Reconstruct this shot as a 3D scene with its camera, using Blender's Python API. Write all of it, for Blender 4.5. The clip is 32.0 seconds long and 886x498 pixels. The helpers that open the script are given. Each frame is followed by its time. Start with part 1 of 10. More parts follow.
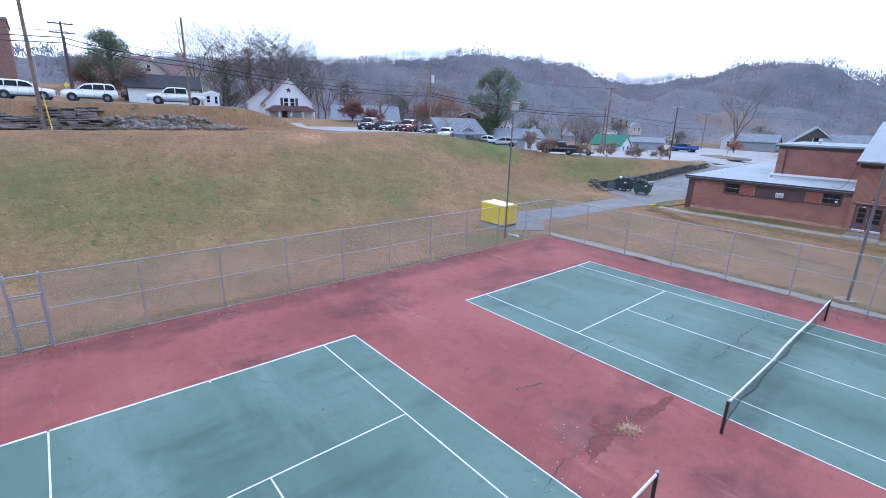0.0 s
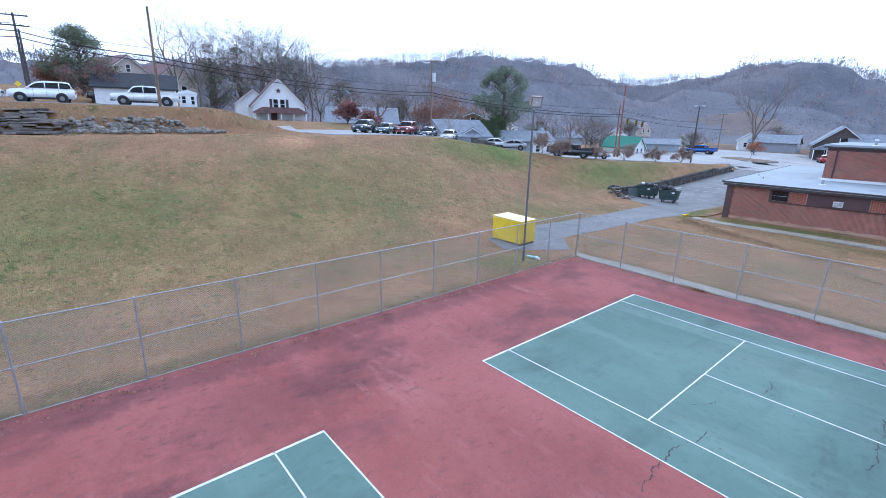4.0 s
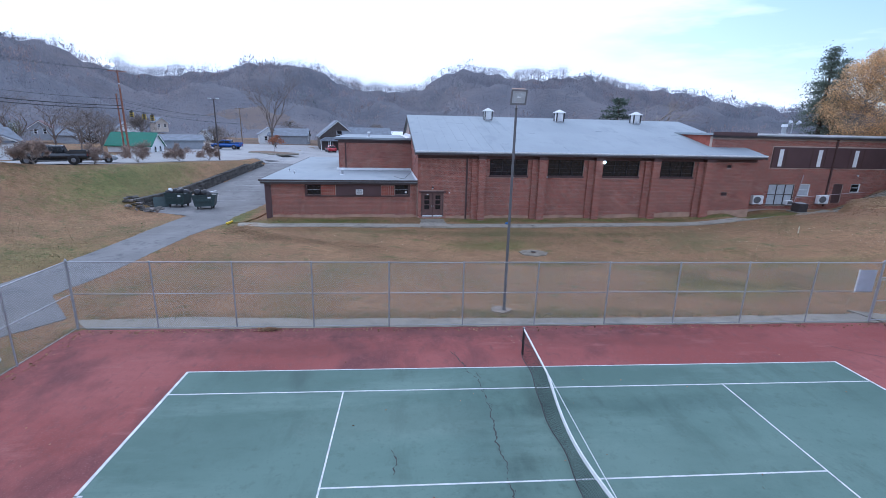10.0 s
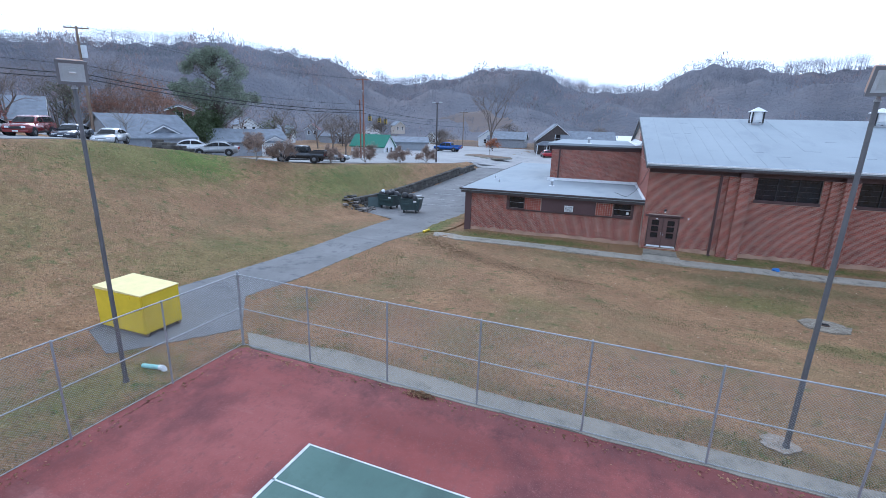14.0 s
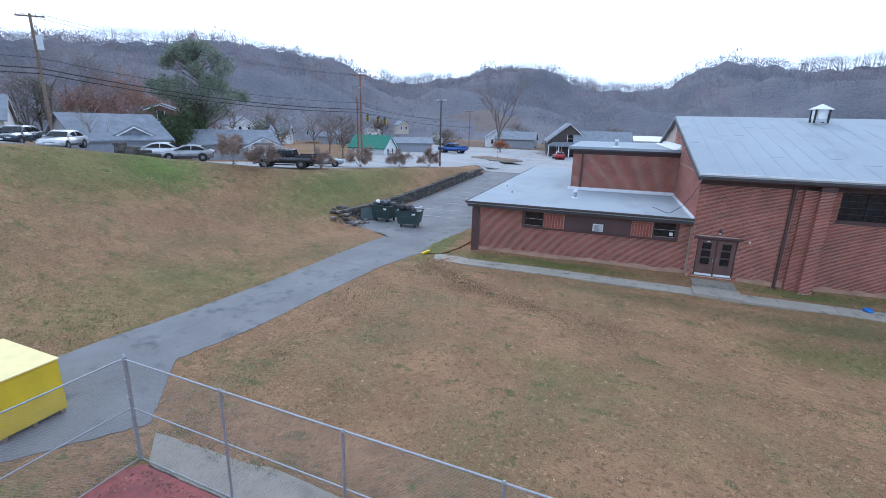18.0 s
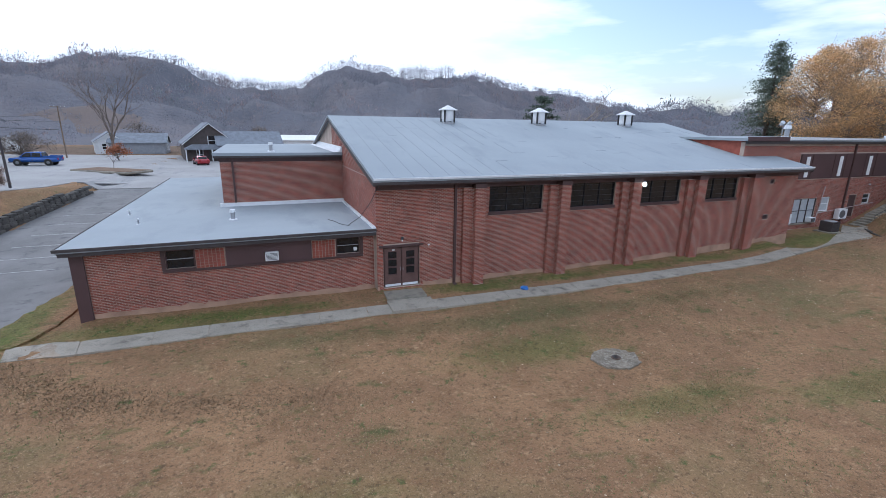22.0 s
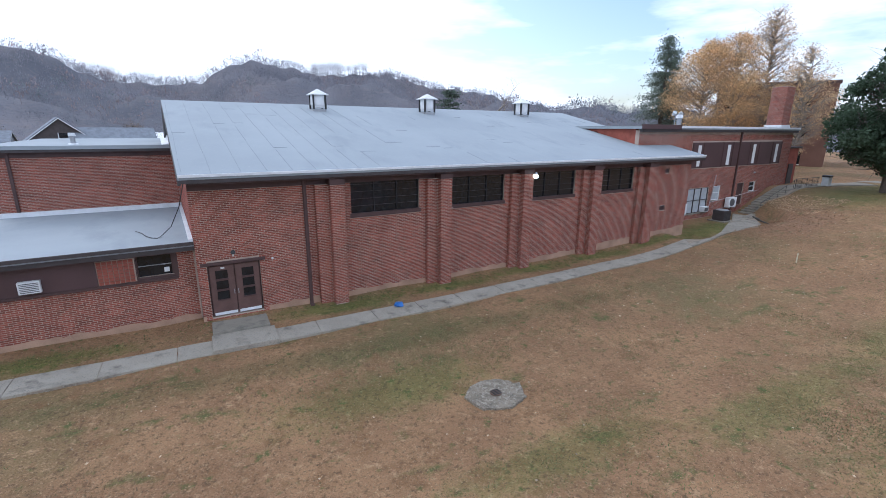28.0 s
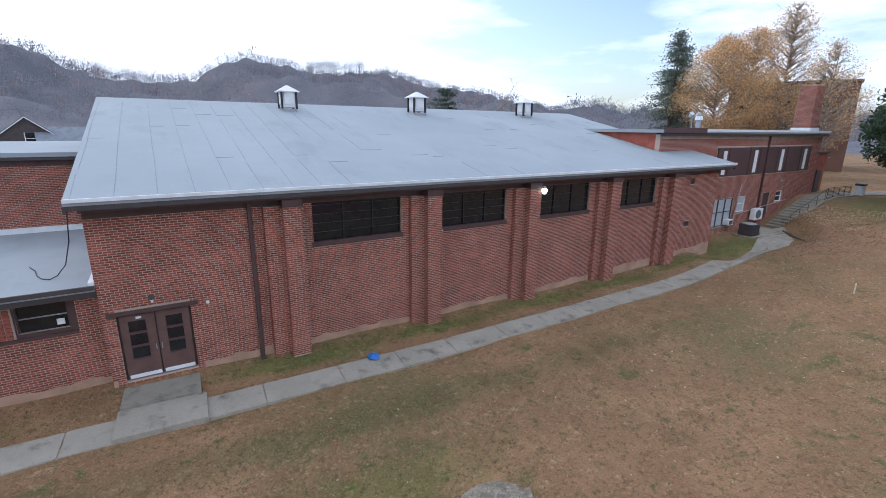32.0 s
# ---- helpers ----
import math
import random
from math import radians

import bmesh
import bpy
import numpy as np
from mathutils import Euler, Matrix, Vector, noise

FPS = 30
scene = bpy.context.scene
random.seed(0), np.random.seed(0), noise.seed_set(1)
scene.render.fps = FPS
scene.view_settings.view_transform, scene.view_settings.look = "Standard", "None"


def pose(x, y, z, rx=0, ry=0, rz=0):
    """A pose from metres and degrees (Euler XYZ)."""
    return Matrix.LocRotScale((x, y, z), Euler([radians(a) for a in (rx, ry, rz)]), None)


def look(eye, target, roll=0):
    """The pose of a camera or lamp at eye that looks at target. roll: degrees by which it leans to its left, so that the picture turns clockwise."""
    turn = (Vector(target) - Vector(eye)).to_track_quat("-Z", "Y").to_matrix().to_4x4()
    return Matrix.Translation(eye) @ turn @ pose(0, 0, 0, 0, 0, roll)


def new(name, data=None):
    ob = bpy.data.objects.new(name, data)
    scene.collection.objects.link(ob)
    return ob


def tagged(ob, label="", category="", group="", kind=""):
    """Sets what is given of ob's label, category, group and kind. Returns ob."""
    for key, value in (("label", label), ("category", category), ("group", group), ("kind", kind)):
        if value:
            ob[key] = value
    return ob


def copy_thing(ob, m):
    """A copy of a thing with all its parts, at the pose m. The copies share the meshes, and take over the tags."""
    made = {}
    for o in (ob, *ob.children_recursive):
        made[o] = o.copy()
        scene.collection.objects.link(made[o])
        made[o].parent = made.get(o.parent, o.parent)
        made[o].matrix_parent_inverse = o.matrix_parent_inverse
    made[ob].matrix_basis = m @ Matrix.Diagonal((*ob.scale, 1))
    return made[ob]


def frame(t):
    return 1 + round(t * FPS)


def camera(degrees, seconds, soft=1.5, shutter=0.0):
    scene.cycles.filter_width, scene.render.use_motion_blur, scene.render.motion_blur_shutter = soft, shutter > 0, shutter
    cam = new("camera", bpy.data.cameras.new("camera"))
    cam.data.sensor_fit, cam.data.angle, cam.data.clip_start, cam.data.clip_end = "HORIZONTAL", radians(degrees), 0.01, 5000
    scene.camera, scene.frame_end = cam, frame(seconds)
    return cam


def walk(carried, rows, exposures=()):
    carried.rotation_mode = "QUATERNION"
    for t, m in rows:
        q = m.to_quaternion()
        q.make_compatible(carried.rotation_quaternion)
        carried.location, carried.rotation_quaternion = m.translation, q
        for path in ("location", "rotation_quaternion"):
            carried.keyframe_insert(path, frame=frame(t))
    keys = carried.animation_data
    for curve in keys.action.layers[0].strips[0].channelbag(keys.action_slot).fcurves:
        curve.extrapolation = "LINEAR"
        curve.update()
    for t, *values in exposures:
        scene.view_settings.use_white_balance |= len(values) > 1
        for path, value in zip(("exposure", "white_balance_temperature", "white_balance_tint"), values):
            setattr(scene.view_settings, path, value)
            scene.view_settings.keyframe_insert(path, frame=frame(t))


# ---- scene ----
cam = camera(88.2, 32.0, soft=0.7)
PATH = [
    (0, (3.210, -25.587, 8.594), (1.756, -24.328, 8.044), 1.7),
    (0.5, (2.721, -25.171, 8.543), (1.263, -23.916, 7.998), 1.6),
    (1, (2.090, -24.628, 8.449), (0.629, -23.373, 7.911), 1.5),
    (1.5, (1.511, -24.069, 8.420), (0.050, -22.813, 7.885), 1.6),
    (2, (0.881, -23.563, 8.407), (-0.579, -22.304, 7.873), 1.6),
    (2.5, (0.230, -23.137, 8.342), (-1.230, -21.878, 7.811), 1.4),
    (3, (-0.377, -22.738, 8.329), (-1.841, -21.483, 7.796), 1.4),
    (3.5, (-0.969, -22.302, 8.319), (-2.432, -21.048, 7.783), 1.3),
    (5.5, (-3.292, -20.075, 8.294), (-4.722, -18.787, 7.750), 1.8),
    (6, (-3.744, -19.500, 8.249), (-5.054, -18.086, 7.717), 1.6),
    (6.5, (-4.206, -18.883, 8.263), (-5.053, -17.148, 7.741), 1.4),
    (7, (-4.609, -18.505, 8.339), (-4.776, -16.580, 7.823), 1.2),
    (7.5, (-4.835, -17.963, 8.395), (-4.674, -16.038, 7.879), 1.1),
    (8, (-4.796, -17.314, 8.381), (-4.427, -15.417, 7.866), 1.0),
    (8.5, (-4.665, -16.649, 8.381), (-4.191, -14.775, 7.867), 1.1),
    (9, (-4.482, -15.969, 8.347), (-3.989, -14.101, 7.834), 1.1),
    (9.5, (-4.355, -15.303, 8.331), (-3.928, -13.418, 7.817), 1.1),
    (10, (-4.293, -14.598, 8.302), (-4.147, -12.672, 7.785), 1.3),
    (10.5, (-4.121, -13.838, 8.220), (-4.490, -11.943, 7.697), 1.4),
    (11, (-3.967, -12.963, 8.147), (-4.589, -11.135, 7.623), 1.4),
    (11.5, (-3.976, -12.154, 8.167), (-4.651, -10.347, 7.641), 1.5),
    (12, (-4.030, -11.379, 8.219), (-4.719, -9.577, 7.692), 1.4),
    (12.5, (-4.204, -10.624, 8.246), (-4.904, -8.827, 7.718), 1.5),
    (13, (-4.390, -9.869, 8.288), (-5.100, -8.075, 7.762), 1.5),
    (13.5, (-4.578, -9.137, 8.350), (-5.294, -7.345, 7.823), 1.5),
    (14, (-4.727, -8.438, 8.401), (-5.449, -6.649, 7.875), 1.5),
    (14.5, (-4.924, -7.790, 8.450), (-5.650, -6.002, 7.924), 1.5),
    (16.5, (-5.962, -4.921, 8.480), (-6.702, -3.139, 7.952), 1.6),
    (17, (-6.294, -4.183, 8.504), (-7.036, -2.403, 7.974), 1.5),
    (17.5, (-6.591, -3.415, 8.520), (-7.339, -1.637, 7.990), 1.5),
    (18, (-6.902, -2.599, 8.515), (-7.647, -0.820, 7.985), 1.4),
    (18.5, (-7.219, -1.793, 8.511), (-7.947, -0.006, 7.984), 1.4),
    (19, (-7.384, -0.975, 8.496), (-8.031, 0.843, 7.972), 1.4),
    (19.5, (-7.529, -0.225, 8.493), (-8.020, 1.643, 7.972), 1.4),
    (20, (-7.688, 0.599, 8.545), (-8.047, 2.497, 8.028), 1.3),
    (20.5, (-7.810, 1.345, 8.554), (-8.068, 3.261, 8.042), 1.2),
    (21, (-7.854, 2.042, 8.613), (-7.915, 3.975, 8.103), 1.1),
    (21.5, (-7.841, 2.766, 8.670), (-7.565, 4.680, 8.160), 0.9),
    (22, (-7.686, 3.547, 8.691), (-7.073, 5.381, 8.181), 0.8),
    (22.5, (-7.399, 4.095, 8.760), (-6.446, 5.776, 8.246), 0.6),
    (23, (-7.054, 4.612, 8.740), (-5.740, 6.030, 8.227), 0.4),
    (23.5, (-6.544, 5.016, 8.727), (-4.934, 6.085, 8.210), 0.2),
    (24, (-6.041, 5.390, 8.704), (-4.265, 6.150, 8.186), 0.1),
    (24.5, (-5.475, 5.633, 8.703), (-3.666, 6.311, 8.185), 0.1),
    (25, (-4.897, 5.877, 8.664), (-3.112, 6.617, 8.146), 0.3),
    (25.5, (-4.463, 6.098, 8.281), (-3.001, 7.366, 7.776), 0.0),
    (26, (-3.963, 6.085, 8.106), (-3.014, 7.771, 7.599), 0.4),
    (26.5, (-3.679, 6.148, 8.067), (-2.776, 7.859, 7.558), 0.4),
    (28.5, (-2.899, 6.945, 7.980), (-1.992, 8.653, 7.469), 0.5),
    (29, (-2.743, 7.228, 8.004), (-1.836, 8.935, 7.493), 0.4),
    (29.5, (-2.486, 7.729, 8.034), (-1.580, 9.437, 7.523), 0.4),
    (30, (-2.029, 8.342, 8.039), (-1.123, 10.052, 7.536), 0.3),
    (30.5, (-1.562, 8.913, 8.048), (-0.655, 10.625, 7.549), 0.2),
    (31, (-1.111, 9.563, 8.050), (-0.203, 11.274, 7.555), 0.2),
    (31.5, (-0.706, 10.180, 8.102), (0.204, 11.891, 7.606), 0.2),
    (32, (-0.521, 10.671, 8.231), (0.394, 12.374, 7.717), 0.7),
]
walk(cam, [(t, look(eye, target, roll)) for t, eye, target, roll in PATH],
     exposures=((0, 0.76, 5220, 17), (3, 0.76, 5180, 15), (6, 0.86, 5000, 13), (9, 0.33, 5150, 18), (11, 0.40, 5200, 15), (13, 0.53, 5180, 12), (19, 0.52, 5280, 12), (22, 0.32, 5700, 14), (23, 0.31, 5900, 14), (24.5, 0.79, 5680, 8), (27, 0.57, 5700, 13), (30, 0.39, 5750, 15), (32, 0.42, 5800, 15)))

# ---- light ----
SUN_AZ, SUN_EL = 118.0, 38.0
world = bpy.data.worlds.new("sky")
scene.world = world
world.use_nodes = True
wn, wl = world.node_tree.nodes, world.node_tree.links
wn.clear()
w_out = wn.new("ShaderNodeOutputWorld")
w_bg = wn.new("ShaderNodeBackground")
w_sky = wn.new("ShaderNodeTexSky")
w_sky.sky_type, w_sky.sun_disc = "NISHITA", False
w_sky.sun_elevation, w_sky.sun_rotation = radians(SUN_EL), radians(90 - SUN_AZ)
w_sky.air_density, w_sky.dust_density = 1.0, 2.0
w_dim = wn.new("ShaderNodeVectorMath")
w_dim.operation = "SCALE"
w_dim.inputs["Scale"].default_value = 0.16
w_co = wn.new("ShaderNodeTexCoord")
w_map = wn.new("ShaderNodeMapping")
w_map.inputs["Scale"].default_value = (1.0, 1.0, 4.5)
w_noise = wn.new("ShaderNodeTexNoise")
w_noise.inputs["Scale"].default_value, w_noise.inputs["Detail"].default_value = 2.1, 6.0
w_noise.inputs["Roughness"].default_value = 0.55
w_ramp = wn.new("ShaderNodeValToRGB")
w_ramp.color_ramp.elements[0].position, w_ramp.color_ramp.elements[1].position = 0.33, 0.46
w_mix = wn.new("ShaderNodeMix")
w_mix.data_type = "RGBA"
w_mix.inputs["B"].default_value = (0.86, 0.93, 1.0, 1.0)
wl.new(w_co.outputs["Generated"], w_map.inputs["Vector"])
wl.new(w_map.outputs["Vector"], w_noise.inputs["Vector"])
w_sep, w_lean = wn.new("ShaderNodeSeparateXYZ"), wn.new("ShaderNodeMath")
w_lean.operation = "MULTIPLY_ADD"
w_lean.inputs[1].default_value = -0.09  # the cloud thins towards the east
wl.new(w_co.outputs["Generated"], w_sep.inputs[0])
wl.new(w_sep.outputs["X"], w_lean.inputs[0])
wl.new(w_noise.outputs["Fac"], w_lean.inputs[2])
wl.new(w_lean.outputs[0], w_ramp.inputs["Fac"])
wl.new(w_sky.outputs["Color"], w_dim.inputs[0])
wl.new(w_dim.outputs["Vector"], w_mix.inputs["A"])
wl.new(w_ramp.outputs["Color"], w_mix.inputs["Factor"])
wl.new(w_mix.outputs["Result"], w_bg.inputs["Color"])
wl.new(w_bg.outputs["Background"], w_out.inputs["Surface"])
w_bg.inputs["Strength"].default_value = 1.05

sun = new("sun", bpy.data.lights.new("sun", "SUN"))
sun.data.energy, sun.data.angle, sun.data.color = 0.55, radians(24), (1.0, 0.97, 0.93)

sun.matrix_world = look((0, 0, 60), (-60 * math.cos(radians(SUN_AZ)), -60 * math.sin(radians(SUN_AZ)), 60 - 60 * math.tan(radians(SUN_EL))))


# ---- materials ----
def shade(name, colors, rough=0.85, scale=6.0, fine=60.0, bump=0.25, metal=0.0, depth=0.01, spread=(0.35, 0.65), obj_random=0.0, island=0.0, thin=0.0):
    """A node material: colours mixed by a broad and a fine noise at real-world size, with relief from the fine one."""
    m = bpy.data.materials.new(name)
    m.use_nodes = True
    n, l = m.node_tree.nodes, m.node_tree.links
    bsdf = n["Principled BSDF"]
    bsdf.inputs["Roughness"].default_value, bsdf.inputs["Metallic"].default_value = rough, metal
    co = n.new("ShaderNodeNewGeometry")
    broad, small = n.new("ShaderNodeTexNoise"), n.new("ShaderNodeTexNoise")
    for node, s, d in ((broad, scale, 5.0), (small, fine, 3.0)):
        node.inputs["Scale"].default_value, node.inputs["Detail"].default_value = s, d
        l.new(co.outputs["Position"], node.inputs["Vector"])
    ramp = n.new("ShaderNodeValToRGB")
    el = ramp.color_ramp.elements
    while len(el) < len(colors):
        el.new(0.5)
    for i, c in enumerate(colors):
        el[i].position = spread[0] + (spread[1] - spread[0]) * i / max(1, len(colors) - 1)
        el[i].color = (*c, 1)
    mixf = n.new("ShaderNodeMath")
    mixf.operation = "MULTIPLY_ADD"
    mixf.inputs[1].default_value = 0.35
    sub = n.new("ShaderNodeMath")
    sub.operation = "MULTIPLY"
    sub.inputs[1].default_value = 0.65
    l.new(broad.outputs["Fac"], sub.inputs[0])
    l.new(small.outputs["Fac"], mixf.inputs[0])
    l.new(sub.outputs[0], mixf.inputs[2])
    l.new(mixf.outputs[0], ramp.inputs["Fac"])
    color = ramp.outputs["Color"]
    if obj_random or island:
        src = n.new("ShaderNodeObjectInfo").outputs["Random"] if obj_random else co.outputs["Random Per Island"]
        hsv, rng = n.new("ShaderNodeHueSaturation"), n.new("ShaderNodeMapRange")
        amount = obj_random or island
        rng.inputs["To Min"].default_value, rng.inputs["To Max"].default_value = 1 - amount, 1 + amount
        l.new(src, rng.inputs["Value"])
        l.new(rng.outputs["Result"], hsv.inputs["Value"])
        l.new(color, hsv.inputs["Color"])
        color = hsv.outputs["Color"]
    l.new(color, bsdf.inputs["Base Color"])
    if thin:
        # light passes through thin leaves and sprays of twigs
        tr, mixs = n.new("ShaderNodeBsdfTranslucent"), n.new("ShaderNodeMixShader")
        mixs.inputs[0].default_value = thin
        l.new(color, tr.inputs["Color"])
        l.new(bsdf.outputs[0], mixs.inputs[1])
        l.new(tr.outputs[0], mixs.inputs[2])
        l.new(mixs.outputs[0], n["Material Output"].inputs["Surface"])
    if bump:
        b = n.new("ShaderNodeBump")
        b.inputs["Strength"].default_value, b.inputs["Distance"].default_value = bump, depth
        l.new(small.outputs["Fac"], b.inputs["Height"])
        l.new(b.outputs["Normal"], bsdf.inputs["Normal"])
    return m


def tone(c, f):
    return tuple(min(1.0, v * f) for v in c)


def plain(name, c, rough=0.6, metal=0.0, vary=0.12, scale=3.0, fine=40.0, bump=0.1, **k):
    return shade(name, (tone(c, 1 - vary), c, tone(c, 1 + vary)), rough, scale, fine, bump, metal, **k)


def layered(name, layers, rough=0.9, bump=0.5, depth=0.03, fine=30.0, zones=()):
    """Ground: a base colour and further colours laid over it, each where a noise of its own scale passes a level."""
    m = bpy.data.materials.new(name)
    m.use_nodes = True
    n, l = m.node_tree.nodes, m.node_tree.links
    bsdf = n["Principled BSDF"]
    bsdf.inputs["Roughness"].default_value = rough
    bsdf.inputs["Specular IOR Level"].default_value = 0.2
    geo = n.new("ShaderNodeNewGeometry")
    last = None
    for i, (c, scale, lo, hi, stretch) in enumerate(layers):
        rgb = n.new("ShaderNodeRGB")
        rgb.outputs[0].default_value = (*c, 1)
        if last is None:
            last = rgb.outputs[0]
            continue
        mp = n.new("ShaderNodeMapping")
        mp.inputs["Location"].default_value = (i * 13.7, i * 7.3, i * 3.1)
        mp.inputs["Scale"].default_value = stretch
        tex, rng, mix = n.new("ShaderNodeTexNoise"), n.new("ShaderNodeMapRange"), n.new("ShaderNodeMix")
        tex.inputs["Scale"].default_value, tex.inputs["Detail"].default_value, tex.inputs["Roughness"].default_value = scale, 6.0, 0.62
        rng.inputs["From Min"].default_value, rng.inputs["From Max"].default_value = lo, hi
        mix.data_type = "RGBA"
        l.new(geo.outputs["Position"], mp.inputs["Vector"])
        l.new(mp.outputs["Vector"], tex.inputs["Vector"])
        l.new(tex.outputs["Fac"], rng.inputs["Value"])
        l.new(rng.outputs["Result"], mix.inputs["Factor"])
        l.new(last, mix.inputs["A"])
        l.new(rgb.outputs[0], mix.inputs["B"])
        last = mix.outputs["Result"]
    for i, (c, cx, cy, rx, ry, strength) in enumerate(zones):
        # a patch of its own tint: an ellipse on the ground with a ragged, mottled edge
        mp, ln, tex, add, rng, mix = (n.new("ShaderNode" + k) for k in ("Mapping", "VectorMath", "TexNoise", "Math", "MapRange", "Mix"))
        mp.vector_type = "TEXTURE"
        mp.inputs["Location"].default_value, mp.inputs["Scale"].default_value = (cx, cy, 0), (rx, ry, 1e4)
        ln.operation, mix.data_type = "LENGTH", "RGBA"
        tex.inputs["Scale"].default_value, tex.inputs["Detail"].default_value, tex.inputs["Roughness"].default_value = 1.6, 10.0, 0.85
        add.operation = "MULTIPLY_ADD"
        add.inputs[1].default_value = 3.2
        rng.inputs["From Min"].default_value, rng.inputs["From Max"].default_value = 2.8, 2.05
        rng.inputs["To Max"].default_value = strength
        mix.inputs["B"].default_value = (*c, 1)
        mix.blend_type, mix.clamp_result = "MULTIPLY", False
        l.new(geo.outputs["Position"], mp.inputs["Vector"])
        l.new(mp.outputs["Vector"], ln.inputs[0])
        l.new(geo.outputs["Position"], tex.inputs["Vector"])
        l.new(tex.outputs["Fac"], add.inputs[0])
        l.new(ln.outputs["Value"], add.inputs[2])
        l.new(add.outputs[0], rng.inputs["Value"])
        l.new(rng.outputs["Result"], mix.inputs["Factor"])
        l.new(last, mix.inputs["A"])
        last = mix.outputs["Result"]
    l.new(last, bsdf.inputs["Base Color"])
    if bump:
        tex, b = n.new("ShaderNodeTexNoise"), n.new("ShaderNodeBump")
        tex.inputs["Scale"].default_value, tex.inputs["Detail"].default_value = fine, 4.0
        b.inputs["Strength"].default_value, b.inputs["Distance"].default_value = bump, depth
        l.new(geo.outputs["Position"], tex.inputs["Vector"])
        l.new(tex.outputs["Fac"], b.inputs["Height"])
        l.new(b.outputs["Normal"], bsdf.inputs["Normal"])
    return m


ONE = (1, 1, 1)
# growth tints, laid over the turf's own colours
TURF, MOSS, SOIL, STRAW = (0.50, 0.86, 0.50), (0.55, 0.72, 0.62), (1.12, 1.08, 1.22), (1.2, 1.22, 1.2)
M_GRASS = layered("dry_grass", (
    ((0.272, 0.154, 0.082), 0, 0, 0, ONE),
    ((0.352, 0.206, 0.107), 0.35, 0.42, 0.62, ONE),
    ((0.20, 0.15, 0.07), 0.13, 0.50, 0.66, ONE),
    ((0.24, 0.135, 0.068), 1.1, 0.52, 0.66, ONE),
    ((0.12, 0.122, 0.045), 0.6, 0.585, 0.71, (1, 1.6, 1)),
    ((0.105, 0.118, 0.04), 1.9, 0.595, 0.69, ONE),
    ((0.42, 0.275, 0.155), 3.5, 0.58, 0.70, ONE),
    ((0.155, 0.095, 0.052), 7.0, 0.52, 0.66, ONE),
    ((0.42, 0.285, 0.165), 15.0, 0.55, 0.70, ONE),
    ((0.11, 0.078, 0.042), 24.0, 0.545, 0.68, ONE)), bump=1.0, depth=0.08, fine=16.0, zones=(
    # the 0.62, 0.68, 0.85 zone darkens and blues the ground past the street
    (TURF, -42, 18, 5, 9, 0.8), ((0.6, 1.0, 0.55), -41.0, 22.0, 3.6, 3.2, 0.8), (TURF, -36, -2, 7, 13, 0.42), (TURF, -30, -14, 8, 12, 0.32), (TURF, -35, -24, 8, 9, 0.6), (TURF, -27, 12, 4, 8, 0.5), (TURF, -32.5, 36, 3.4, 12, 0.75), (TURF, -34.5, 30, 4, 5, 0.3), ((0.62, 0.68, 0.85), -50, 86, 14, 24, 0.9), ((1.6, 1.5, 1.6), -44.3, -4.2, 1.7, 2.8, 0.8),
    (TURF, 2.0, 19.6, 4, 1.2, 0.6), (TURF, 12.5, 13.0, 5, 1.0, 0.5), (TURF, 13.5, 8.5, 4.5, 2.2, 0.6), (TURF, 5.0, 14.5, 4, 1.0, 0.5), (TURF, 22, 13, 5, 1.2, 0.4), (TURF, -8, 13, 3, 1.0, 0.3),
    *[(TURF, x, 26.15 + 0.0585 * (x + 3.2), 3.4, 0.55, 0.85) for x in (2, 8, 14, 20, 26)], (TURF, -10, 25.9, 5, 0.5, 0.8), (TURF, -14, 25.3, 6, 0.9, 0.7), (TURF, 32.5, 28.6, 5.0, 1.8, 0.9), (TURF, -19.3, 27, 0.9, 5, 0.85), (MOSS, 2, 22.4, 16, 0.7, 0.55), (MOSS, 0, 4.9, 18, 0.5, 0.6), (MOSS, -18.2, -18, 0.7, 22, 0.6),
    # the last two zones turn the far ground darker and bluer
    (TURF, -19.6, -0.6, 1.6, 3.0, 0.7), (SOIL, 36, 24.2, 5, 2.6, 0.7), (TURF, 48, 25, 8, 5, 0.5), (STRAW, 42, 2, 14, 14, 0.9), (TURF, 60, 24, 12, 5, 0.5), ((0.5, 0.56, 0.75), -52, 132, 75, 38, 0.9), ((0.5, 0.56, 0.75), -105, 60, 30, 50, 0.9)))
M_ASPHALT = layered("worn_asphalt", (
    ((0.17, 0.167, 0.165), 0, 0, 0, ONE),
    ((0.22, 0.216, 0.212), 0.4, 0.4, 0.65, ONE),
    ((0.11, 0.11, 0.115), 1.2, 0.55, 0.7, ONE),
    ((0.24, 0.235, 0.23), 30.0, 0.5, 0.75, ONE)), rough=0.85, bump=0.3, depth=0.008, fine=90.0)
M_ROAD = layered("street_asphalt", (
    ((0.305, 0.297, 0.288), 0, 0, 0, ONE),
    ((0.36, 0.352, 0.342), 0.2, 0.4, 0.65, ONE),
    ((0.25, 0.25, 0.255), 0.9, 0.55, 0.72, (1, 0.2, 1)),
    ((0.38, 0.375, 0.37), 25.0, 0.5, 0.75, ONE)), rough=0.85, bump=0.2, depth=0.008, fine=90.0)
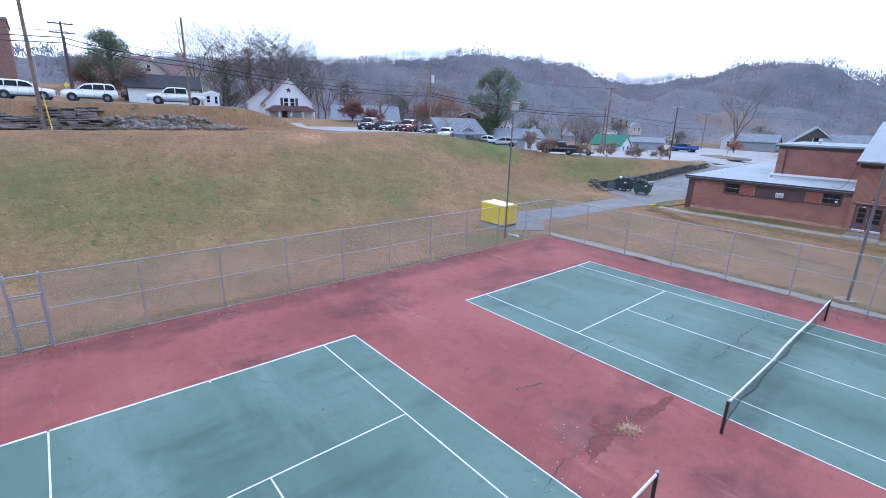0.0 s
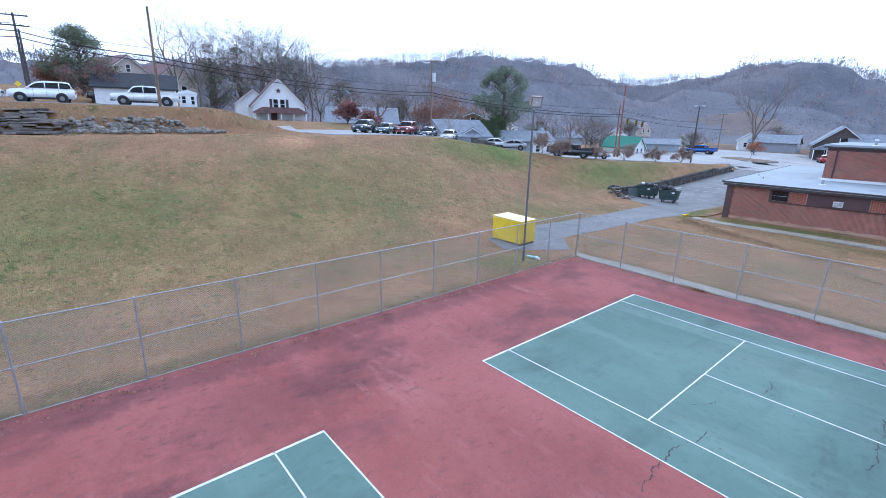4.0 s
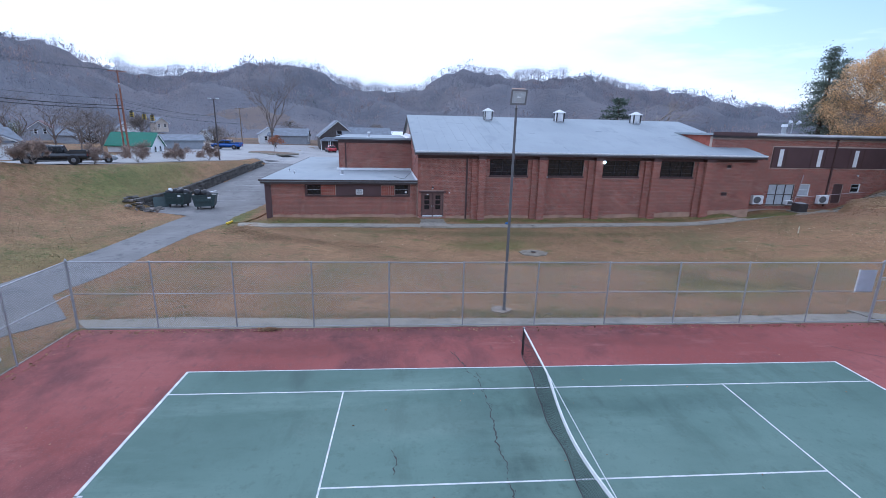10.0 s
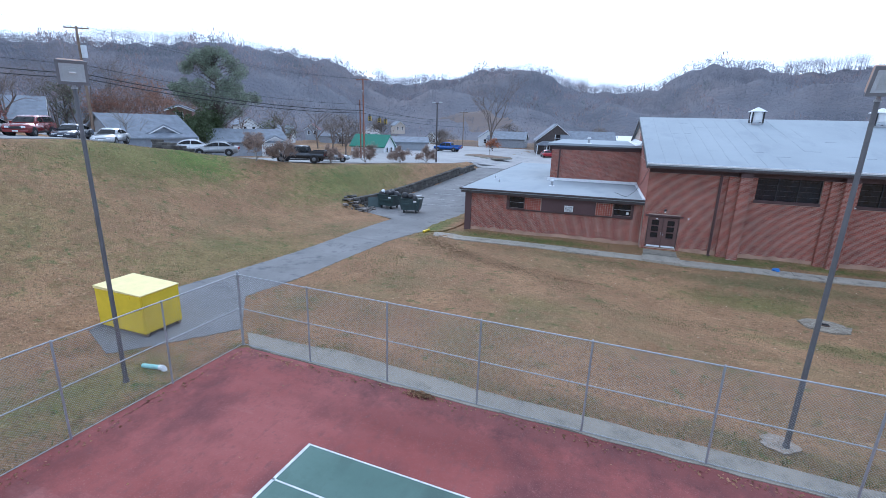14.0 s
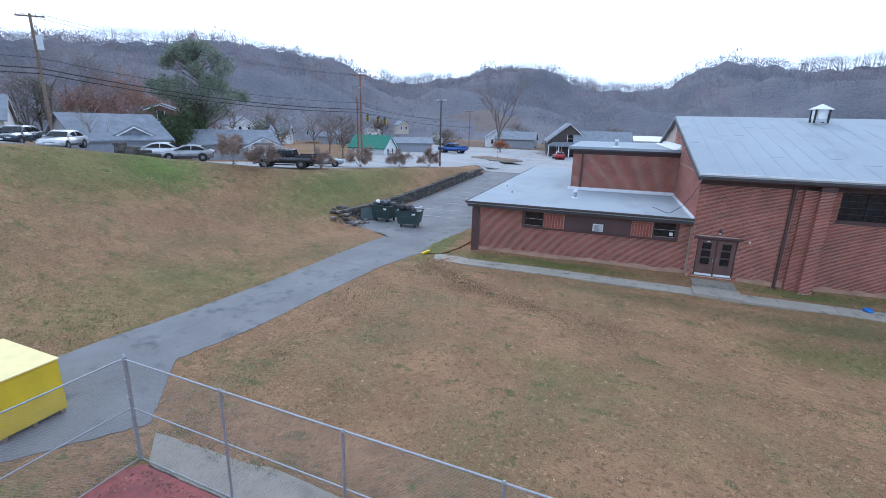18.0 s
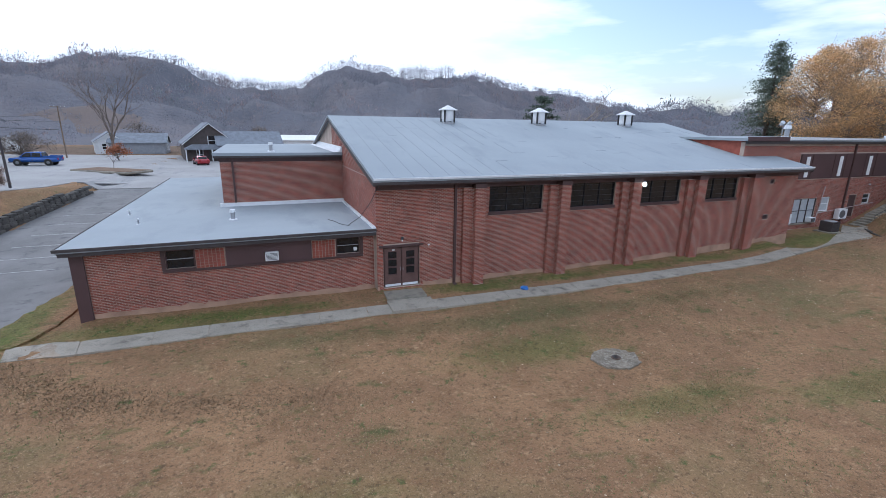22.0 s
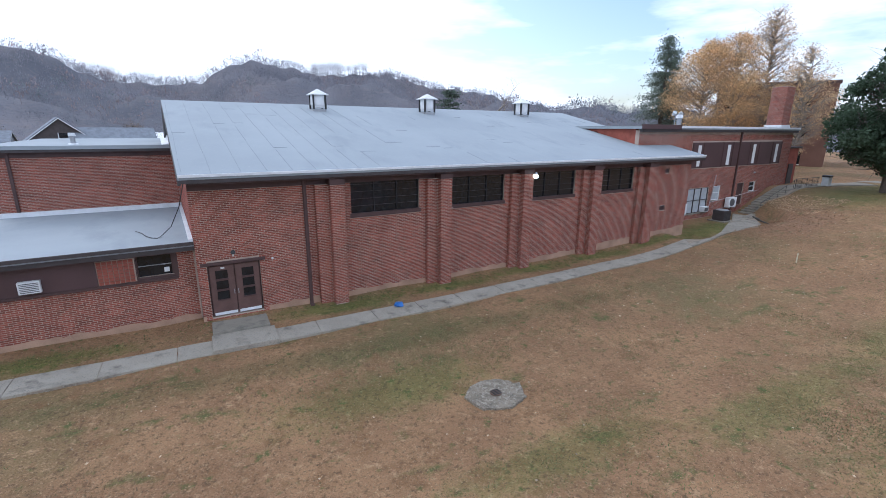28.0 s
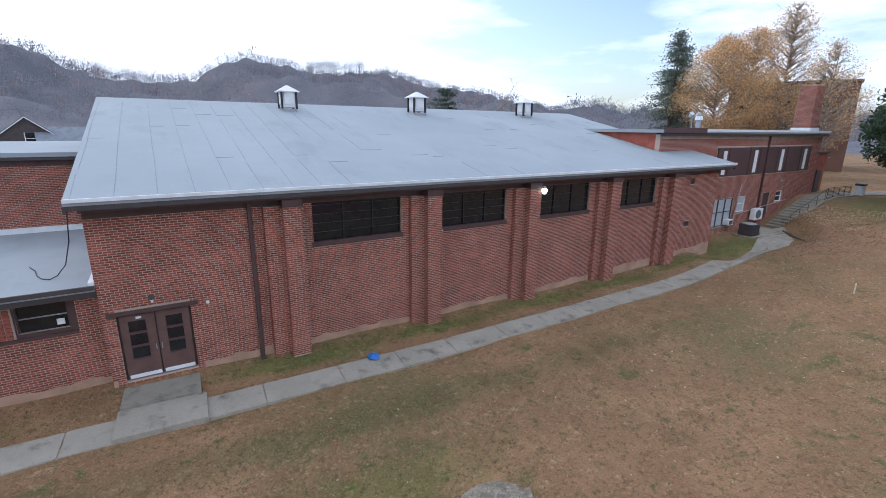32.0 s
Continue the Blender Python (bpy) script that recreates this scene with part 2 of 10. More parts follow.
M_CONCRETE = layered("weathered_concrete", (
    ((0.242, 0.219, 0.180), 0, 0, 0, ONE),
    ((0.292, 0.262, 0.213), 0.8, 0.4, 0.6, ONE),
    ((0.145, 0.135, 0.113), 1.7, 0.52, 0.70, ONE),
    ((0.362, 0.328, 0.270), 40.0, 0.5, 0.75, ONE)), rough=0.9, bump=0.25, depth=0.006, fine=120.0)
M_SLAB = layered("walk_concrete", (
    ((0.325, 0.292, 0.238), 0, 0, 0, ONE),
    ((0.385, 0.347, 0.285), 0.6, 0.4, 0.6, ONE),
    ((0.15, 0.135, 0.115), 1.3, 0.54, 0.70, ONE),
    ((0.36, 0.34, 0.31), 22.0, 0.55, 0.70, ONE),
    ((0.12, 0.115, 0.105), 38.0, 0.54, 0.68, ONE)), rough=0.95, bump=0.5, depth=0.01, fine=60.0)
M_RED = layered("red_court_paint", (
    ((0.238, 0.066, 0.058), 0, 0, 0, ONE),
    ((0.305, 0.10, 0.09), 0.16, 0.42, 0.62, (0.5, 1.2, 1)),
    ((0.15, 0.052, 0.052), 0.42, 0.52, 0.68, (1, 0.6, 1)),
    ((0.33, 0.13, 0.115), 0.9, 0.58, 0.74, (0.4, 1.4, 1)),
    ((0.19, 0.07, 0.066), 3.0, 0.56, 0.72, (1.5, 0.7, 1)),
    ((0.20, 0.075, 0.07), 9.0, 0.56, 0.74, ONE),
    ((0.31, 0.14, 0.125), 28.0, 0.56, 0.74, ONE)), rough=0.78, bump=0.25, depth=0.004, fine=110.0, zones=(
    ((0.55, 0.62, 0.66), -17.0, -14, 0.8, 22, 0.7), ((0.55, 0.66, 0.7), -4, 3.0, 14, 0.7, 0.7), ((0.6, 0.62, 0.65), -14, -18, 2.2, 4, 0.6), ((0.65, 0.68, 0.7), -13.5, -8, 1.2, 6, 0.5),
    ((0.65, 0.68, 0.7), -5, -13.5, 6, 2.0, 0.4), ((0.95, 1.35, 1.3), -2.4, -15.2, 1.3, 0.6, 0.55), ((0.6, 0.64, 0.66), -9, 1.8, 6, 1.0, 0.5), ((0.62, 0.7, 0.72), 4, 2.2, 6, 0.9, 0.5)))
M_GREEN = layered("green_court_paint", (
    ((0.093, 0.152, 0.128), 0, 0, 0, ONE),
    ((0.126, 0.196, 0.167), 0.18, 0.42, 0.60, (0.6, 1.1, 1)),
    ((0.079, 0.123, 0.105), 0.5, 0.52, 0.70, (1.3, 0.4, 1)),
    ((0.150, 0.222, 0.190), 0.34, 0.54, 0.70, (0.35, 1.5, 1)),
    ((0.088, 0.136, 0.115), 3.0, 0.56, 0.80, ONE),
    ((0.090, 0.139, 0.117), 11.0, 0.58, 0.82, ONE),
    ((0.130, 0.192, 0.166), 30.0, 0.56, 0.80, ONE)), rough=0.75, bump=0.2, depth=0.004, fine=110.0, zones=(
    ((0.6, 0.64, 0.66), -2.0, -6, 1.3, 6, 0.5), ((0.65, 0.68, 0.7), 5, -8, 4, 1.0, 0.45), ((1.4, 1.25, 1.25), -4.5, -3, 3, 1.0, 0.5), ((0.65, 0.68, 0.7), 4, -2.4, 5, 0.5, 0.5), ((1.3, 1.2, 1.2), 3, -5, 5, 1.2, 0.4), ((0.7, 0.72, 0.74), -5, -22, 5, 2.5, 0.4), ((1.3, 1.2, 1.2), -7, -20, 2, 3, 0.4)))
M_LINE = plain("white_line_paint", (0.60, 0.61, 0.61), 0.7, vary=0.22, scale=4, fine=90)
M_CRACK = plain("dark_crack", (0.05, 0.05, 0.048), 0.95)
M_GALV = plain("galvanised_steel", (0.36, 0.37, 0.385), 0.5, 0.5, scale=9)
M_BRICK = plain("red_brick", (0.25, 0.07, 0.047), 0.9, vary=0.28, scale=1.4, fine=30, bump=0.5, depth=0.004, island=0.3)
M_BRICK1 = plain("red_brick_single", (0.25, 0.07, 0.047), 0.9, vary=0.28, scale=1.4, fine=30, bump=0.5, depth=0.004, obj_random=0.3)
M_STAINED = layered("stained_concrete", (((0.275, 0.22, 0.165), 0, 0, 0, ONE), ((0.35, 0.285, 0.215), 0.9, 0.4, 0.6, ONE), ((0.17, 0.14, 0.11), 2.2, 0.5, 0.66, ONE), ((0.40, 0.38, 0.34), 20.0, 0.5, 0.7, ONE)), rough=0.95, bump=0.5, depth=0.01, fine=40.0)
M_MORTAR = plain("mortar", (0.43, 0.34, 0.28), 0.95, vary=0.2, scale=1.0, fine=60)
M_ROOF = layered("silver_roof_coating", (
    ((0.302, 0.336, 0.360), 0, 0, 0, ONE),
    ((0.338, 0.373, 0.396), 0.15, 0.4, 0.65, ONE),
    ((0.270, 0.304, 0.329), 0.5, 0.52, 0.72, (1.4, 0.5, 1)),
    ((0.360, 0.396, 0.419), 6.0, 0.6, 0.8, ONE)), rough=0.75, bump=0.15, depth=0.01, fine=20.0)
M_DOOR = plain("brown_door_paint", (0.125, 0.068, 0.058), 0.6, vary=0.2)
M_TRIM = plain("brown_trim_paint", (0.075, 0.04, 0.037), 0.6, vary=0.2)
M_FASCIA = plain("dark_fascia", (0.06, 0.05, 0.05), 0.6, vary=0.2)
M_PANEL = plain("brown_panel", (0.085, 0.045, 0.045), 0.55, vary=0.12, scale=0.8)
M_FLASH = plain("white_flashing", (0.72, 0.74, 0.76), 0.5, vary=0.1)
M_DARKGLASS = plain("dark_window_glass", (0.012, 0.014, 0.017), 0.12, vary=0.3, bump=0.0)
M_WHITE = plain("white_paint", (0.74, 0.75, 0.75), 0.6, vary=0.07)
M_BLACK = plain("black_plastic", (0.02, 0.02, 0.022), 0.5)
M_YELLOW = plain("yellow_paint", (0.72, 0.52, 0.025), 0.5, vary=0.10, scale=1.5)
M_PALEYELLOW = plain("pale_yellow_top", (0.82, 0.68, 0.30), 0.55, vary=0.06)
M_GREENSTEEL = plain("dark_green_steel", (0.025, 0.045, 0.045), 0.5, vary=0.25)
M_WOODPOLE = plain("weathered_wood_pole", (0.20, 0.145, 0.105), 0.9, vary=0.3, scale=2.0)
M_BARK = plain("grey_bark", (0.105, 0.085, 0.07), 0.95, vary=0.3, scale=4.0, fine=24, bump=0.6, depth=0.03)
M_RUBBLE = plain("pale_fieldstone", (0.215, 0.198, 0.172), 0.92, vary=0.3, scale=2.0, fine=18, bump=0.7, depth=0.03, obj_random=0.3)
M_LEDGE = plain("brown_ledge_stone", (0.185, 0.16, 0.142), 0.95, vary=0.35, scale=2.5, fine=16, bump=0.8, depth=0.03, obj_random=0.45)
M_STONE = plain("grey_fieldstone", (0.09, 0.083, 0.073), 0.92, vary=0.3, scale=2.0, fine=18, bump=0.7, depth=0.03, obj_random=0.35)
M_LAMPSTEEL = plain("grey_painted_steel", (0.14, 0.14, 0.145), 0.5, 0.3)
M_RUST = plain("faded_bronze_housing", (0.36, 0.22, 0.14), 0.6, vary=0.2)
M_LENS = plain("lamp_lens", (0.55, 0.58, 0.6), 0.2, vary=0.1)


# ---- builders ----
def mesh_of(verts, faces, name):
    me = bpy.data.meshes.new(name)
    me.from_pydata(verts, [], faces)
    me.update()
    return me


def part(name, bm, material, parent=None, label="", smooth=False):
    """Links a bmesh as one mesh object, under a thing where one is given."""
    me = bpy.data.meshes.new(name)
    bm.to_mesh(me)
    bm.free()
    if smooth:
        me.shade_smooth()
    me.materials.append(material)
    ob = new(name, me)
    ob.parent = parent
    return tagged(ob, label)


def piece(name, me, material, parent=None, at=None):
    if not me.materials:
        me.materials.append(material)
    ob = new(name, me)
    ob.parent = parent
    if at is not None:
        ob.matrix_basis = at
    return ob


def thing(name, label, category, at=None, group="", kind=""):
    """The Empty at a thing's base."""
    ob = new(name)
    ob.empty_display_size = 0.2
    if at is not None:
        ob.matrix_basis = at
    return tagged(ob, label, category, group, kind)


def box(bm, x0, y0, z0, x1, y1, z1, m=None, bevel=0.0):
    mat = Matrix.Translation(((x0 + x1) / 2, (y0 + y1) / 2, (z0 + z1) / 2)) @ Matrix.Diagonal((abs(x1 - x0), abs(y1 - y0), abs(z1 - z0), 1))
    made = bmesh.ops.create_cube(bm, size=1, matrix=(m @ mat) if m else mat)["verts"]
    if bevel:
        edges = list({e for v in made for e in v.link_edges})
        bmesh.ops.bevel(bm, geom=edges, offset=bevel, segments=1, affect="EDGES")
    return made


def bx(*dims, m=None, bevel=0.0):
    bm = bmesh.new()
    box(bm, *dims, m=m, bevel=bevel)
    return bm


def tube(bm, a, b, r0, r1=None, seg=8, caps=True):
    a, b = Vector(a), Vector(b)
    d = b - a
    if d.length < 1e-6:
        return
    m = Matrix.Translation((a + b) / 2) @ d.to_track_quat("Z", "Y").to_matrix().to_4x4()
    bmesh.ops.create_cone(bm, cap_ends=caps, segments=seg, radius1=r0, radius2=r0 if r1 is None else r1, depth=d.length, matrix=m)


def tb(a, b, r0, r1=None, seg=8):
    bm = bmesh.new()
    tube(bm, a, b, r0, r1, seg)
    return bm


def extrude_profile(bm, points, axis_a, axis_b, m=None):
    """A solid from a closed outline in the xz plane, drawn out along y from axis_a to axis_b."""
    front = [bm.verts.new(((m @ Vector((x, axis_a, z))) if m else (x, axis_a, z))) for x, z in points]
    back = [bm.verts.new(((m @ Vector((x, axis_b, z))) if m else (x, axis_b, z))) for x, z in points]
    k = len(points)
    bm.faces.new(front)
    bm.faces.new(back[::-1])
    for i in range(k):
        bm.faces.new((front[i], back[i], back[(i + 1) % k], front[(i + 1) % k]))
    bmesh.ops.recalc_face_normals(bm, faces=bm.faces)


def ep(points, a, b, m=None):
    bm = bmesh.new()
    extrude_profile(bm, points, a, b, m)
    return bm


# ---- the lie of the land ----
def sm(a, b, v):
    t = np.clip((np.asarray(v, float) - a) / (b - a), 0, 1)
    return t * t * (3 - 2 * t)


CREST_Y = (-60, 8, 16, 24, 32, 40, 48, 57, 70)
CREST_X = (-46, -46, -45.5, -43, -37.2, -34.2, -31.2, -28.2, -27.5)
CREST_Z = (6.7, 6.7, 6.5, 5.2, 3.95, 3.5, 3.2, 2.75, 2.9)
FOOT_X = (-19.5, -20.5, -25.2, -27.5, -30.0, -29.0, -28.2, -27.2, -26.5)


def ground_z(x, y):
    """The height of the ground."""
    x, y = np.asarray(x, float), np.asarray(y, float)
    lot = 0.02 + 2.4 * sm(30, 68, y)
    dip = -0.75 * np.exp(-(((y - 17.6) / 4.8) ** 2)) * sm(-13, 0, x) * (1 - sm(14, 24, x))
    lawn = dip - 0.06 * sm(20, 25, y) + 0.2 * sm(25.4, 27.2, y - 0.0585 * (x + 3.2)) * sm(-21, -16.5, x)
    rise = 1.9 * sm(21, 40, x) * sm(4, 14, y) + 0.95 * sm(36, 50, x) * sm(4, 20, y) + (1.5 * sm(24.6, 30.4, x) + 1.4 * sm(31, 52, x)) * (1 - sm(4, 14, y))
    edge = np.interp(x, (27, 33, 36.4, 38.5, 40.3, 60), (26.8, 26.0, 25.2, 27.4, 29.4, 29.5))
    hollow = sm(edge - 1.0, edge + 0.5, y) * sm(27.0, 29.0, x)
    east = rise * (1 - hollow) + hollow * (0.06 + 0.44 * sm(29, 35, x) + 2.2 * np.clip((x - 41.6) / 6.0, 0, 1))
    low = np.where(y > 29, np.where(x < 0, lot, np.maximum(east, lot * sm(40, 60, y))), lawn + east)
    low = np.where((x < -17) & (y > 20), np.maximum(0.03, lot - 0.1), low)
    xc, zc, xf = np.interp(y, CREST_Y, CREST_X), np.interp(y, CREST_Y, CREST_Z), np.interp(y, CREST_Y, FOOT_X)
    s = np.clip((xf - x) / (xf - xc), 0, 1)
    steep = sm(20, 34, y)
    g = (1 - steep) * (0.45 * s**1.5 + 0.55 * sm(0.15, 1.05, s)) + steep * (0.28 * np.minimum(1, s * 12) + 0.72 * sm(0, 1, s))
    bank = np.where(s > 0, low * (1 - g) + g * zc, low)
    # the upper street behind the rock face
    up = (1 - sm(-9, 2, y)) * 2.45 * sm(-51.2, -52.6, x) + (1 - sm(-9, 6, y)) * 3.0 * sm(-58, -95, x)
    far = np.hypot(x, y)
    knoll = 1.3 * sm(-56, -72, x) * sm(-9, 6, y) * (1 - sm(20, 40, y))
    z = bank + np.where(x < -40, up + knoll, 0)
    flat = sm(110, 260, far)
    return z * (1 - flat) + flat * 2.0


def gz(x, y):
    return float(ground_z(x, y))


def axis_steps(lo, hi, step, out):
    mid = list(np.arange(lo, hi + step / 2, step))
    left, right, s = [], [], step
    a, b = mid[0], mid[-1]
    while b < out:
        s *= 1.22
        a, b = a - s, b + s
        left.append(a)
        right.append(b)
    return np.array(left[::-1] + mid + right)


def sheet(name, xs, ys, zf, material, keep=None):
    gx, gy = np.meshgrid(xs, ys)
    gzv = zf(gx, gy)
    verts = np.stack([gx, gy, gzv], -1).reshape(-1, 3)
    w = len(xs)
    i = (np.arange(len(ys) - 1)[:, None] * w + np.arange(w - 1)).reshape(-1)
    faces = np.stack([i, i + 1, i + 1 + w, i + w], -1)
    if keep is not None:
        c = verts[faces].mean(1)
        faces = faces[keep(c[:, 0], c[:, 1])]
    me = mesh_of(verts.tolist(), faces.tolist(), name)
    me.shade_smooth()
    me.materials.append(material)
    return new(name, me)


def on_court(x, y):
    return (x > -17.78) & (x < 17.9) & (y > -46) & (y < 3.5)


PATH_EDGES = (((-23.9, 1.7), (-25.0, 5.5), (-24.75, 9), (-24.7, 12.5), (-24.6, 17.5), (-24.5, 22.9), (-24.3, 27.5), (-29.5, 29.8), (-28.6, 40), (-27.2, 57), (-26.0, 64)),
              ((-21.6, 0.9), (-18.9, 4.6), (-21.5, 7.4), (-21.0, 11), (-20.9, 15.4), (-20.7, 19.9), (-19.9, 23.7), (-18.6, 27), (-17.4, 33), (-17.4, 57), (-17.4, 64)))
STREET_EDGES = (((-57, 14), (-55, 24), (-50, 36), (-48, 48), (-50, 60), (-54, 75), (-58, 112)), ((-47, 18), (-45.2, 24.6), (-39.2, 32.5), (-35.5, 42), (-31.5, 52), (-29, 60), (20, 95)))
LOT_EDGES = (((-28.5, 60), (-27, 75), (-26, 96)), ((-17.3, 60), (5, 66), (28, 96)))
UPPER_EDGES = (((-62, -60), (-61, -25), (-61, -8), (-64, 4)), ((-53.3, -60), (-53.3, -25), (-53.6, -10), (-55, 2)))
ROW_EDGES = (((-60, 2), (-60, 20)), ((-47.6, 2), (-46.8, 20)))


def within(x, y, edges):
    """Whether points lie between the two edges of a paved strip."""
    ring = list(edges[0]) + list(edges[1])[::-1]
    inside = np.zeros(np.broadcast(x, y).shape, bool)
    for (ax, ay), (bx_, by_) in zip(ring, ring[1:] + ring[:1]):
        if ay != by_:
            inside ^= ((ay > y) != (by_ > y)) & (x < (bx_ - ax) * (y - ay) / (by_ - ay) + ax)
    return inside


def paved(x, y):
    x, y = np.asarray(x, float), np.asarray(y, float)
    out = np.zeros(np.broadcast(x, y).shape, bool)
    for e in (PATH_EDGES, STREET_EDGES, LOT_EDGES, UPPER_EDGES, ROW_EDGES):
        out |= within(x, y, e)
    return out


def bedded(x, y):
    """Deep enough inside the paving for the soil to lie lower."""
    out = paved(x, y)
    for k in range(6):
        out = out & paved(x + 0.85 * math.cos(k * 1.047), y + 0.85 * math.sin(k * 1.047))
    return out


def rough_ground(x, y):
    z = ground_z(x, y) - 0.16 * bedded(x, y)
    n = 0.05 * np.sin(x * 0.9 + 1.3 * np.sin(y * 0.7)) * np.sin(y * 1.1 + np.sin(x * 0.6))
    near = 1 - sm(150, 250, np.hypot(x, y))
    verge = paved(x, y)
    for k in range(6):
        verge = verge | paved(x + 0.9 * math.cos(k * 1.047), y + 0.9 * math.sin(k * 1.047))
    n = np.where(verge, 0.02 + 0.12 * n, n)
    return np.where(on_court(x, y), -0.25, z + n * near - 0.03)


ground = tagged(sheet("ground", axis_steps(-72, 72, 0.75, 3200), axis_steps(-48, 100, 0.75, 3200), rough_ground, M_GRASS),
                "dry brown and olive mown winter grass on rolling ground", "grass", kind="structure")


def strip(name, edges, material, lift=0.03, step=0.6, label="", category="pavement", across=5, jitter=0.0):
    """A paved strip draped on the ground between a left and a right edge, each a polyline with as many points."""
    left, right = [np.array(e, float) for e in edges]
    ts = np.linspace(0, len(left) - 1, max(2, int(sum(np.linalg.norm(np.diff(left, axis=0), axis=1)) / step)))
    rows = []
    rs = random.Random(name)
    for t in ts:
        i = min(int(t), len(left) - 2)
        a, b = left[i] + (left[i + 1] - left[i]) * (t - i), right[i] + (right[i + 1] - right[i]) * (t - i)
        wob = [rs.uniform(-jitter, jitter) for _ in range(2)]
        for k in range(across + 1):
            p = a + (b - a) * k / across
            if k in (0, across):
                p = p + (b - a) / np.linalg.norm(b - a) * wob[k > 0]
            rows.append((p[0], p[1], gz(p[0], p[1]) + lift))
    w = across + 1
    faces = [(r * w + k, r * w + k + 1, (r + 1) * w + k + 1, (r + 1) * w + k) for r in range(len(ts) - 1) for k in range(across)]
    me = mesh_of(rows, faces, name)
    bm = bmesh.new()
    bm.from_mesh(me)
    bmesh.ops.recalc_face_normals(bm, faces=bm.faces)
    if sum(f.normal.z for f in bm.faces) < 0:
        bmesh.ops.reverse_faces(bm, faces=bm.faces)
    edge = [e for e in bm.edges if e.is_boundary]
    low = bmesh.ops.extrude_edge_only(bm, edges=edge)["geom"]
    for v in low:
        if isinstance(v, bmesh.types.BMVert):
            v.co.z -= 0.12
    bm.to_mesh(me)
    bm.free()
    me.materials.append(material)
    return tagged(new(name, me), label, category, kind="structure")


# ---- the courts ----
court_top = bmesh.new()
box(court_top, -17.8, -46.0, -0.22, 17.9, 3.46, -0.004)
court_base = part("court_slab", court_top, M_RED, None)
tagged(court_base, "faded red painted tennis court surround", "court", kind="structure")
COURT_HALF = 23.77 / 2
A_TOP = -17.15


def court_field(top):
    bm = bmesh.new()
    box(bm, -COURT_HALF, top - 10.97, -0.05, COURT_HALF, top, 0.002)
    f = part("court_field", bm, M_GREEN)
    tagged(f, "worn green painted tennis court playing field", "court", kind="structure")
    lw = 0.045
    for name, x0, x1, y0, y1 in (
        ("sideline", -COURT_HALF, COURT_HALF, top - lw, top), ("sideline", -COURT_HALF, COURT_HALF, top - 10.97, top - 10.97 + lw),
        ("singles_line", -COURT_HALF, COURT_HALF, top - 1.37 - lw, top - 1.37), ("singles_line", -COURT_HALF, COURT_HALF, top - 9.6, top - 9.6 + lw),
        ("baseline", -COURT_HALF, -COURT_HALF + 0.08, top - 10.97, top), ("baseline", COURT_HALF - 0.08, COURT_HALF, top - 10.97, top),
        ("service_line", -6.4 - lw / 2, -6.4 + lw / 2, top - 9.6, top - 1.37), ("service_line", 6.4 - lw / 2, 6.4 + lw / 2, top - 9.6, top - 1.37),
        ("centre_line", -6.4, 6.4, top - 5.485 - lw / 2, top - 5.485 + lw / 2),
        ("centre_mark", -COURT_HALF, -COURT_HALF + 0.2, top - 5.485 - lw / 2, top - 5.485 + lw / 2)):
        z = 0.006 if name in ("sideline", "baseline") else 0.008
        line = part(name, bx(x0, y0, -0.01, x1, y1, z + (0.002 if name in ("service_line", "baseline") else 0)), M_LINE, f)
    return f


field_b, field_a = court_field(0.0), court_field(A_TOP)


# ---- fence ----
FENCE_H = 2.86


def wire_mat():
    """Chain link: a lattice of wires cut out of a plain pane by a procedural mask."""
    m = bpy.data.materials.new("chain_link_wire")
    m.use_nodes = True
    n, l = m.node_tree.nodes, m.node_tree.links
    bsdf, out = n["Principled BSDF"], n["Material Output"]
    bsdf.inputs["Base Color"].default_value = (0.40, 0.42, 0.44, 1)
    bsdf.inputs["Metallic"].default_value, bsdf.inputs["Roughness"].default_value = 0.5, 0.5
    geo, sep = n.new("ShaderNodeNewGeometry"), n.new("ShaderNodeSeparateXYZ")
    l.new(geo.outputs["Position"], sep.inputs[0])

    def op(kind, a, b=None):
        k = n.new("ShaderNodeMath")
        k.operation = kind
        for i, v in enumerate((a, b)):
            if v is None:
                continue
            if isinstance(v, (int, float)):
                k.inputs[i].default_value = v
            else:
                l.new(v, k.inputs[i])
        return k.outputs[0]

    along = op("ADD", sep.outputs[0], sep.outputs[1])
    mask = None
    for sign in (1, -1):
        v = op("ADD", along, op("MULTIPLY", sep.outputs[2], sign))
        f = op("LESS_THAN", op("PINGPONG", v, 0.036), 0.0031)
        mask = f if mask is None else op("MAXIMUM", mask, f)
    clear, mix = n.new("ShaderNodeBsdfTransparent"), n.new("ShaderNodeMixShader")
    l.new(mask, mix.inputs[0])
    l.new(clear.outputs[0], mix.inputs[1])
    l.new(bsdf.outputs[0], mix.inputs[2])
    l.new(mix.outputs[0], out.inputs["Surface"])
    return m


M_WIRE = wire_mat()


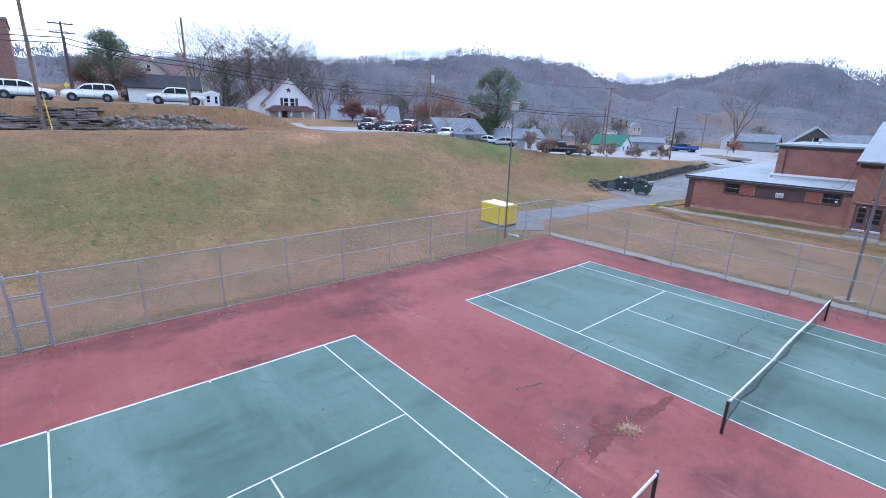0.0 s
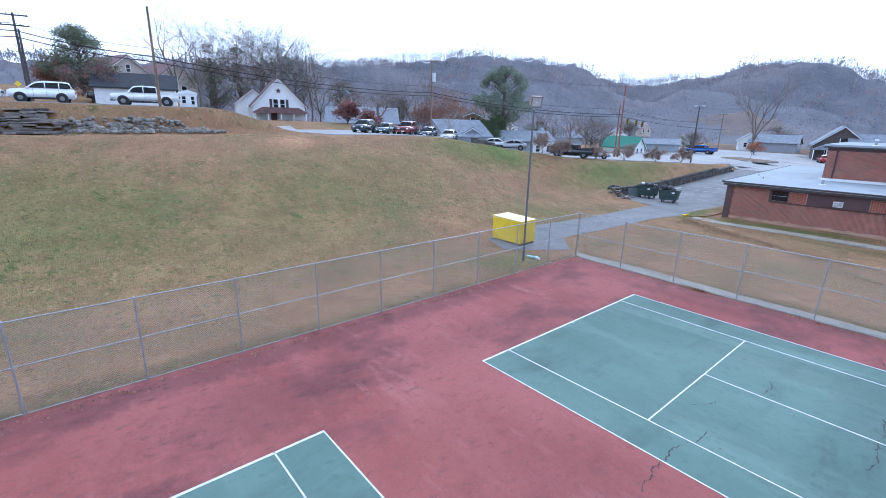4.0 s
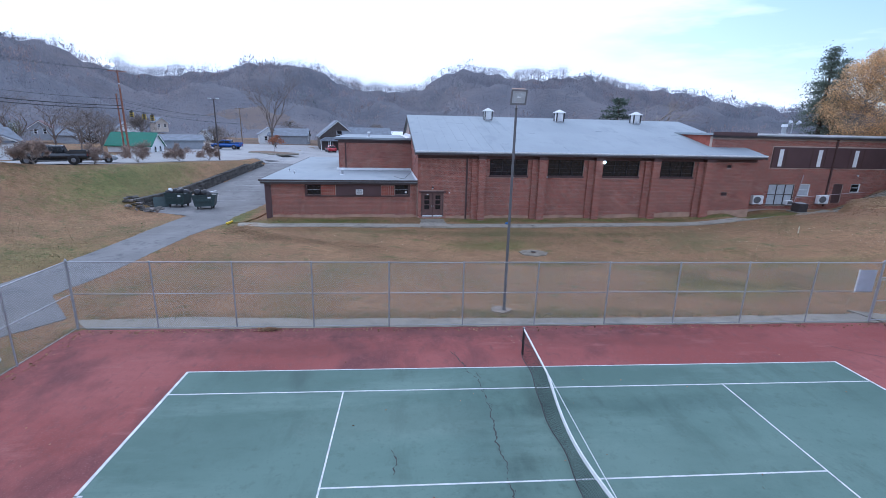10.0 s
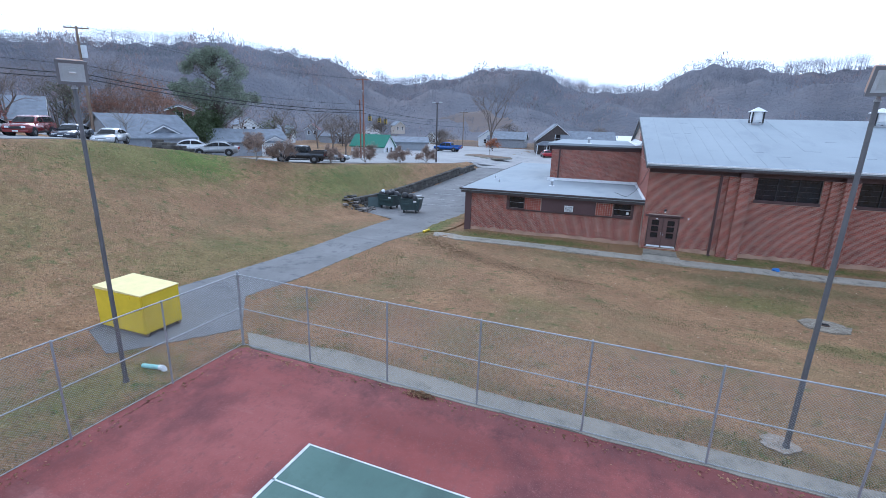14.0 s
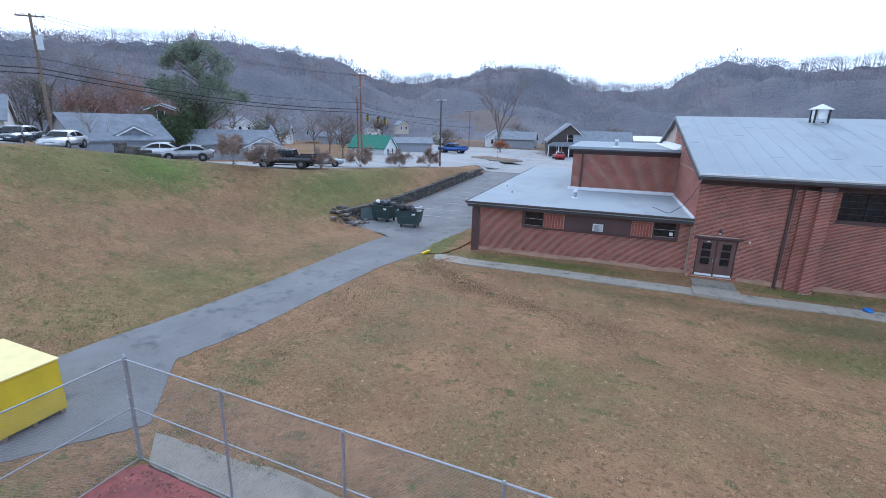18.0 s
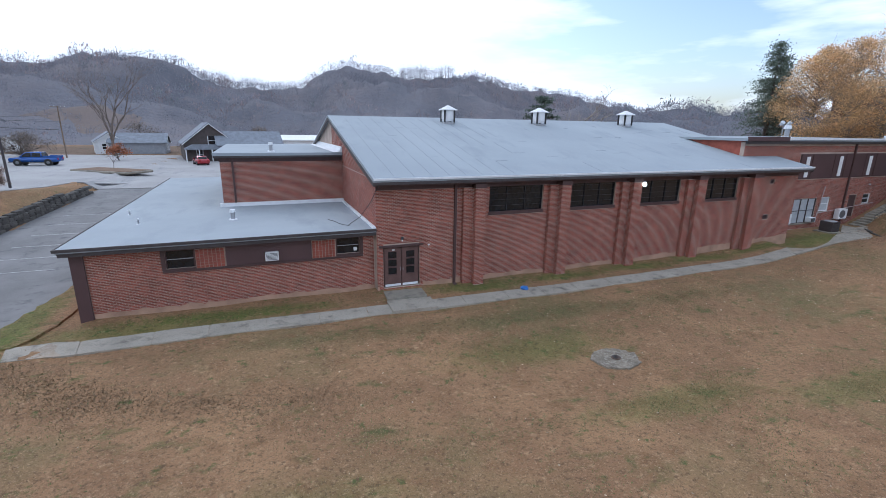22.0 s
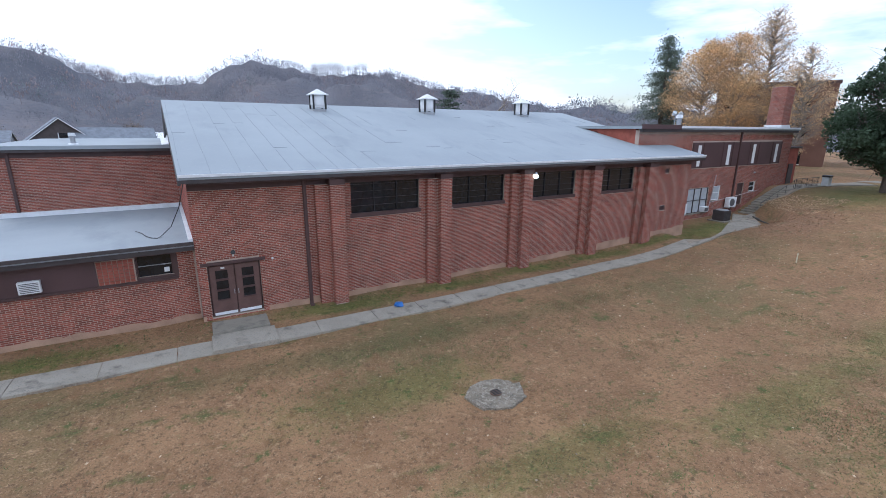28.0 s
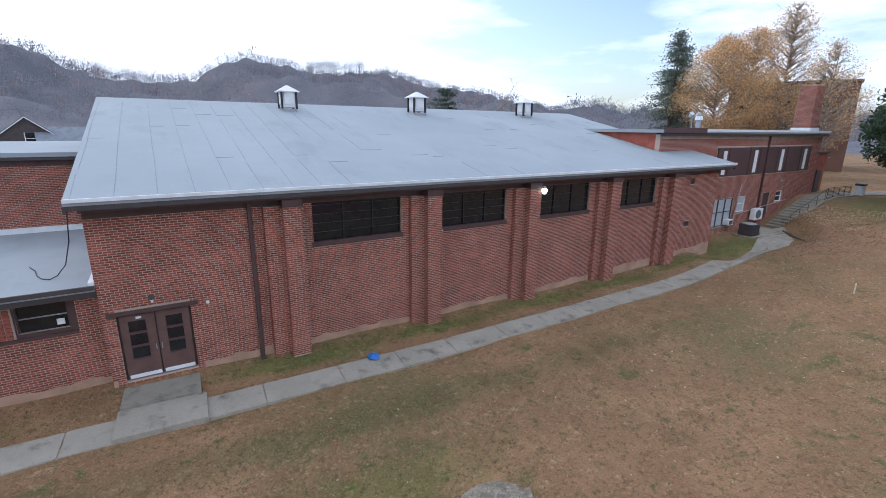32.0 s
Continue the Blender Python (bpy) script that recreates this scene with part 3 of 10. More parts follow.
def fence_run(a, b, spacing, gap=None, skip_first=False):
    """A straight run of chain-link fence: posts, three rails and the wire."""
    a, b = Vector((*a, 0)), Vector((*b, 0))
    d = (b - a).normalized()
    length = (b - a).length
    f = thing("chain_link_fence", "tall galvanised chain link fence round the tennis courts", "fence", Matrix.Translation(a))
    count = max(1, round(length / spacing))
    rs = random.Random(int(length * 10))
    for i in range(1 if skip_first else 0, count + 1):
        p = d * (length * i / count)
        lean = Vector((rs.uniform(-0.03, 0.03), rs.uniform(-0.03, 0.03), 0))
        end = i in (0, count)
        post = part("post", tb(p - Vector((0, 0, 0.1)), p + lean + Vector((0, 0, FENCE_H + (0.05 if end else 0))), 0.046 if end else 0.03, seg=10), M_GALV, f)
        part("cap", tb(p + lean + Vector((0, 0, FENCE_H + (0.05 if end else 0))), p + lean + Vector((0, 0, FENCE_H + (0.12 if end else 0.05))), 0.056 if end else 0.04, 0.02, seg=10), M_GALV, post)
        if end:
            for z in (0.3, 0.8, 1.3, 1.8, 2.3, 2.8):
                part("band", tb(p + Vector((0, 0, z)), p + Vector((0, 0, z + 0.035)), 0.058, seg=10), M_GALV, post)
    for z, r in ((FENCE_H, 0.022), (1.52, 0.019), (0.05, 0.014)):
        for i in range(count):
            p0, p1 = d * (length * i / count) + Vector((0, 0, z)), d * (length * (i + 1) / count) + Vector((0, 0, z + rs.uniform(-0.012, 0.012)))
            part("rail", tb(p0, p1, r), M_GALV, f)
    nrm = Vector((-d.y, d.x, 0)) * 0.035
    verts = [nrm + Vector((0, 0, 0.03)), nrm + d * length + Vector((0, 0, 0.03)), nrm + d * length + Vector((0, 0, FENCE_H)), nrm + Vector((0, 0, FENCE_H))]
    wire = piece("wire_mesh", mesh_of([tuple(v) for v in verts], [(0, 1, 2, 3)], "wire_mesh"), M_WIRE, f)
    return f


FX0, FX1, FY1 = -17.76, 17.85, 3.55
fence_run((FX0, -26.45), (FX0, FY1), 3.0)
fence_run((FX0, -46), (FX0, -27.4), 3.0)
fence_run((FX0, FY1), (16.9, FY1), 3.17, skip_first=True)
fence_run((FX1, FY1), (FX1, -46), 3.0)


def gate(at, turn):
    g = thing("chain_link_gate", "narrow galvanised chain link gate standing shut in the fence", "gate", Matrix.Translation(at) @ Matrix.Rotation(radians(turn), 4, "Z"))
    part("header", tb((0, 0, FENCE_H), (0.95, 0, FENCE_H), 0.026), M_GALV, g)
    part("transom", tb((0, 0, 2.15), (0.95, 0, 2.15), 0.03), M_GALV, g)
    leaf = part("leaf_frame", tb((0.06, 0, 0.1), (0.06, 0, 2.05), 0.024), M_GALV, g)
    for a, b in (((0.89, 0, 0.1), (0.89, 0, 2.05)), ((0.06, 0, 2.05), (0.89, 0, 2.05)), ((0.06, 0, 0.1), (0.89, 0, 0.1)), ((0.06, 0, 1.05), (0.89, 0, 1.05))):
        part("bar", tb(a, b, 0.024), M_GALV, leaf)
    piece("wire_mesh", mesh_of([(0.06, 0.03, 0.1), (0.89, 0.03, 0.1), (0.89, 0.03, 2.05), (0.06, 0.03, 2.05)], [(0, 1, 2, 3)], "gate_wire"), M_WIRE, g)
    part("latch", bx(0.86, -0.05, 1.0, 0.97, 0.05, 1.1), M_GALV, g)
    return g


gate((16.9, FY1, 0), 0)
gate((FX0, -27.4, 0), 90)

# ---- paving ----
strip("asphalt_path", PATH_EDGES, M_ASPHALT, 0.008, step=0.35, label="worn grey asphalt path and service lot with patches", category="path", across=10, jitter=0.04)
strip("fence_apron", (((-18.4, 4.4), (-14, 4.65), (-8, 4.35), (0, 4.25), (8, 4.2), (17.3, 4.5)), ((-17.4, 3.5), (-14, 3.46), (-8, 3.46), (0, 3.46), (8, 3.46), (17.4, 3.46))),
      M_CONCRETE, 0.02, label="pale weathered concrete apron along the fence", category="pavement", across=2, jitter=0.05)
strip("street", STREET_EDGES, M_ROAD, 0.04, step=1.0, label="pale grey asphalt street and parking lot", category="road", across=18)
strip("parking_lot", LOT_EDGES, M_ROAD, 0.08, step=1.0, label="pale grey asphalt parking lot", category="road", across=20)
strip("upper_street", UPPER_EDGES, M_ROAD, 0.05, step=1.0, label="grey asphalt upper street", category="road", across=6)
strip("car_row_lot", ROW_EDGES, M_ROAD, 0.07, step=1.0, label="grey asphalt parking strip on the hilltop", category="road", across=8)

# a rough grass verge with a shallow ditch between the path and the annex
strip("ditch_verge", (((-19.7, 24.4), (-19.9, 27), (-19.6, 30), (-19.2, 34), (-18.9, 40)), ((-18.5, 24.4), (-17.75, 27), (-17.75, 30), (-17.75, 34), (-17.75, 40))), M_GRASS, 0.07, label="rough grass verge beside the annex wall", category="grass", across=3, jitter=0.12)

# ---- brickwork ----
COURSE, BRICK_L, JOINT = 0.0735, 0.215, 0.016


def brick_boxes(u0, u1, z0, z1, holes=()):
    """Running bond on a rectangle, as (left, right, bottom, top), left out where a hole is."""
    out = []
    rows = int((z1 - z0) / COURSE)
    for r in range(rows):
        b, t = z0 + r * COURSE, z0 + (r + 1) * COURSE - JOINT
        u = u0 - (BRICK_L / 2 if r % 2 else 0)
        while u < u1 - 0.02:
            a, c = max(u, u0), min(u + BRICK_L - JOINT, u1)
            u += BRICK_L
            spans = [(a, c)]
            for h0, h1, hz0, hz1 in holes:
                if t > hz0 and b < hz1:
                    spans = [s for a, c in spans for s in ((a, min(c, h0)), (max(a, h1), c)) if s[1] - s[0] > 0.03]
            out += [(a, c, b, t) for a, c in spans if c - a > 0.03]
    return out


def brick_mesh(name, boxes, place, material, proud=0.008):
    """Brick faces with their edges, joined; place turns (u, out, z) into a point."""
    rs = random.Random(len(boxes))
    verts, faces = [], []
    for a, c, b, t in boxes:
        k = len(verts)
        p = proud * rs.uniform(0.6, 1.25)
        e = 0.004
        verts += [place(a, 0, b), place(c, 0, b), place(c, 0, t), place(a, 0, t), place(a + e, p, b + e), place(c - e, p, b + e), place(c - e, p, t - e), place(a + e, p, t - e)]
        faces += [(k + 4, k + 5, k + 6, k + 7), (k, k + 1, k + 5, k + 4), (k + 1, k + 2, k + 6, k + 5), (k + 2, k + 3, k + 7, k + 6), (k + 3, k, k + 4, k + 7)]
    me = mesh_of(verts, faces, name)
    me.materials.append(material)
    return me


def facing_south(y):
    return lambda u, o, z: (u, y - o, z)


def facing_west(x):
    return lambda u, o, z: (x - o, u, z)


def facing_east(x):
    return lambda u, o, z: (x + o, -u, z)


def brick_face(owner, boxes, place, name="brickwork"):
    ob = piece(name, brick_mesh(name, boxes, place, M_BRICK), M_BRICK, owner)
    return tagged(ob, kind="stuff")


def wall_with_holes(bm, u0, u1, z0, z1, y0, y1, holes):
    """One solid wall along x with thickness y0 to y1, with reveals where the holes go through."""
    us = sorted({u0, u1, *[v for h in holes for v in h[:2]]})
    zs = sorted({z0, z1, *[v for h in holes for v in h[2:]]})
    solid = {}
    for i in range(len(us) - 1):
        for k in range(len(zs) - 1):
            cu, cz = (us[i] + us[i + 1]) / 2, (zs[k] + zs[k + 1]) / 2
            solid[i, k] = not any(h[0] < cu < h[1] and h[2] < cz < h[3] for h in holes)
    made = {}

    def at(i, k, s):
        if (i, k, s) not in made:
            made[i, k, s] = bm.verts.new((us[i], (y0, y1)[s], zs[k]))
        return made[i, k, s]

    for (i, k), full in solid.items():
        if not full:
            continue
        bm.faces.new((at(i, k, 0), at(i + 1, k, 0), at(i + 1, k + 1, 0), at(i, k + 1, 0)))
        bm.faces.new((at(i, k + 1, 1), at(i + 1, k + 1, 1), at(i + 1, k, 1), at(i, k, 1)))
        for di, dk, a, b in ((-1, 0, (i, k), (i, k + 1)), (1, 0, (i + 1, k + 1), (i + 1, k)), (0, -1, (i + 1, k), (i, k)), (0, 1, (i, k + 1), (i + 1, k + 1))):
            if not solid.get((i + di, k + dk), False):
                bm.faces.new((at(*a, 0), at(*b, 0), at(*b, 1), at(*a, 1)))
    bmesh.ops.recalc_face_normals(bm, faces=bm.faces)


def splash_course(owner, x0, x1, y, seed, rise=0.0):
    """The soil-splashed strip at a wall's foot, with an uneven upper edge."""
    rs = random.Random(seed)
    tops, x = [], x0
    while x < x1:
        tops.append((x, 0.34 + 0.14 * rs.random() + max(0, x - 14) * rise))
        x += rs.uniform(0.12, 0.5)
    tops.append((x1, 0.38 + max(0, x1 - 14) * rise))
    part("base_course", ep([(x0, -0.4), (x1, -0.4)] + tops[::-1], y - 0.022, y - 0.003), M_SPLASH, owner, "tan soil-splashed foundation course")


M_SPLASH = plain("soil_splashed_render", (0.39, 0.25, 0.175), 0.95, vary=0.25, scale=1.2)


# ---- gymnasium ----
# The school block is drawn about its double door and laid into the site from there.
TURN = Matrix.Rotation(radians(3.35), 4, "Z")
SITE = Matrix.Translation((-3.23, 26.97, -0.07)) @ TURN @ Matrix.Diagonal((1.05, 1.05, 1.03, 1)) @ Matrix.Translation((3.14, -26.18, 0))
# the wing runs parallel to the gymnasium, set back from its front
WING = Matrix.Translation((34.3, 31.4, 0.4)) @ TURN @ Matrix.Diagonal((1.235, 1.05, 1.05, 1)) @ Matrix.Translation((-34.05, -31.2, 0))

gym = thing("gymnasium", "red brick school gymnasium with a pale coated low-pitched roof", "building", SITE.copy())
GX0, GX1, GY0, GY1, G_EAVE = -3.47, 28.45, 26.18, 53.2, 5.72
RIDGE_Y, RIDGE_Z, EAVE_Y = 39.7, 9.34, 25.45
GYM_HOLES = [(2.82, 6.24, 4.02, G_EAVE - 0.06), (8.10, 11.41, 4.02, G_EAVE - 0.06), (13.24, 16.75, 4.02, G_EAVE - 0.06), (18.75, 22.13, 4.02, G_EAVE - 0.06), (-3.14, -1.19, 0.25, 2.45),
             (25.46, 25.92, 4.9, 5.22), (25.31, 25.92, 2.25, 2.6)]
bm = bmesh.new()
wall_with_holes(bm, GX0, GX1, -0.5, G_EAVE + 0.25, GY0, GY0 + 0.35, GYM_HOLES)
part("front_wall", bm, M_MORTAR, gym)
# gable walls and the back
for x in (GX0, GX1 - 0.35):
    bm = bmesh.new()
    prof = [(GY0 + 0.35, -0.5), (GY1, -0.5), (GY1, 6.0), (RIDGE_Y, RIDGE_Z - 0.17), (GY0 + 0.35, 6.05)]
    f = [bm.verts.new((x, y, z)) for y, z in prof]
    b = [bm.verts.new((x + 0.35, y, z)) for y, z in prof]
    bm.faces.new(f)
    bm.faces.new(b[::-1])
    for i in range(5):
        bm.faces.new((f[i], b[i], b[(i + 1) % 5], f[(i + 1) % 5]))
    bmesh.ops.recalc_face_normals(bm, faces=bm.faces)
    part("gable_wall", bm, M_MORTAR, gym)
part("back_wall", bx(GX0, GY1, -0.5, GX1, GY1 + 0.35, 6.0), M_BRICK, gym)
part("inner_floor", bx(GX0 + 0.4, GY0 + 0.4, -0.4, GX1 - 0.4, GY1, 0.0), M_CONCRETE, gym)

M_SEAM = plain("roof_seam", (0.24, 0.265, 0.29), 0.7, vary=0.2)
# roof slopes, ridge, eaves trim
SL = (RIDGE_Z - 6.10) / (RIDGE_Y - EAVE_Y)
RX0, RX1 = -3.72, 28.86


def roof_z(y):
    return 6.10 + SL * (min(y, 2 * RIDGE_Y - y) - EAVE_Y)


for y0, y1 in ((EAVE_Y, RIDGE_Y), (2 * RIDGE_Y - EAVE_Y, RIDGE_Y)):
    bm = bmesh.new()
    zs = [roof_z(y0), roof_z(y1)]
    v = [bm.verts.new(p) for p in ((RX0, y0, zs[0]), (RX1, y0, zs[0]), (RX1, y1, zs[1]), (RX0, y1, zs[1]), (RX0, y0, zs[0] - 0.16), (RX1, y0, zs[0] - 0.16), (RX1, y1, zs[1] - 0.16), (RX0, y1, zs[1] - 0.16))]
    for q in ((0, 1, 2, 3), (7, 6, 5, 4), (0, 4, 5, 1), (1, 5, 6, 2), (2, 6, 7, 3), (3, 7, 4, 0)):
        bm.faces.new([v[i] for i in q])
    bmesh.ops.recalc_face_normals(bm, faces=bm.faces)
    slope = part("roof_slope", bm, M_ROOF, gym, "pale silver-blue coated roof slope")
    if y0 > 30:
        continue
    # lapped roofing sheets with raised seams
    rs = random.Random(4)
    x = RX0 + 0.15
    while x < RX1 - 0.3:
        w = rs.uniform(0.9, 1.05)
        worn = 1.0 - min(1.0, max(0.0, (x - 1.0) / 9.0))
        tear = rs.uniform(-1.2, 1.2)
        for k in range(4):
            ya = EAVE_Y + 0.13 if k == 0 else EAVE_Y + k * 3.6 + tear
            yb = min(EAVE_Y + (k + 1) * 3.6 + tear, RIDGE_Y - 0.2)
            runs = []
            if rs.random() < 0.08 + 1.1 * worn:
                f = rs.uniform(0.75, 1.0) if worn > 0.3 else rs.uniform(0.2, 0.5)
                runs.append(((x, ya), (x + rs.uniform(-0.03, 0.03), ya + (yb - ya) * f)))
            if k and rs.random() < 0.34:
                runs.append(((x, ya), (x + w * rs.uniform(0.5, 1.0), ya + 0.02)))
            if runs:
                sb = bmesh.new()
                for (xa, y_a), (xb, y_b) in runs:
                    tube(sb, (xa, y_a, roof_z(y_a) + 0.003), (xb, y_b, roof_z(y_b) + 0.003), 0.009, seg=5)
                part("lap_seam", sb, M_SEAM, slope)
        x += w
part("drip_edge", bx(RX0, EAVE_Y - 0.05, roof_z(EAVE_Y) - 0.07, RX1, EAVE_Y + 0.01, roof_z(EAVE_Y) + 0.03), M_FLASH, gym, "white metal drip edge")
part("eave_fascia", bx(RX0, EAVE_Y + 0.02, roof_z(EAVE_Y) - 0.30, RX1, EAVE_Y + 0.14, roof_z(EAVE_Y) - 0.162), M_FASCIA, gym)
part("soffit", bx(RX0 + 0.25, EAVE_Y + 0.14, 5.72, RX1 - 0.4, GY0 + 0.0, 5.78), M_TRIM, gym)
part("frieze_board", bx(GX0, GY0 - 0.03, 5.45, GX1, GY0 - 0.004, 5.72), M_TRIM, gym, "brown painted frieze board")
for x, nm in ((RX0, "rake_board"), (RX1 - 0.06, "rake_board")):
    bm = bmesh.new()
    for y0, y1 in ((EAVE_Y, RIDGE_Y), (2 * RIDGE_Y - EAVE_Y, RIDGE_Y)):
        v = [bm.verts.new(p) for p in ((x - 0.03, y0, roof_z(y0) - 0.17), (x - 0.03, y1, roof_z(y1) - 0.17), (x - 0.03, y1, roof_z(y1) - 0.36), (x - 0.03, y0, roof_z(y0) - 0.36))]
        w = [bm.verts.new(u.co + Vector((0.1, 0, 0))) for u in v]
        for q in ((0, 1, 2, 3),):
            bm.faces.new([v[i] for i in q])
            bm.faces.new([w[i] for i in q[::-1]])
        for i in range(4):
            bm.faces.new((v[i], w[i], w[(i + 1) % 4], v[(i + 1) % 4]))
    bmesh.ops.recalc_face_normals(bm, faces=bm.faces)
    part(nm, bm, M_FASCIA, gym)

# stepped buttresses
for x0, x1 in ((1.75, 2.34), (7.13, 7.76), (12.32, 12.96), (17.76, 18.47), (22.96, 23.82)):
    but = part("buttress", bx(x0, GY0 - 0.55, -0.4, x1, GY0 - 0.24, 5.45), M_MORTAR, gym)
    part("buttress_backing", bx(x0 - 0.55, GY0 - 0.22, -0.4, x1 + 0.12, GY0 - 0.01, 5.45), M_MORTAR, but)
    part("buttress_cap", bx(x0 - 0.03, GY0 - 0.58, 5.45, x1 + 0.03, GY0 - 0.02, 5.70), M_TRIM, but, "brown painted cap board")
    brick_face(but, brick_boxes(x0, x1, 0.08, 5.50), facing_south(GY0 - 0.55))
    brick_face(but, brick_boxes(GY0 - 0.55, GY0 - 0.24, 0.08, 5.50), facing_west(x0))
    brick_face(but, brick_boxes(-(GY0 - 0.24), -(GY0 - 0.55), 0.08, 5.50), facing_east(x1))
    brick_face(but, brick_boxes(x0 - 0.55, x0, 0.08, 5.50), facing_south(GY0 - 0.22))
    brick_face(but, brick_boxes(GY0 - 0.22, GY0, 0.08, 5.50), facing_west(x0 - 0.55))
    brick_face(but, brick_boxes(x1, x1 + 0.12, 0.08, 5.50), facing_south(GY0 - 0.22))

# high window bands
for i, (x0, x1, z0, z1) in enumerate(GYM_HOLES[:4]):
    w = part("window", bx(x0, GY0 + 0.16, z0, x1, GY0 + 0.2, z1), M_DARKGLASS, gym, "dark screened gymnasium window")
    for k in range(4):
        xx = x0 + (x1 - x0) * k / 3
        part("mullion", bx(xx - 0.018, GY0 + 0.10, z0, xx + 0.018, GY0 + 0.158, z1), M_BLACK, w)
    for k in range(1, 5):
        zz = z0 + (z1 - z0) * k / 5
        part("glazing_bar", bx(x0, GY0 + 0.11, zz - 0.006, x1, GY0 + 0.15, zz + 0.006), M_FASCIA, w)
    part("window_sill", bx(x0 - 0.06, GY0 - 0.05, z0 - 0.17, x1 + 0.06, GY0 + 0.1, z0 + 0.02, bevel=0.01), M_TRIM, w)

# double door
door = part("double_door", bx(-3.14, GY0 + 0.12, 0.27, -1.19, GY0 + 0.2, 2.45), M_TRIM, gym, "brown painted double door with small stacked panes")
for x0, x1 in ((-3.08, -2.18), (-2.15, -1.25)):
    leaf = part("door_leaf", bx(x0, GY0 + 0.06, 0.3, x1, GY0 + 0.118, 2.4, bevel=0.006), M_DOOR, door)
    cx = (x0 + x1) / 2 + (-0.02 if x0 < -2.5 else 0.02)
    for z in (0.98, 1.42, 1.86):
        part("pane", bx(cx - 0.22, GY0 + 0.04, z, cx + 0.22, GY0 + 0.058, z + 0.34), M_DARKGLASS, leaf)
        part("pane_ledge", bx(cx - 0.24, GY0 + 0.02, z - 0.045, cx + 0.24, GY0 + 0.055, z - 0.005), M_PANEL, leaf)
    part("kick_plate", bx(x0 + 0.04, GY0 + 0.045, 0.3, x1 - 0.02, GY0 + 0.058, 0.42), M_FLASH, leaf, "pale metal kick plate")
    part("door_handle", tb((x1 - 0.06 if x0 < -2.5 else x0 + 0.06, GY0 + 0.03, 1.15), (x1 - 0.06 if x0 < -2.5 else x0 + 0.06, GY0 + 0.03, 1.35), 0.014), M_GALV, leaf)
part("sticker", bx(-2.66, GY0 + 0.045, 2.26, -2.52, GY0 + 0.057, 2.33), M_WHITE, door)
part("lintel", bx(-3.36, GY0 - 0.06, 2.45, -0.98, GY0 + 0.1, 2.58, bevel=0.008), M_TRIM, gym)
light = part("door_light", tb((-2.17, GY0 - 0.01, 2.85), (-2.17, GY0 - 0.16, 2.95), 0.05, 0.09, 12), M_BLACK, gym)
part("bulb", tb((-2.17, GY0 - 0.12, 2.9), (-2.17, GY0 - 0.17, 2.78), 0.05, 0.03, 10), M_WHITE, light)
cam_dome = bmesh.new()
bmesh.ops.create_uvsphere(cam_dome, u_segments=12, v_segments=8, radius=0.055, matrix=Matrix.Translation((-0.7, GY0 - 0.06, 2.46)))
part("security_dome", cam_dome, M_WHITE, gym, smooth=True)
cam_dome = bmesh.new()
bmesh.ops.create_uvsphere(cam_dome, u_segments=12, v_segments=8, radius=0.05, matrix=Matrix.Translation((8.03, GY0 - 0.08, 3.92)))
part("security_dome", cam_dome, M_WHITE, gym, smooth=True)
spout = part("downspout", bx(0.72, GY0 - 0.13, 0.12, 0.86, GY0 - 0.012, 5.72, bevel=0.015), M_TRIM, gym, "brown painted downspout")
part("spout_shoe", bx(0.70, GY0 - 0.28, 0.05, 0.88, GY0 - 0.02, 0.16, bevel=0.02), M_TRIM, spout)
for (x0, x1, z0, z1) in GYM_HOLES[5:]:
    v = part("wall_vent", bx(x0, GY0 + 0.08, z0, x1, GY0 + 0.12, z1), M_BLACK, gym)
    for k in range(4):
        zz = z0 + (z1 - z0) * (k + 0.5) / 4
        part("louvre", bx(x0, GY0 + 0.02, zz - 0.02, x1, GY0 + 0.075, zz + 0.015), M_PANEL, v)
splash_course(gym, GX0, -3.36, GY0, 8)
splash_course(gym, -0.98, GX1, GY0, 9, 0.035)

# glowing wall lamp under the eave
lamp = thing("wall_lamp", "lit white bowl lamp on a short bracket under the eave", "lamp", SITE @ Matrix.Translation((12.99, 25.55, 5.3)))
part("bracket", tb((0, 0.1, 0.2), (0, -0.06, 0.2), 0.02), M_GALV, lamp)
part("hood", tb((0, -0.06, 0.12), (0, -0.06, 0.25), 0.10, 0.05, 14), M_GALV, lamp)
m_glow = bpy.data.materials.new("lit_lamp_glass")
m_glow.use_nodes = True
m_glow.node_tree.nodes["Principled BSDF"].inputs["Emission Color"].default_value = (0.75, 1.0, 0.9, 1)
m_glow.node_tree.nodes["Principled BSDF"].inputs["Emission Strength"].default_value = 4.0
bm = bmesh.new()
bmesh.ops.create_uvsphere(bm, u_segments=14, v_segments=10, radius=0.13, matrix=Matrix.Translation((0, -0.06, 0.04)) @ Matrix.Diagonal((1, 1, 1.15, 1)))
part("globe", bm, m_glow, lamp, smooth=True)

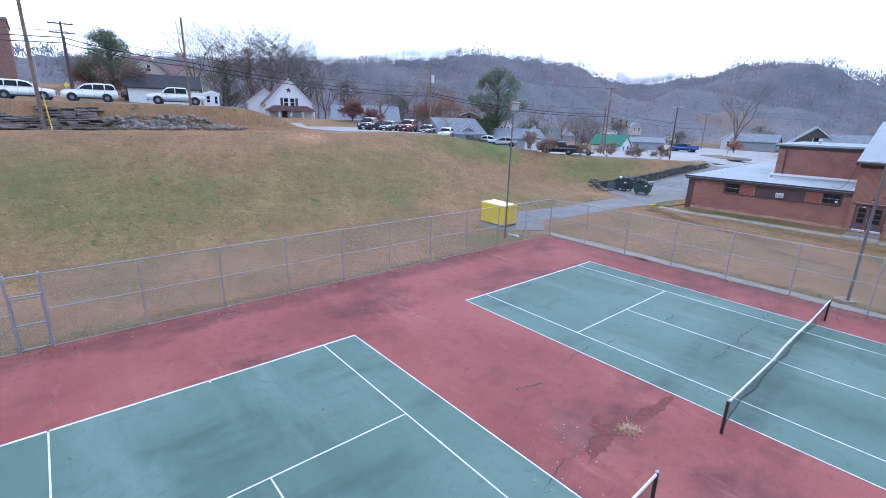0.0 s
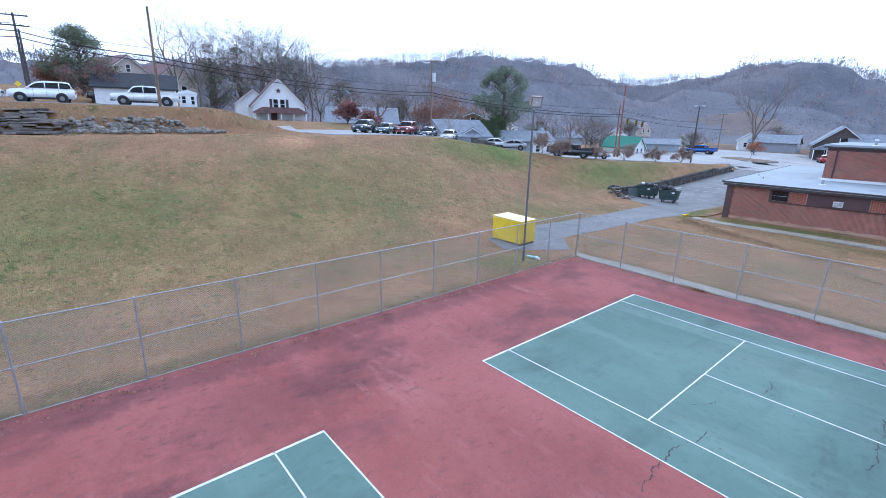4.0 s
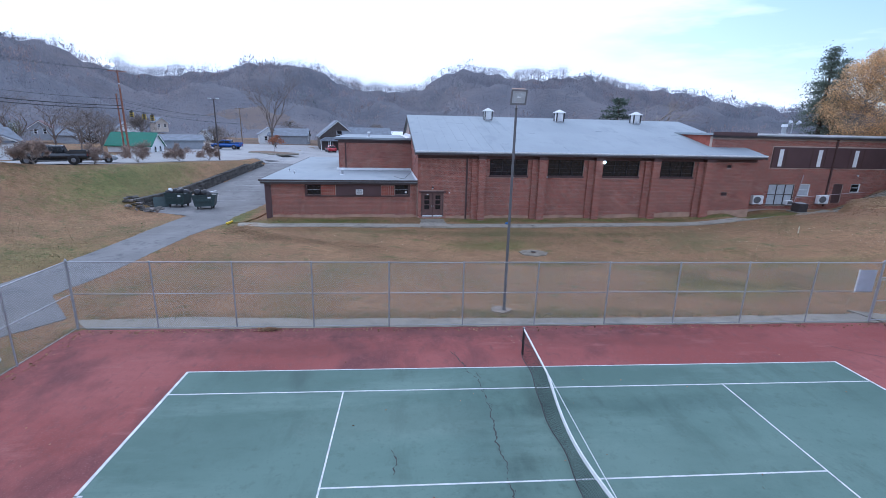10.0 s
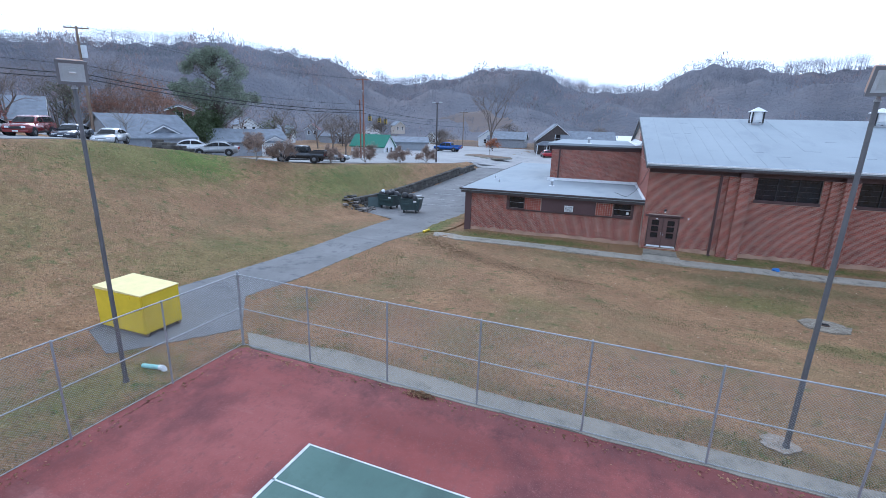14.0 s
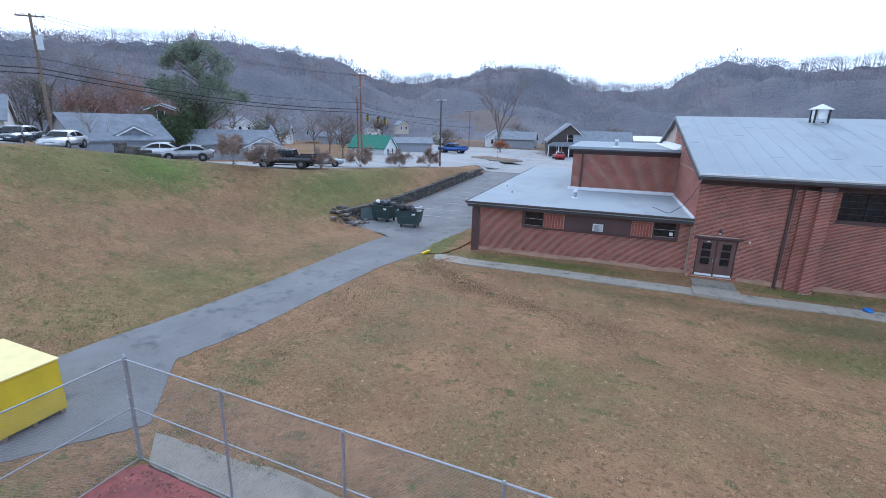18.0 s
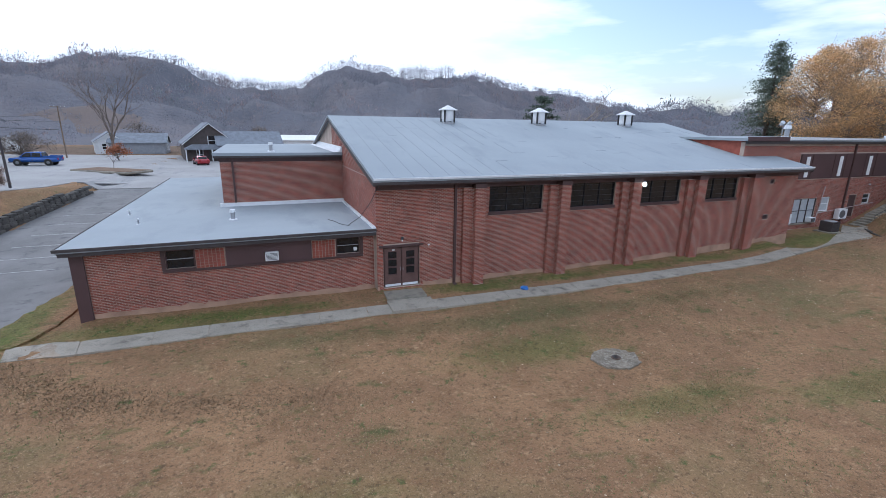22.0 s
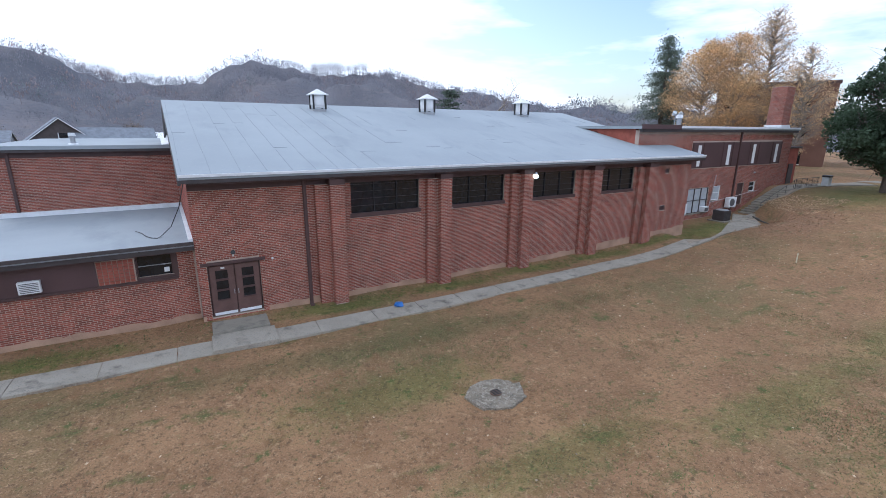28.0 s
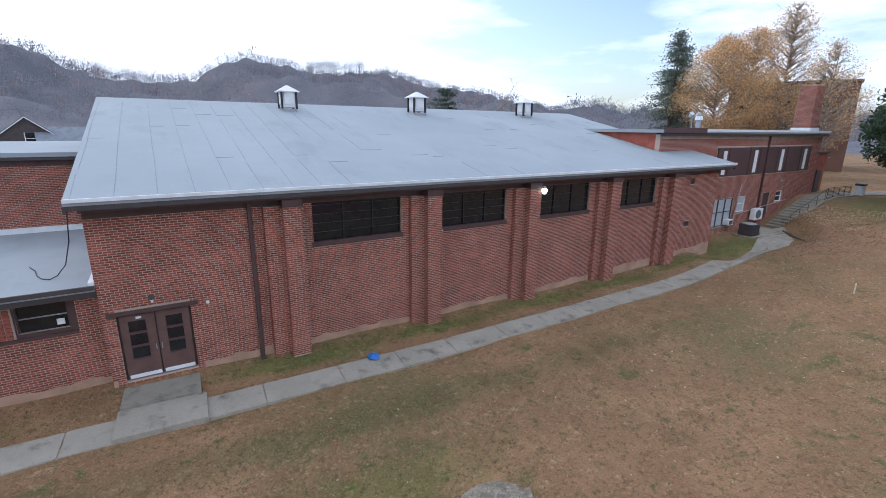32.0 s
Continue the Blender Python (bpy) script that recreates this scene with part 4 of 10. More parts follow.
# running bond on the gym front; a stretch beside the door is laid brick by brick
front = brick_boxes(GX0, GX1, 0.08, 5.50, [(h[0], h[1], h[2] - (0.17 if h[2] > 3.9 and h[1] - h[0] > 1 else 0), h[3] + (0.14 if h[3] < 2.5 and h[0] < 0 else 0)) for h in GYM_HOLES])
single = [b for b in front if -1.1 < b[0] < 0.65 and 1.6 < b[2] < 4.2][:290]
chosen = set(single)
brick_face(gym, [b for b in front if b not in chosen], facing_south(GY0))
brick_face(gym, [b for b in brick_boxes(GY0, RIDGE_Y, 3.6, 6.0)], facing_west(GX0))
brick_face(gym, [b for b in brick_boxes(GY0 + 2.0, RIDGE_Y, 6.0, 9.1) if b[3] < roof_z(b[0]) - 0.12], facing_west(GX0))
brick_face(gym, brick_boxes(-31.0, -GY0, 0.3, 5.9), facing_east(GX1))


# roof ventilators
def ventilator(at):
    v = thing("roof_ventilator", "white hooded sheet metal ventilator on the gym roof ridge", "ventilator", Matrix.Translation(at), "ventilators on the gym roof")
    part("base_frame", bx(-0.42, -0.42, -0.25, 0.42, 0.42, 0.06, bevel=0.01), M_GALV, v)
    for sx in (-0.4, 0.4):
        for sy in (-0.4, 0.4):
            part("corner_post", bx(sx - 0.05, sy - 0.05, 0.05, sx + 0.05, sy + 0.05, 1.0), M_BLACK, v)
    part("drum", bx(-0.36, -0.36, 0.14, 0.36, 0.36, 0.98, bevel=0.02), M_FLASH, v)
    for a in range(4):
        part("louvre_panel", bx(-0.27, -0.41, 0.3, 0.27, -0.385, 0.95, m=Matrix.Rotation(a * math.pi / 2, 4, "Z")), M_WHITE, v)
    bm = bmesh.new()
    bmesh.ops.create_cone(bm, cap_ends=True, segments=4, radius1=0.80, radius2=0.06, depth=0.34, matrix=Matrix.Translation((0, 0, 1.16)) @ Matrix.Rotation(math.pi / 4, 4, "Z"))
    part("hood", bm, M_WHITE, v)
    part("hood_rim", bx(-0.57, -0.57, 0.95, 0.57, 0.57, 1.0), M_WHITE, v)
    return v


vent = ventilator((0, 0, 0))
VENT_Y = 37.85
vent.matrix_basis = Matrix.Translation(SITE @ Vector((5.05, VENT_Y, roof_z(VENT_Y)))) @ TURN @ Matrix.Scale(1.03, 4)
for x in (13.2, 22.3):
    copy_thing(vent, Matrix.Translation(SITE @ Vector((x, VENT_Y, roof_z(VENT_Y)))) @ TURN @ Matrix.Scale(1.03, 4))

# ---- annex ----
annex = thing("school_annex", "low red brick annex with a flat pale roof beside the gymnasium", "building", SITE.copy())
AX0 = -16.2
AH = [(-12.86, -11.70, 2.18, 3.02), (-5.42, -4.24, 2.22, 3.04), (-8.76, -8.13, 2.2, 2.66)]
bm = bmesh.new()
wall_with_holes(bm, AX0, GX0 - 0.004, -0.5, 3.3, 26.63, 26.93, AH)
part("front_wall", bm, M_MORTAR, annex)
part("side_wall", bx(AX0, 26.93, -0.5, AX0 + 0.3, 54.0, 3.3), M_BRICK, annex)
part("back_wall", bx(AX0 + 0.3, 53.7, -0.5, GX0, 54.0, 3.3), M_BRICK, annex)
part("corner_pier", bx(AX0 - 0.06, 26.53, -0.4, AX0 + 0.42, 26.628, 3.2), M_PANEL, annex)
roof = part("flat_roof", bx(AX0 - 0.35, 26.12, 3.34, GX0 - 0.01, 54.3, 3.5), M_ROOF, annex, "pale grey coated flat roof")
part("roof_edge", bx(AX0 - 0.38, 26.06, 3.40, GX0 - 0.01, 26.115, 3.53), M_FASCIA, roof)
part("roof_edge", bx(AX0 - 0.41, 26.06, 3.40, AX0 - 0.355, 54.3, 3.53), M_FASCIA, roof)
part("fascia", bx(AX0 - 0.3, 26.2, 3.16, GX0 - 0.01, 26.3, 3.338), M_FASCIA, annex)
part("soffit", bx(AX0 - 0.3, 26.3, 3.2, GX0 - 0.01, 26.63, 3.26), M_TRIM, annex)
part("panel_band", bx(-10.42, 26.57, 2.12, -6.62, 26.628, 3.2), M_PANEL, annex, "dark brown panelled band")
part("panel_band", bx(-13.0, 26.58, 3.04, -4.1, 26.626, 3.2), M_PANEL, annex)
part("sill_band", bx(-13.0, 26.53, 2.02, -4.1, 26.628, 2.115), M_TRIM, annex)
for x0, x1, z0, z1 in AH[:2]:
    w = part("window", bx(x0, 26.75, z0, x1, 26.78, z1), M_DARKGLASS, annex)
    part("glazing_bar", bx(x0, 26.71, (z0 + z1) / 2 - 0.015, x1, 26.748, (z0 + z1) / 2 + 0.015), M_GALV, w)
    for xx in (x0, x1 - 0.05):
        part("window_frame", bx(xx, 26.69, z0, xx + 0.05, 26.77, z1), M_TRIM, w)
for x0, x1, z0, z1 in AH[:2]:
    for d in ((x0 - 0.16, x0, 2.115, 3.04), (x1, x1 + 0.16, 2.115, 3.04), (x0, x1, 2.115, z0), (x0, x1, z1, 3.04)):
        if d[1] - d[0] > 0.01 and d[3] - d[2] > 0.01:
            part("window_trim", bx(d[0], 26.592, d[2], d[1], 26.629, d[3]), M_TRIM, annex)
part("notice", bx(-4.55, 26.69, 2.32, -4.37, 26.705, 2.5), M_WHITE, annex)
for x0, x1 in ((-11.66, -10.44), (-6.60, -5.45)):
    scr = part("brick_screen", bx(x0, 26.63 - 0.06, 2.12, x1, 26.628, 3.04), M_MORTAR, annex)
    for row in range(7):
        for k in range(7):
            xx, zz = x0 + 0.02 + (x1 - x0 - 0.04) * k / 7, 2.14 + row * 0.127
            part("screen_brick", bx(xx, 26.53, zz, xx + (x1 - x0 - 0.04) / 7 - 0.03, 26.568, zz + 0.105), M_BRICK, scr)
acu = thing("window_air_conditioner", "small white window air conditioner in a brown wall", "air conditioner", SITE @ Matrix.Translation((-8.45, 26.63, 2.2)))
part("case", bx(-0.30, -0.22, 0.02, 0.30, 0.25, 0.45, bevel=0.015), M_WHITE, acu)
for k in range(6):
    part("louvre", bx(-0.25, -0.232, 0.07 + k * 0.06, 0.25, -0.222, 0.095 + k * 0.06), M_LAMPSTEEL, acu)
brick_face(annex, brick_boxes(AX0, GX0 - 0.05, 0.05, 3.16, [(-13.0, -4.1, 2.02, 3.3), (AX0 - 0.1, AX0 + 0.43, 0, 4)]), facing_south(26.63))
splash_course(annex, AX0 + 0.45, GX0 - 0.05, 26.627, 10)
part("wall_flashing", bx(GX0 - 0.16, 26.2, 3.5, GX0 - 0.012, 35.3, 3.6), M_FLASH, annex, "bright metal flashing strip")
# upper block
UY = 35.55
up = part("upper_block", bx(-10.9, UY + 0.01, 3.5, GX0 - 0.01, 50.0, 6.55), M_MORTAR, annex)
brick_face(annex, brick_boxes(-10.9, GX0 - 0.02, 3.62, 6.5), facing_south(UY + 0.01))
part("upper_roof", bx(-11.25, UY - 0.35, 6.68, GX0 - 0.02, 50.3, 6.86), M_ROOF, annex)
part("upper_fascia", bx(-11.22, UY - 0.31, 6.55, GX0 - 0.02, 50.2, 6.679), M_FASCIA, annex)
part("upper_frieze", bx(-10.93, UY - 0.03, 6.3, GX0 - 0.02, UY + 0.005, 6.55), M_TRIM, annex)
part("wall_flashing", bx(-11.1, UY - 0.16, 3.5, GX0 - 0.02, UY - 0.001, 3.72), M_FLASH, annex, "bright metal flashing strip")
part("downspout", bx(-10.25, UY - 0.1, 3.6, -10.13, UY - 0.003, 6.5), M_TRIM, annex)
# bare white flashing on the gym gable above the upper roof
part("gable_flashing", ep([(GX0 - 0.55, 6.865), (GX0 - 0.012, 6.865), (GX0 - 0.012, 7.22), (GX0 - 0.07, 7.2), (GX0 - 0.2, 6.93)], 35.3, 49.9), M_FLASH, annex)


def roof_stack(at, h=0.5, r=0.1):
    s = thing("roof_vent_stack", "small galvanised vent stack on a flat roof", "vent", Matrix.Translation(at), "vent stacks on the roofs")
    part("flashing_base", tb((0, 0, 0), (0, 0, 0.05), r * 2.2, r * 1.8, 12), M_FLASH, s)
    part("pipe", tb((0, 0, 0.05), (0, 0, h), r, seg=12), M_GALV, s)
    part("cowl", tb((0, 0, h), (0, 0, h + 0.16), r * 1.5, r * 1.2, 12), M_FLASH, s)
    return s


st = roof_stack(SITE @ Vector((-10.2, 30.9, 3.5)), 0.42, 0.11)
copy_thing(st, SITE @ Matrix.Translation((-7.85, 37.0, 6.86)))
copy_thing(st, SITE @ Matrix.Translation((-15.6, 34.0, 3.5)) @ Matrix.Diagonal((0.4, 0.4, 0.5, 1)))
copy_thing(st, SITE @ Matrix.Translation((-14.6, 31.0, 3.5)) @ Matrix.Diagonal((0.4, 0.4, 0.5, 1)))
cable = bmesh.new()
pts = [(-3.64, 25.75, 5.95), (-3.9, 26.6, 5.0), (-4.3, 27.6, 4.1), (-4.74, 28.44, 3.58), (-4.87, 28.12, 3.565), (-5.1, 28.3, 3.565), (-5.31, 28.73, 3.565), (-5.5, 29.4, 3.565), (-5.78, 29.97, 3.565)]
for a, b in zip(pts, pts[1:]):
    tube(cable, a, b, 0.016, seg=6, caps=False)
tagged(part("loose_cable", cable, M_BLACK), "slack black cable lying on the annex roof", "cable")

# ---- rear wing ----
wing = thing("classroom_wing", "two-storey red brick classroom wing with a flat roof and brown panels", "building", WING.copy())
WY, WX0, WX1 = 31.2, 27.5, 47.2
WH = [(33.5, 36.0, 0.55, 2.62), (36.45, 37.5, 1.45, 2.66), (39.8, 40.75, 0.75, 2.7), (41.55, 42.45, 1.85, 2.72)]
bm = bmesh.new()
wall_with_holes(bm, WX0 + 0.004, WX1, -0.5, 7.2, WY, WY + 0.3, WH)
part("front_wall", bm, M_MORTAR, wing)
part("end_wall", bx(WX1 - 0.3, WY + 0.3, -0.5, WX1, 44.0, 7.2), M_BRICK, wing)
part("back_wall", bx(WX0, 44.0, -0.5, WX1, 44.3, 7.2), M_BRICK, wing)
part("end_wall", bx(WX0, WY + 0.304, 3.0, WX0 + 0.3, 43.99, 7.29), M_BRICK, wing)
brick_face(wing, brick_boxes(WX0 + 0.05, WX1, 0.1, 7.0, WH + [(33.2, 45.6, 4.2, 6.35)]), facing_south(WY))
wr = part("flat_roof", bx(27.3, WY - 0.35, 7.3, WX1 + 0.35, 44.5, 7.5), M_ROOF, wing)
part("roof_edge", bx(31.2, WY - 0.39, 7.4, WX1 + 0.35, WY - 0.352, 7.56), M_FLASH, wr, "white metal roof edge")
part("fascia", bx(27.5, WY - 0.28, 7.1, WX1 + 0.3, WY - 0.05, 7.299), M_FASCIA, wing)
part("raised_parapet", bx(27.3, WY - 0.42, 7.3, 31.2, WY - 0.30, 7.62), M_PANEL, wing)
band = part("panel_band", bx(33.25, WY - 0.05, 4.28, 45.55, WY - 0.003, 6.3), M_PANEL, wing, "dark brown upper window panels")
for x in (33.3, 34.55, 37.0, 38.3, 40.7, 42.0, 44.1, 45.5):
    part("panel_batten", bx(x - 0.04, WY - 0.08, 4.28, x + 0.04, WY - 0.052, 6.3), M_TRIM, band)
for x in (34.05, 37.75, 41.3, 44.75):
    part("upper_pane", bx(x - 0.18, WY - 0.085, 4.42, x + 0.18, WY - 0.053, 6.08), M_WHITE, band, "narrow pane with pale blind")
for x0, x1, z0, z1 in WH:
    if abs(x0 - 39.8) < 0.1:
        part("service_door", bx(x0, WY + 0.08, z0, x1, WY + 0.14, z1), M_TRIM, wing, "brown service door")
        continue
    w = part("window", bx(x0, WY + 0.1, z0, x1, WY + 0.13, z1), plain("blind_grey", (0.42, 0.45, 0.47), 0.35) if x0 < 38 else M_DARKGLASS, wing)
    n = 3 if x1 - x0 > 2 else 1
    for k in range(n + 1):
        xx = x0 + (x1 - x0 - 0.06) * k / n
        part("mullion", bx(xx, WY + 0.04, z0, xx + 0.06, WY + 0.098, z1), M_FASCIA if x0 < 36.2 else M_WHITE, w)
    for zz in (z0, z0 + (z1 - z0) * 0.5, z1 - 0.05):
        part("glazing_bar", bx(x0, WY + 0.045, zz, x1, WY + 0.096, zz + 0.05), M_FASCIA if x0 < 36.2 else M_WHITE, w)
    part("window_sill", bx(x0 - 0.05, WY - 0.05, z0 - 0.1, x1 + 0.05, WY + 0.08, z0 - 0.002), M_CONCRETE, w)
part("downspout", bx(39.1, WY - 0.14, 0.4, 39.22, WY - 0.012, 7.2), M_TRIM, wing)
pipe = part("pipe_run", tb((36.2, WY - 0.06, 0.7), (36.6, WY - 0.06, 3.6), 0.035), plain("pink_grey_pipe", (0.45, 0.36, 0.35), 0.5), wing)
part("pipe_run", tb((36.2, WY - 0.06, 1.3), (43.0, WY - 0.06, 1.9), 0.03), bpy.data.materials["pink_grey_pipe"], wing)
chim = part("chimney", bx(45.85, WY + 0.5, 7.5, 47.1, WY + 1.8, 11.3), M_MORTAR, wing, "square red brick chimney")
for bxs, pl in ((brick_boxes(45.85, 47.1, 7.8, 11.3), facing_south(WY + 0.5)), (brick_boxes(WY + 0.5, WY + 1.8, 7.8, 11.3), facing_west(45.85))):
    brick_face(chim, bxs, pl)
part("chimney_flashing", bx(45.75, WY + 0.4, 7.5, 47.2, WY + 1.9, 7.8), M_FLASH, chim)
part("entry_block", bx(WX1 + 0.004, WY + 0.3, -0.3, 49.4, 40.0, 5.6), M_BRICK, wing)
part("entry_roof", bx(WX1 + 0.01, WY + 0.1, 5.6, 49.6, 40.2, 5.78), M_FASCIA, wing)
part("entry_door", bx(48.0, WY + 0.22, 2.1, 48.8, WY + 0.296, 4.1), M_FASCIA, wing, "dark entrance door")
part("wall_globe", tb((41.9, WY - 0.15, 3.55), (41.9, WY - 0.02, 3.6), 0.07, 0.05, 10), M_LENS, wing)
copy_thing(st, WING @ Matrix.Translation((37.5, 35.8, 7.5)) @ Matrix.Diagonal((1.8, 1.8, 1.9, 1)))
fl = thing("roof_floodlight", "pair of floodlights on a short roof mast", "floodlight", WING @ Matrix.Translation((40.5, 38.5, 7.5)))
part("mast", tb((0, 0, 0), (0, 0, 1.3), 0.05), M_GALV, fl)
for s in (-1, 1):
    part("arm", tb((0, 0, 1.1), (s * 0.4, 0, 1.25), 0.03), M_GALV, fl)
    part("lamp_head", tb((s * 0.4, 0, 1.2), (s * 0.5, -0.3, 1.45), 0.1, 0.2, 12), M_LENS, fl)

# steps, cheek wall and rail beside the wing
stair = thing("concrete_steps", "weathered concrete steps climbing beside the wing wall", "steps", Matrix.Translation((41.5, 29.75, 0.36)))
for i in range(12):
    part("step", bx(i * 0.48, 0, -0.5, i * 0.48 + (0.51 if i < 11 else 2.6), 1.65, 0.10 + 0.172 * (i + 1), bevel=0.02), M_CONCRETE, stair)
part("cheek_wall", ep([(-0.3, -0.5), (-0.3, 0.42), (5.4, 2.3), (7.8, 2.3), (7.8, -0.5)], -0.26, -0.004), M_STAINED, stair)
kerb = thing("bank_kerb", "low dark stone kerb wall at the foot of the leafy bank", "kerb", Matrix.Translation((36.3, 24.95, 0)) @ Matrix.Rotation(math.atan2(4.5, 3.7), 4, "Z"))
for k in range(6):
    p = kerb.matrix_basis @ Vector((k * 0.97 + 0.5, 0.3, 0))
    z = gz(p[0], p[1])
    part("kerb_stone", bx(k * 0.97, -0.14, z - 0.5, k * 0.97 + 0.94, 0.14, z + 0.26, bevel=0.03), M_STONE, kerb)
rail = thing("iron_railing", "black iron railing at the head of the concrete steps", "railing", Matrix.Translation((47.0, 29.62, 2.62)))
part("stair_rail", tb((-5.4, 0, -0.95), (0, 0, 1.0), 0.022), M_BLACK, rail)
for k in range(5):
    part("stair_post", tb((-5.3 + k * 1.25, 0, -1.95 + k * 0.45), (-5.3 + k * 1.25, 0, -0.92 + k * 0.45), 0.016, seg=6), M_BLACK, rail)
for k in range(22):
    part("baluster", tb((k * 0.2, 0, 0.05), (k * 0.2, 0, 1.0), 0.012 if k % 5 else 0.025, seg=6), M_BLACK, rail)
part("top_rail", tb((0, 0, 1.0), (4.2, 0, 1.0), 0.022), M_BLACK, rail)
part("bottom_rail", tb((0, 0, 0.15), (4.2, 0, 0.15), 0.018), M_BLACK, rail)

hvac = thing("condenser_unit", "dark grey square condenser unit on a concrete pad", "air conditioner", Matrix.Translation((36.1, 29.7, gz(36.1, 29.7))))
part("pad", bx(-0.75, -0.75, -0.1, 0.75, 0.75, 0.08), M_CONCRETE, hvac)
part("case", bx(-0.5, -0.5, 0.08, 0.5, 0.5, 0.95, bevel=0.03), M_FASCIA, hvac)
part("top_grille", tb((0, 0, 0.95), (0, 0, 1.0), 0.48, 0.42, 20), M_GALV, hvac)
for k in range(7):
    part("louvre", bx(-0.46, -0.515, 0.16 + k * 0.11, 0.46, -0.5, 0.2 + k * 0.11), M_BLACK, hvac)
for x, y, z in ((38.65, WY - 0.35, 0.75), (32.35, WY - 0.35, 0.7)):
    hp = thing("heat_pump", "white wall-mounted heat pump with a round grille", "air conditioner", WING @ Matrix.Translation((x, y, z)), "heat pumps on the wing wall")
    part("case", bx(-0.5, -0.2, 0, 0.5, 0.2, 0.85, bevel=0.025), M_WHITE, hp)
    part("fan_grille", tb((-0.1, -0.2, 0.42), (-0.1, -0.225, 0.42), 0.34, 0.32, 20), M_LAMPSTEEL, hp)
    for s in (-0.35, 0.35):
        part("bracket", bx(s - 0.03, -0.2, -0.08, s + 0.03, 0.342, -0.004), M_GALV, hp)
wac = thing("window_air_conditioner", "white air conditioner in a classroom window", "air conditioner", WING @ Matrix.Translation((35.6, WY - 0.02, 0.6)))
part("case", bx(-0.3, -0.3, 0, 0.3, 0.12, 0.42, bevel=0.02), M_WHITE, wac)
part("grille", bx(-0.22, -0.312, 0.06, 0.22, -0.302, 0.36), M_LAMPSTEEL, wac)

# ---- walks ----
def slabs(walk, edges, pitch, mat, lift, seed, gap=0.014):
    """Cast slabs along a walk, with open joints and slight tilts."""
    rs = random.Random(seed)
    left, right = [np.array(e, float) for e in edges]
    mid = (left + right) / 2
    run = np.concatenate([[0], np.cumsum(np.linalg.norm(np.diff(mid, axis=0), axis=1))])

    def spot(s, side):
        return np.array([np.interp(s, run, side[:, 0]), np.interp(s, run, side[:, 1])])

    s = 0.0
    while s < run[-1] - 0.3:
        e = min(run[-1], s + pitch * rs.uniform(0.9, 1.15))
        bm = bmesh.new()
        h = [rs.uniform(-0.008, 0.008) for _ in range(4)]
        top = [spot(s + gap, left), spot(e - gap, left), spot(e - gap, right), spot(s + gap, right)]
        rim = []
        for k in range(4):
            p, q = top[k], top[(k + 1) % 4]
            for u in (0.03, 0.36, 0.67, 0.97):
                w = p + (q - p) * u
                rough = 0.02 if k % 2 == 0 else 0.006
                rim.append((w[0] + rs.uniform(-rough, rough), w[1] + rs.uniform(-rough, rough), gz(w[0], w[1]) + lift + h[k] + (h[(k + 1) % 4] - h[k]) * u))
        up = [bm.verts.new(p) for p in rim]
        dn = [bm.verts.new((p[0], p[1], p[2] - 0.1)) for p in rim]
        bm.faces.new(up)
        for k in range(len(up)):
            bm.faces.new((up[k], dn[k], dn[(k + 1) % len(up)], up[(k + 1) % len(up)]))
        bmesh.ops.recalc_face_normals(bm, faces=bm.faces)
        part("slab", bm, mat, walk)
        s = e


WALK = (((-18.8, 24.5), (-10, 25.05), (-3.4, 25.25), (6, 25.55), (16, 26.15), (26, 26.75), (32, 27.2), (36.9, 29.2), (40.55, 31.3)), ((-18.4, 23.2), (-10, 23.75), (-3.4, 24.15), (6, 24.4), (16, 25.0), (26, 25.5), (33, 25.7), (38.4, 27.6), (40.55, 29.65)))
walk_bed = strip("building_walk", WALK, M_STAINED, 0.008, label="weathered concrete walk along the brick building", category="walk", across=2, jitter=0.05)
slabs(walk_bed, WALK, 2.3, M_SLAB, 0.035, 17)
landing = tagged(part("door_landing", bx(-3.3, 25.62, -0.3, -1.15, 27.1, 0.07, bevel=0.01), M_CONCRETE), "pale concrete landing before the double door", "pavement", kind="structure")
tagged(part("walk_apron", bx(-3.35, 24.15, -0.3, -1.0, 25.6, -0.01, bevel=0.01), M_SLAB), "pale concrete apron where the landing meets the walk", "pavement", kind="structure")
strip("gate_walk", (((17.2, 4.9), (21.0, 3.3), (24.9, 1.75)), ((17.6, 3.5), (22.0, 1.7), (24.5, 0.45))), M_CONCRETE, 0.035, label="concrete walk from the court gate", category="walk", across=2)
strip("dorm_walk", (((30.4, -0.6), (36, -2.6), (42, -4.6), (48, -6.4), (57.5, -7.8)), ((29.9, -1.9), (36, -4.2), (42, -6.8), (48, -9.2), (57.0, -11.2))), M_CONCRETE, 0.035, label="concrete walk up to the dormitory entrance", category="walk", across=2)
strip("dorm_front_walk", (((62.5, 30), (61.0, 20), (58.9, 8), (55.8, -6), (50.5, -30)), ((60.2, 30), (58.9, 20), (56.9, 8), (53.9, -6), (48.4, -30))), M_CONCRETE, 0.03, label="concrete walk along the dormitory front", category="walk", across=2)
strip("court_walk", (((43.8, 31.6), (52, 31.4), (59, 29.5)), ((43.8, 29.7), (52, 29.0), (57, 27.0))), M_CONCRETE, 0.04, label="concrete walk beside the wing", category="walk", across=2)
gsteps = thing("lawn_steps", "eight broad weathered stone steps in the lawn", "steps", Matrix.Translation((24.8, 1.05, 0.0)) @ Matrix.Rotation(radians(-22), 4, "Z"))
M_TREAD = plain("pale_step_concrete", (0.38, 0.345, 0.28), 0.9, vary=0.2, scale=3.0)
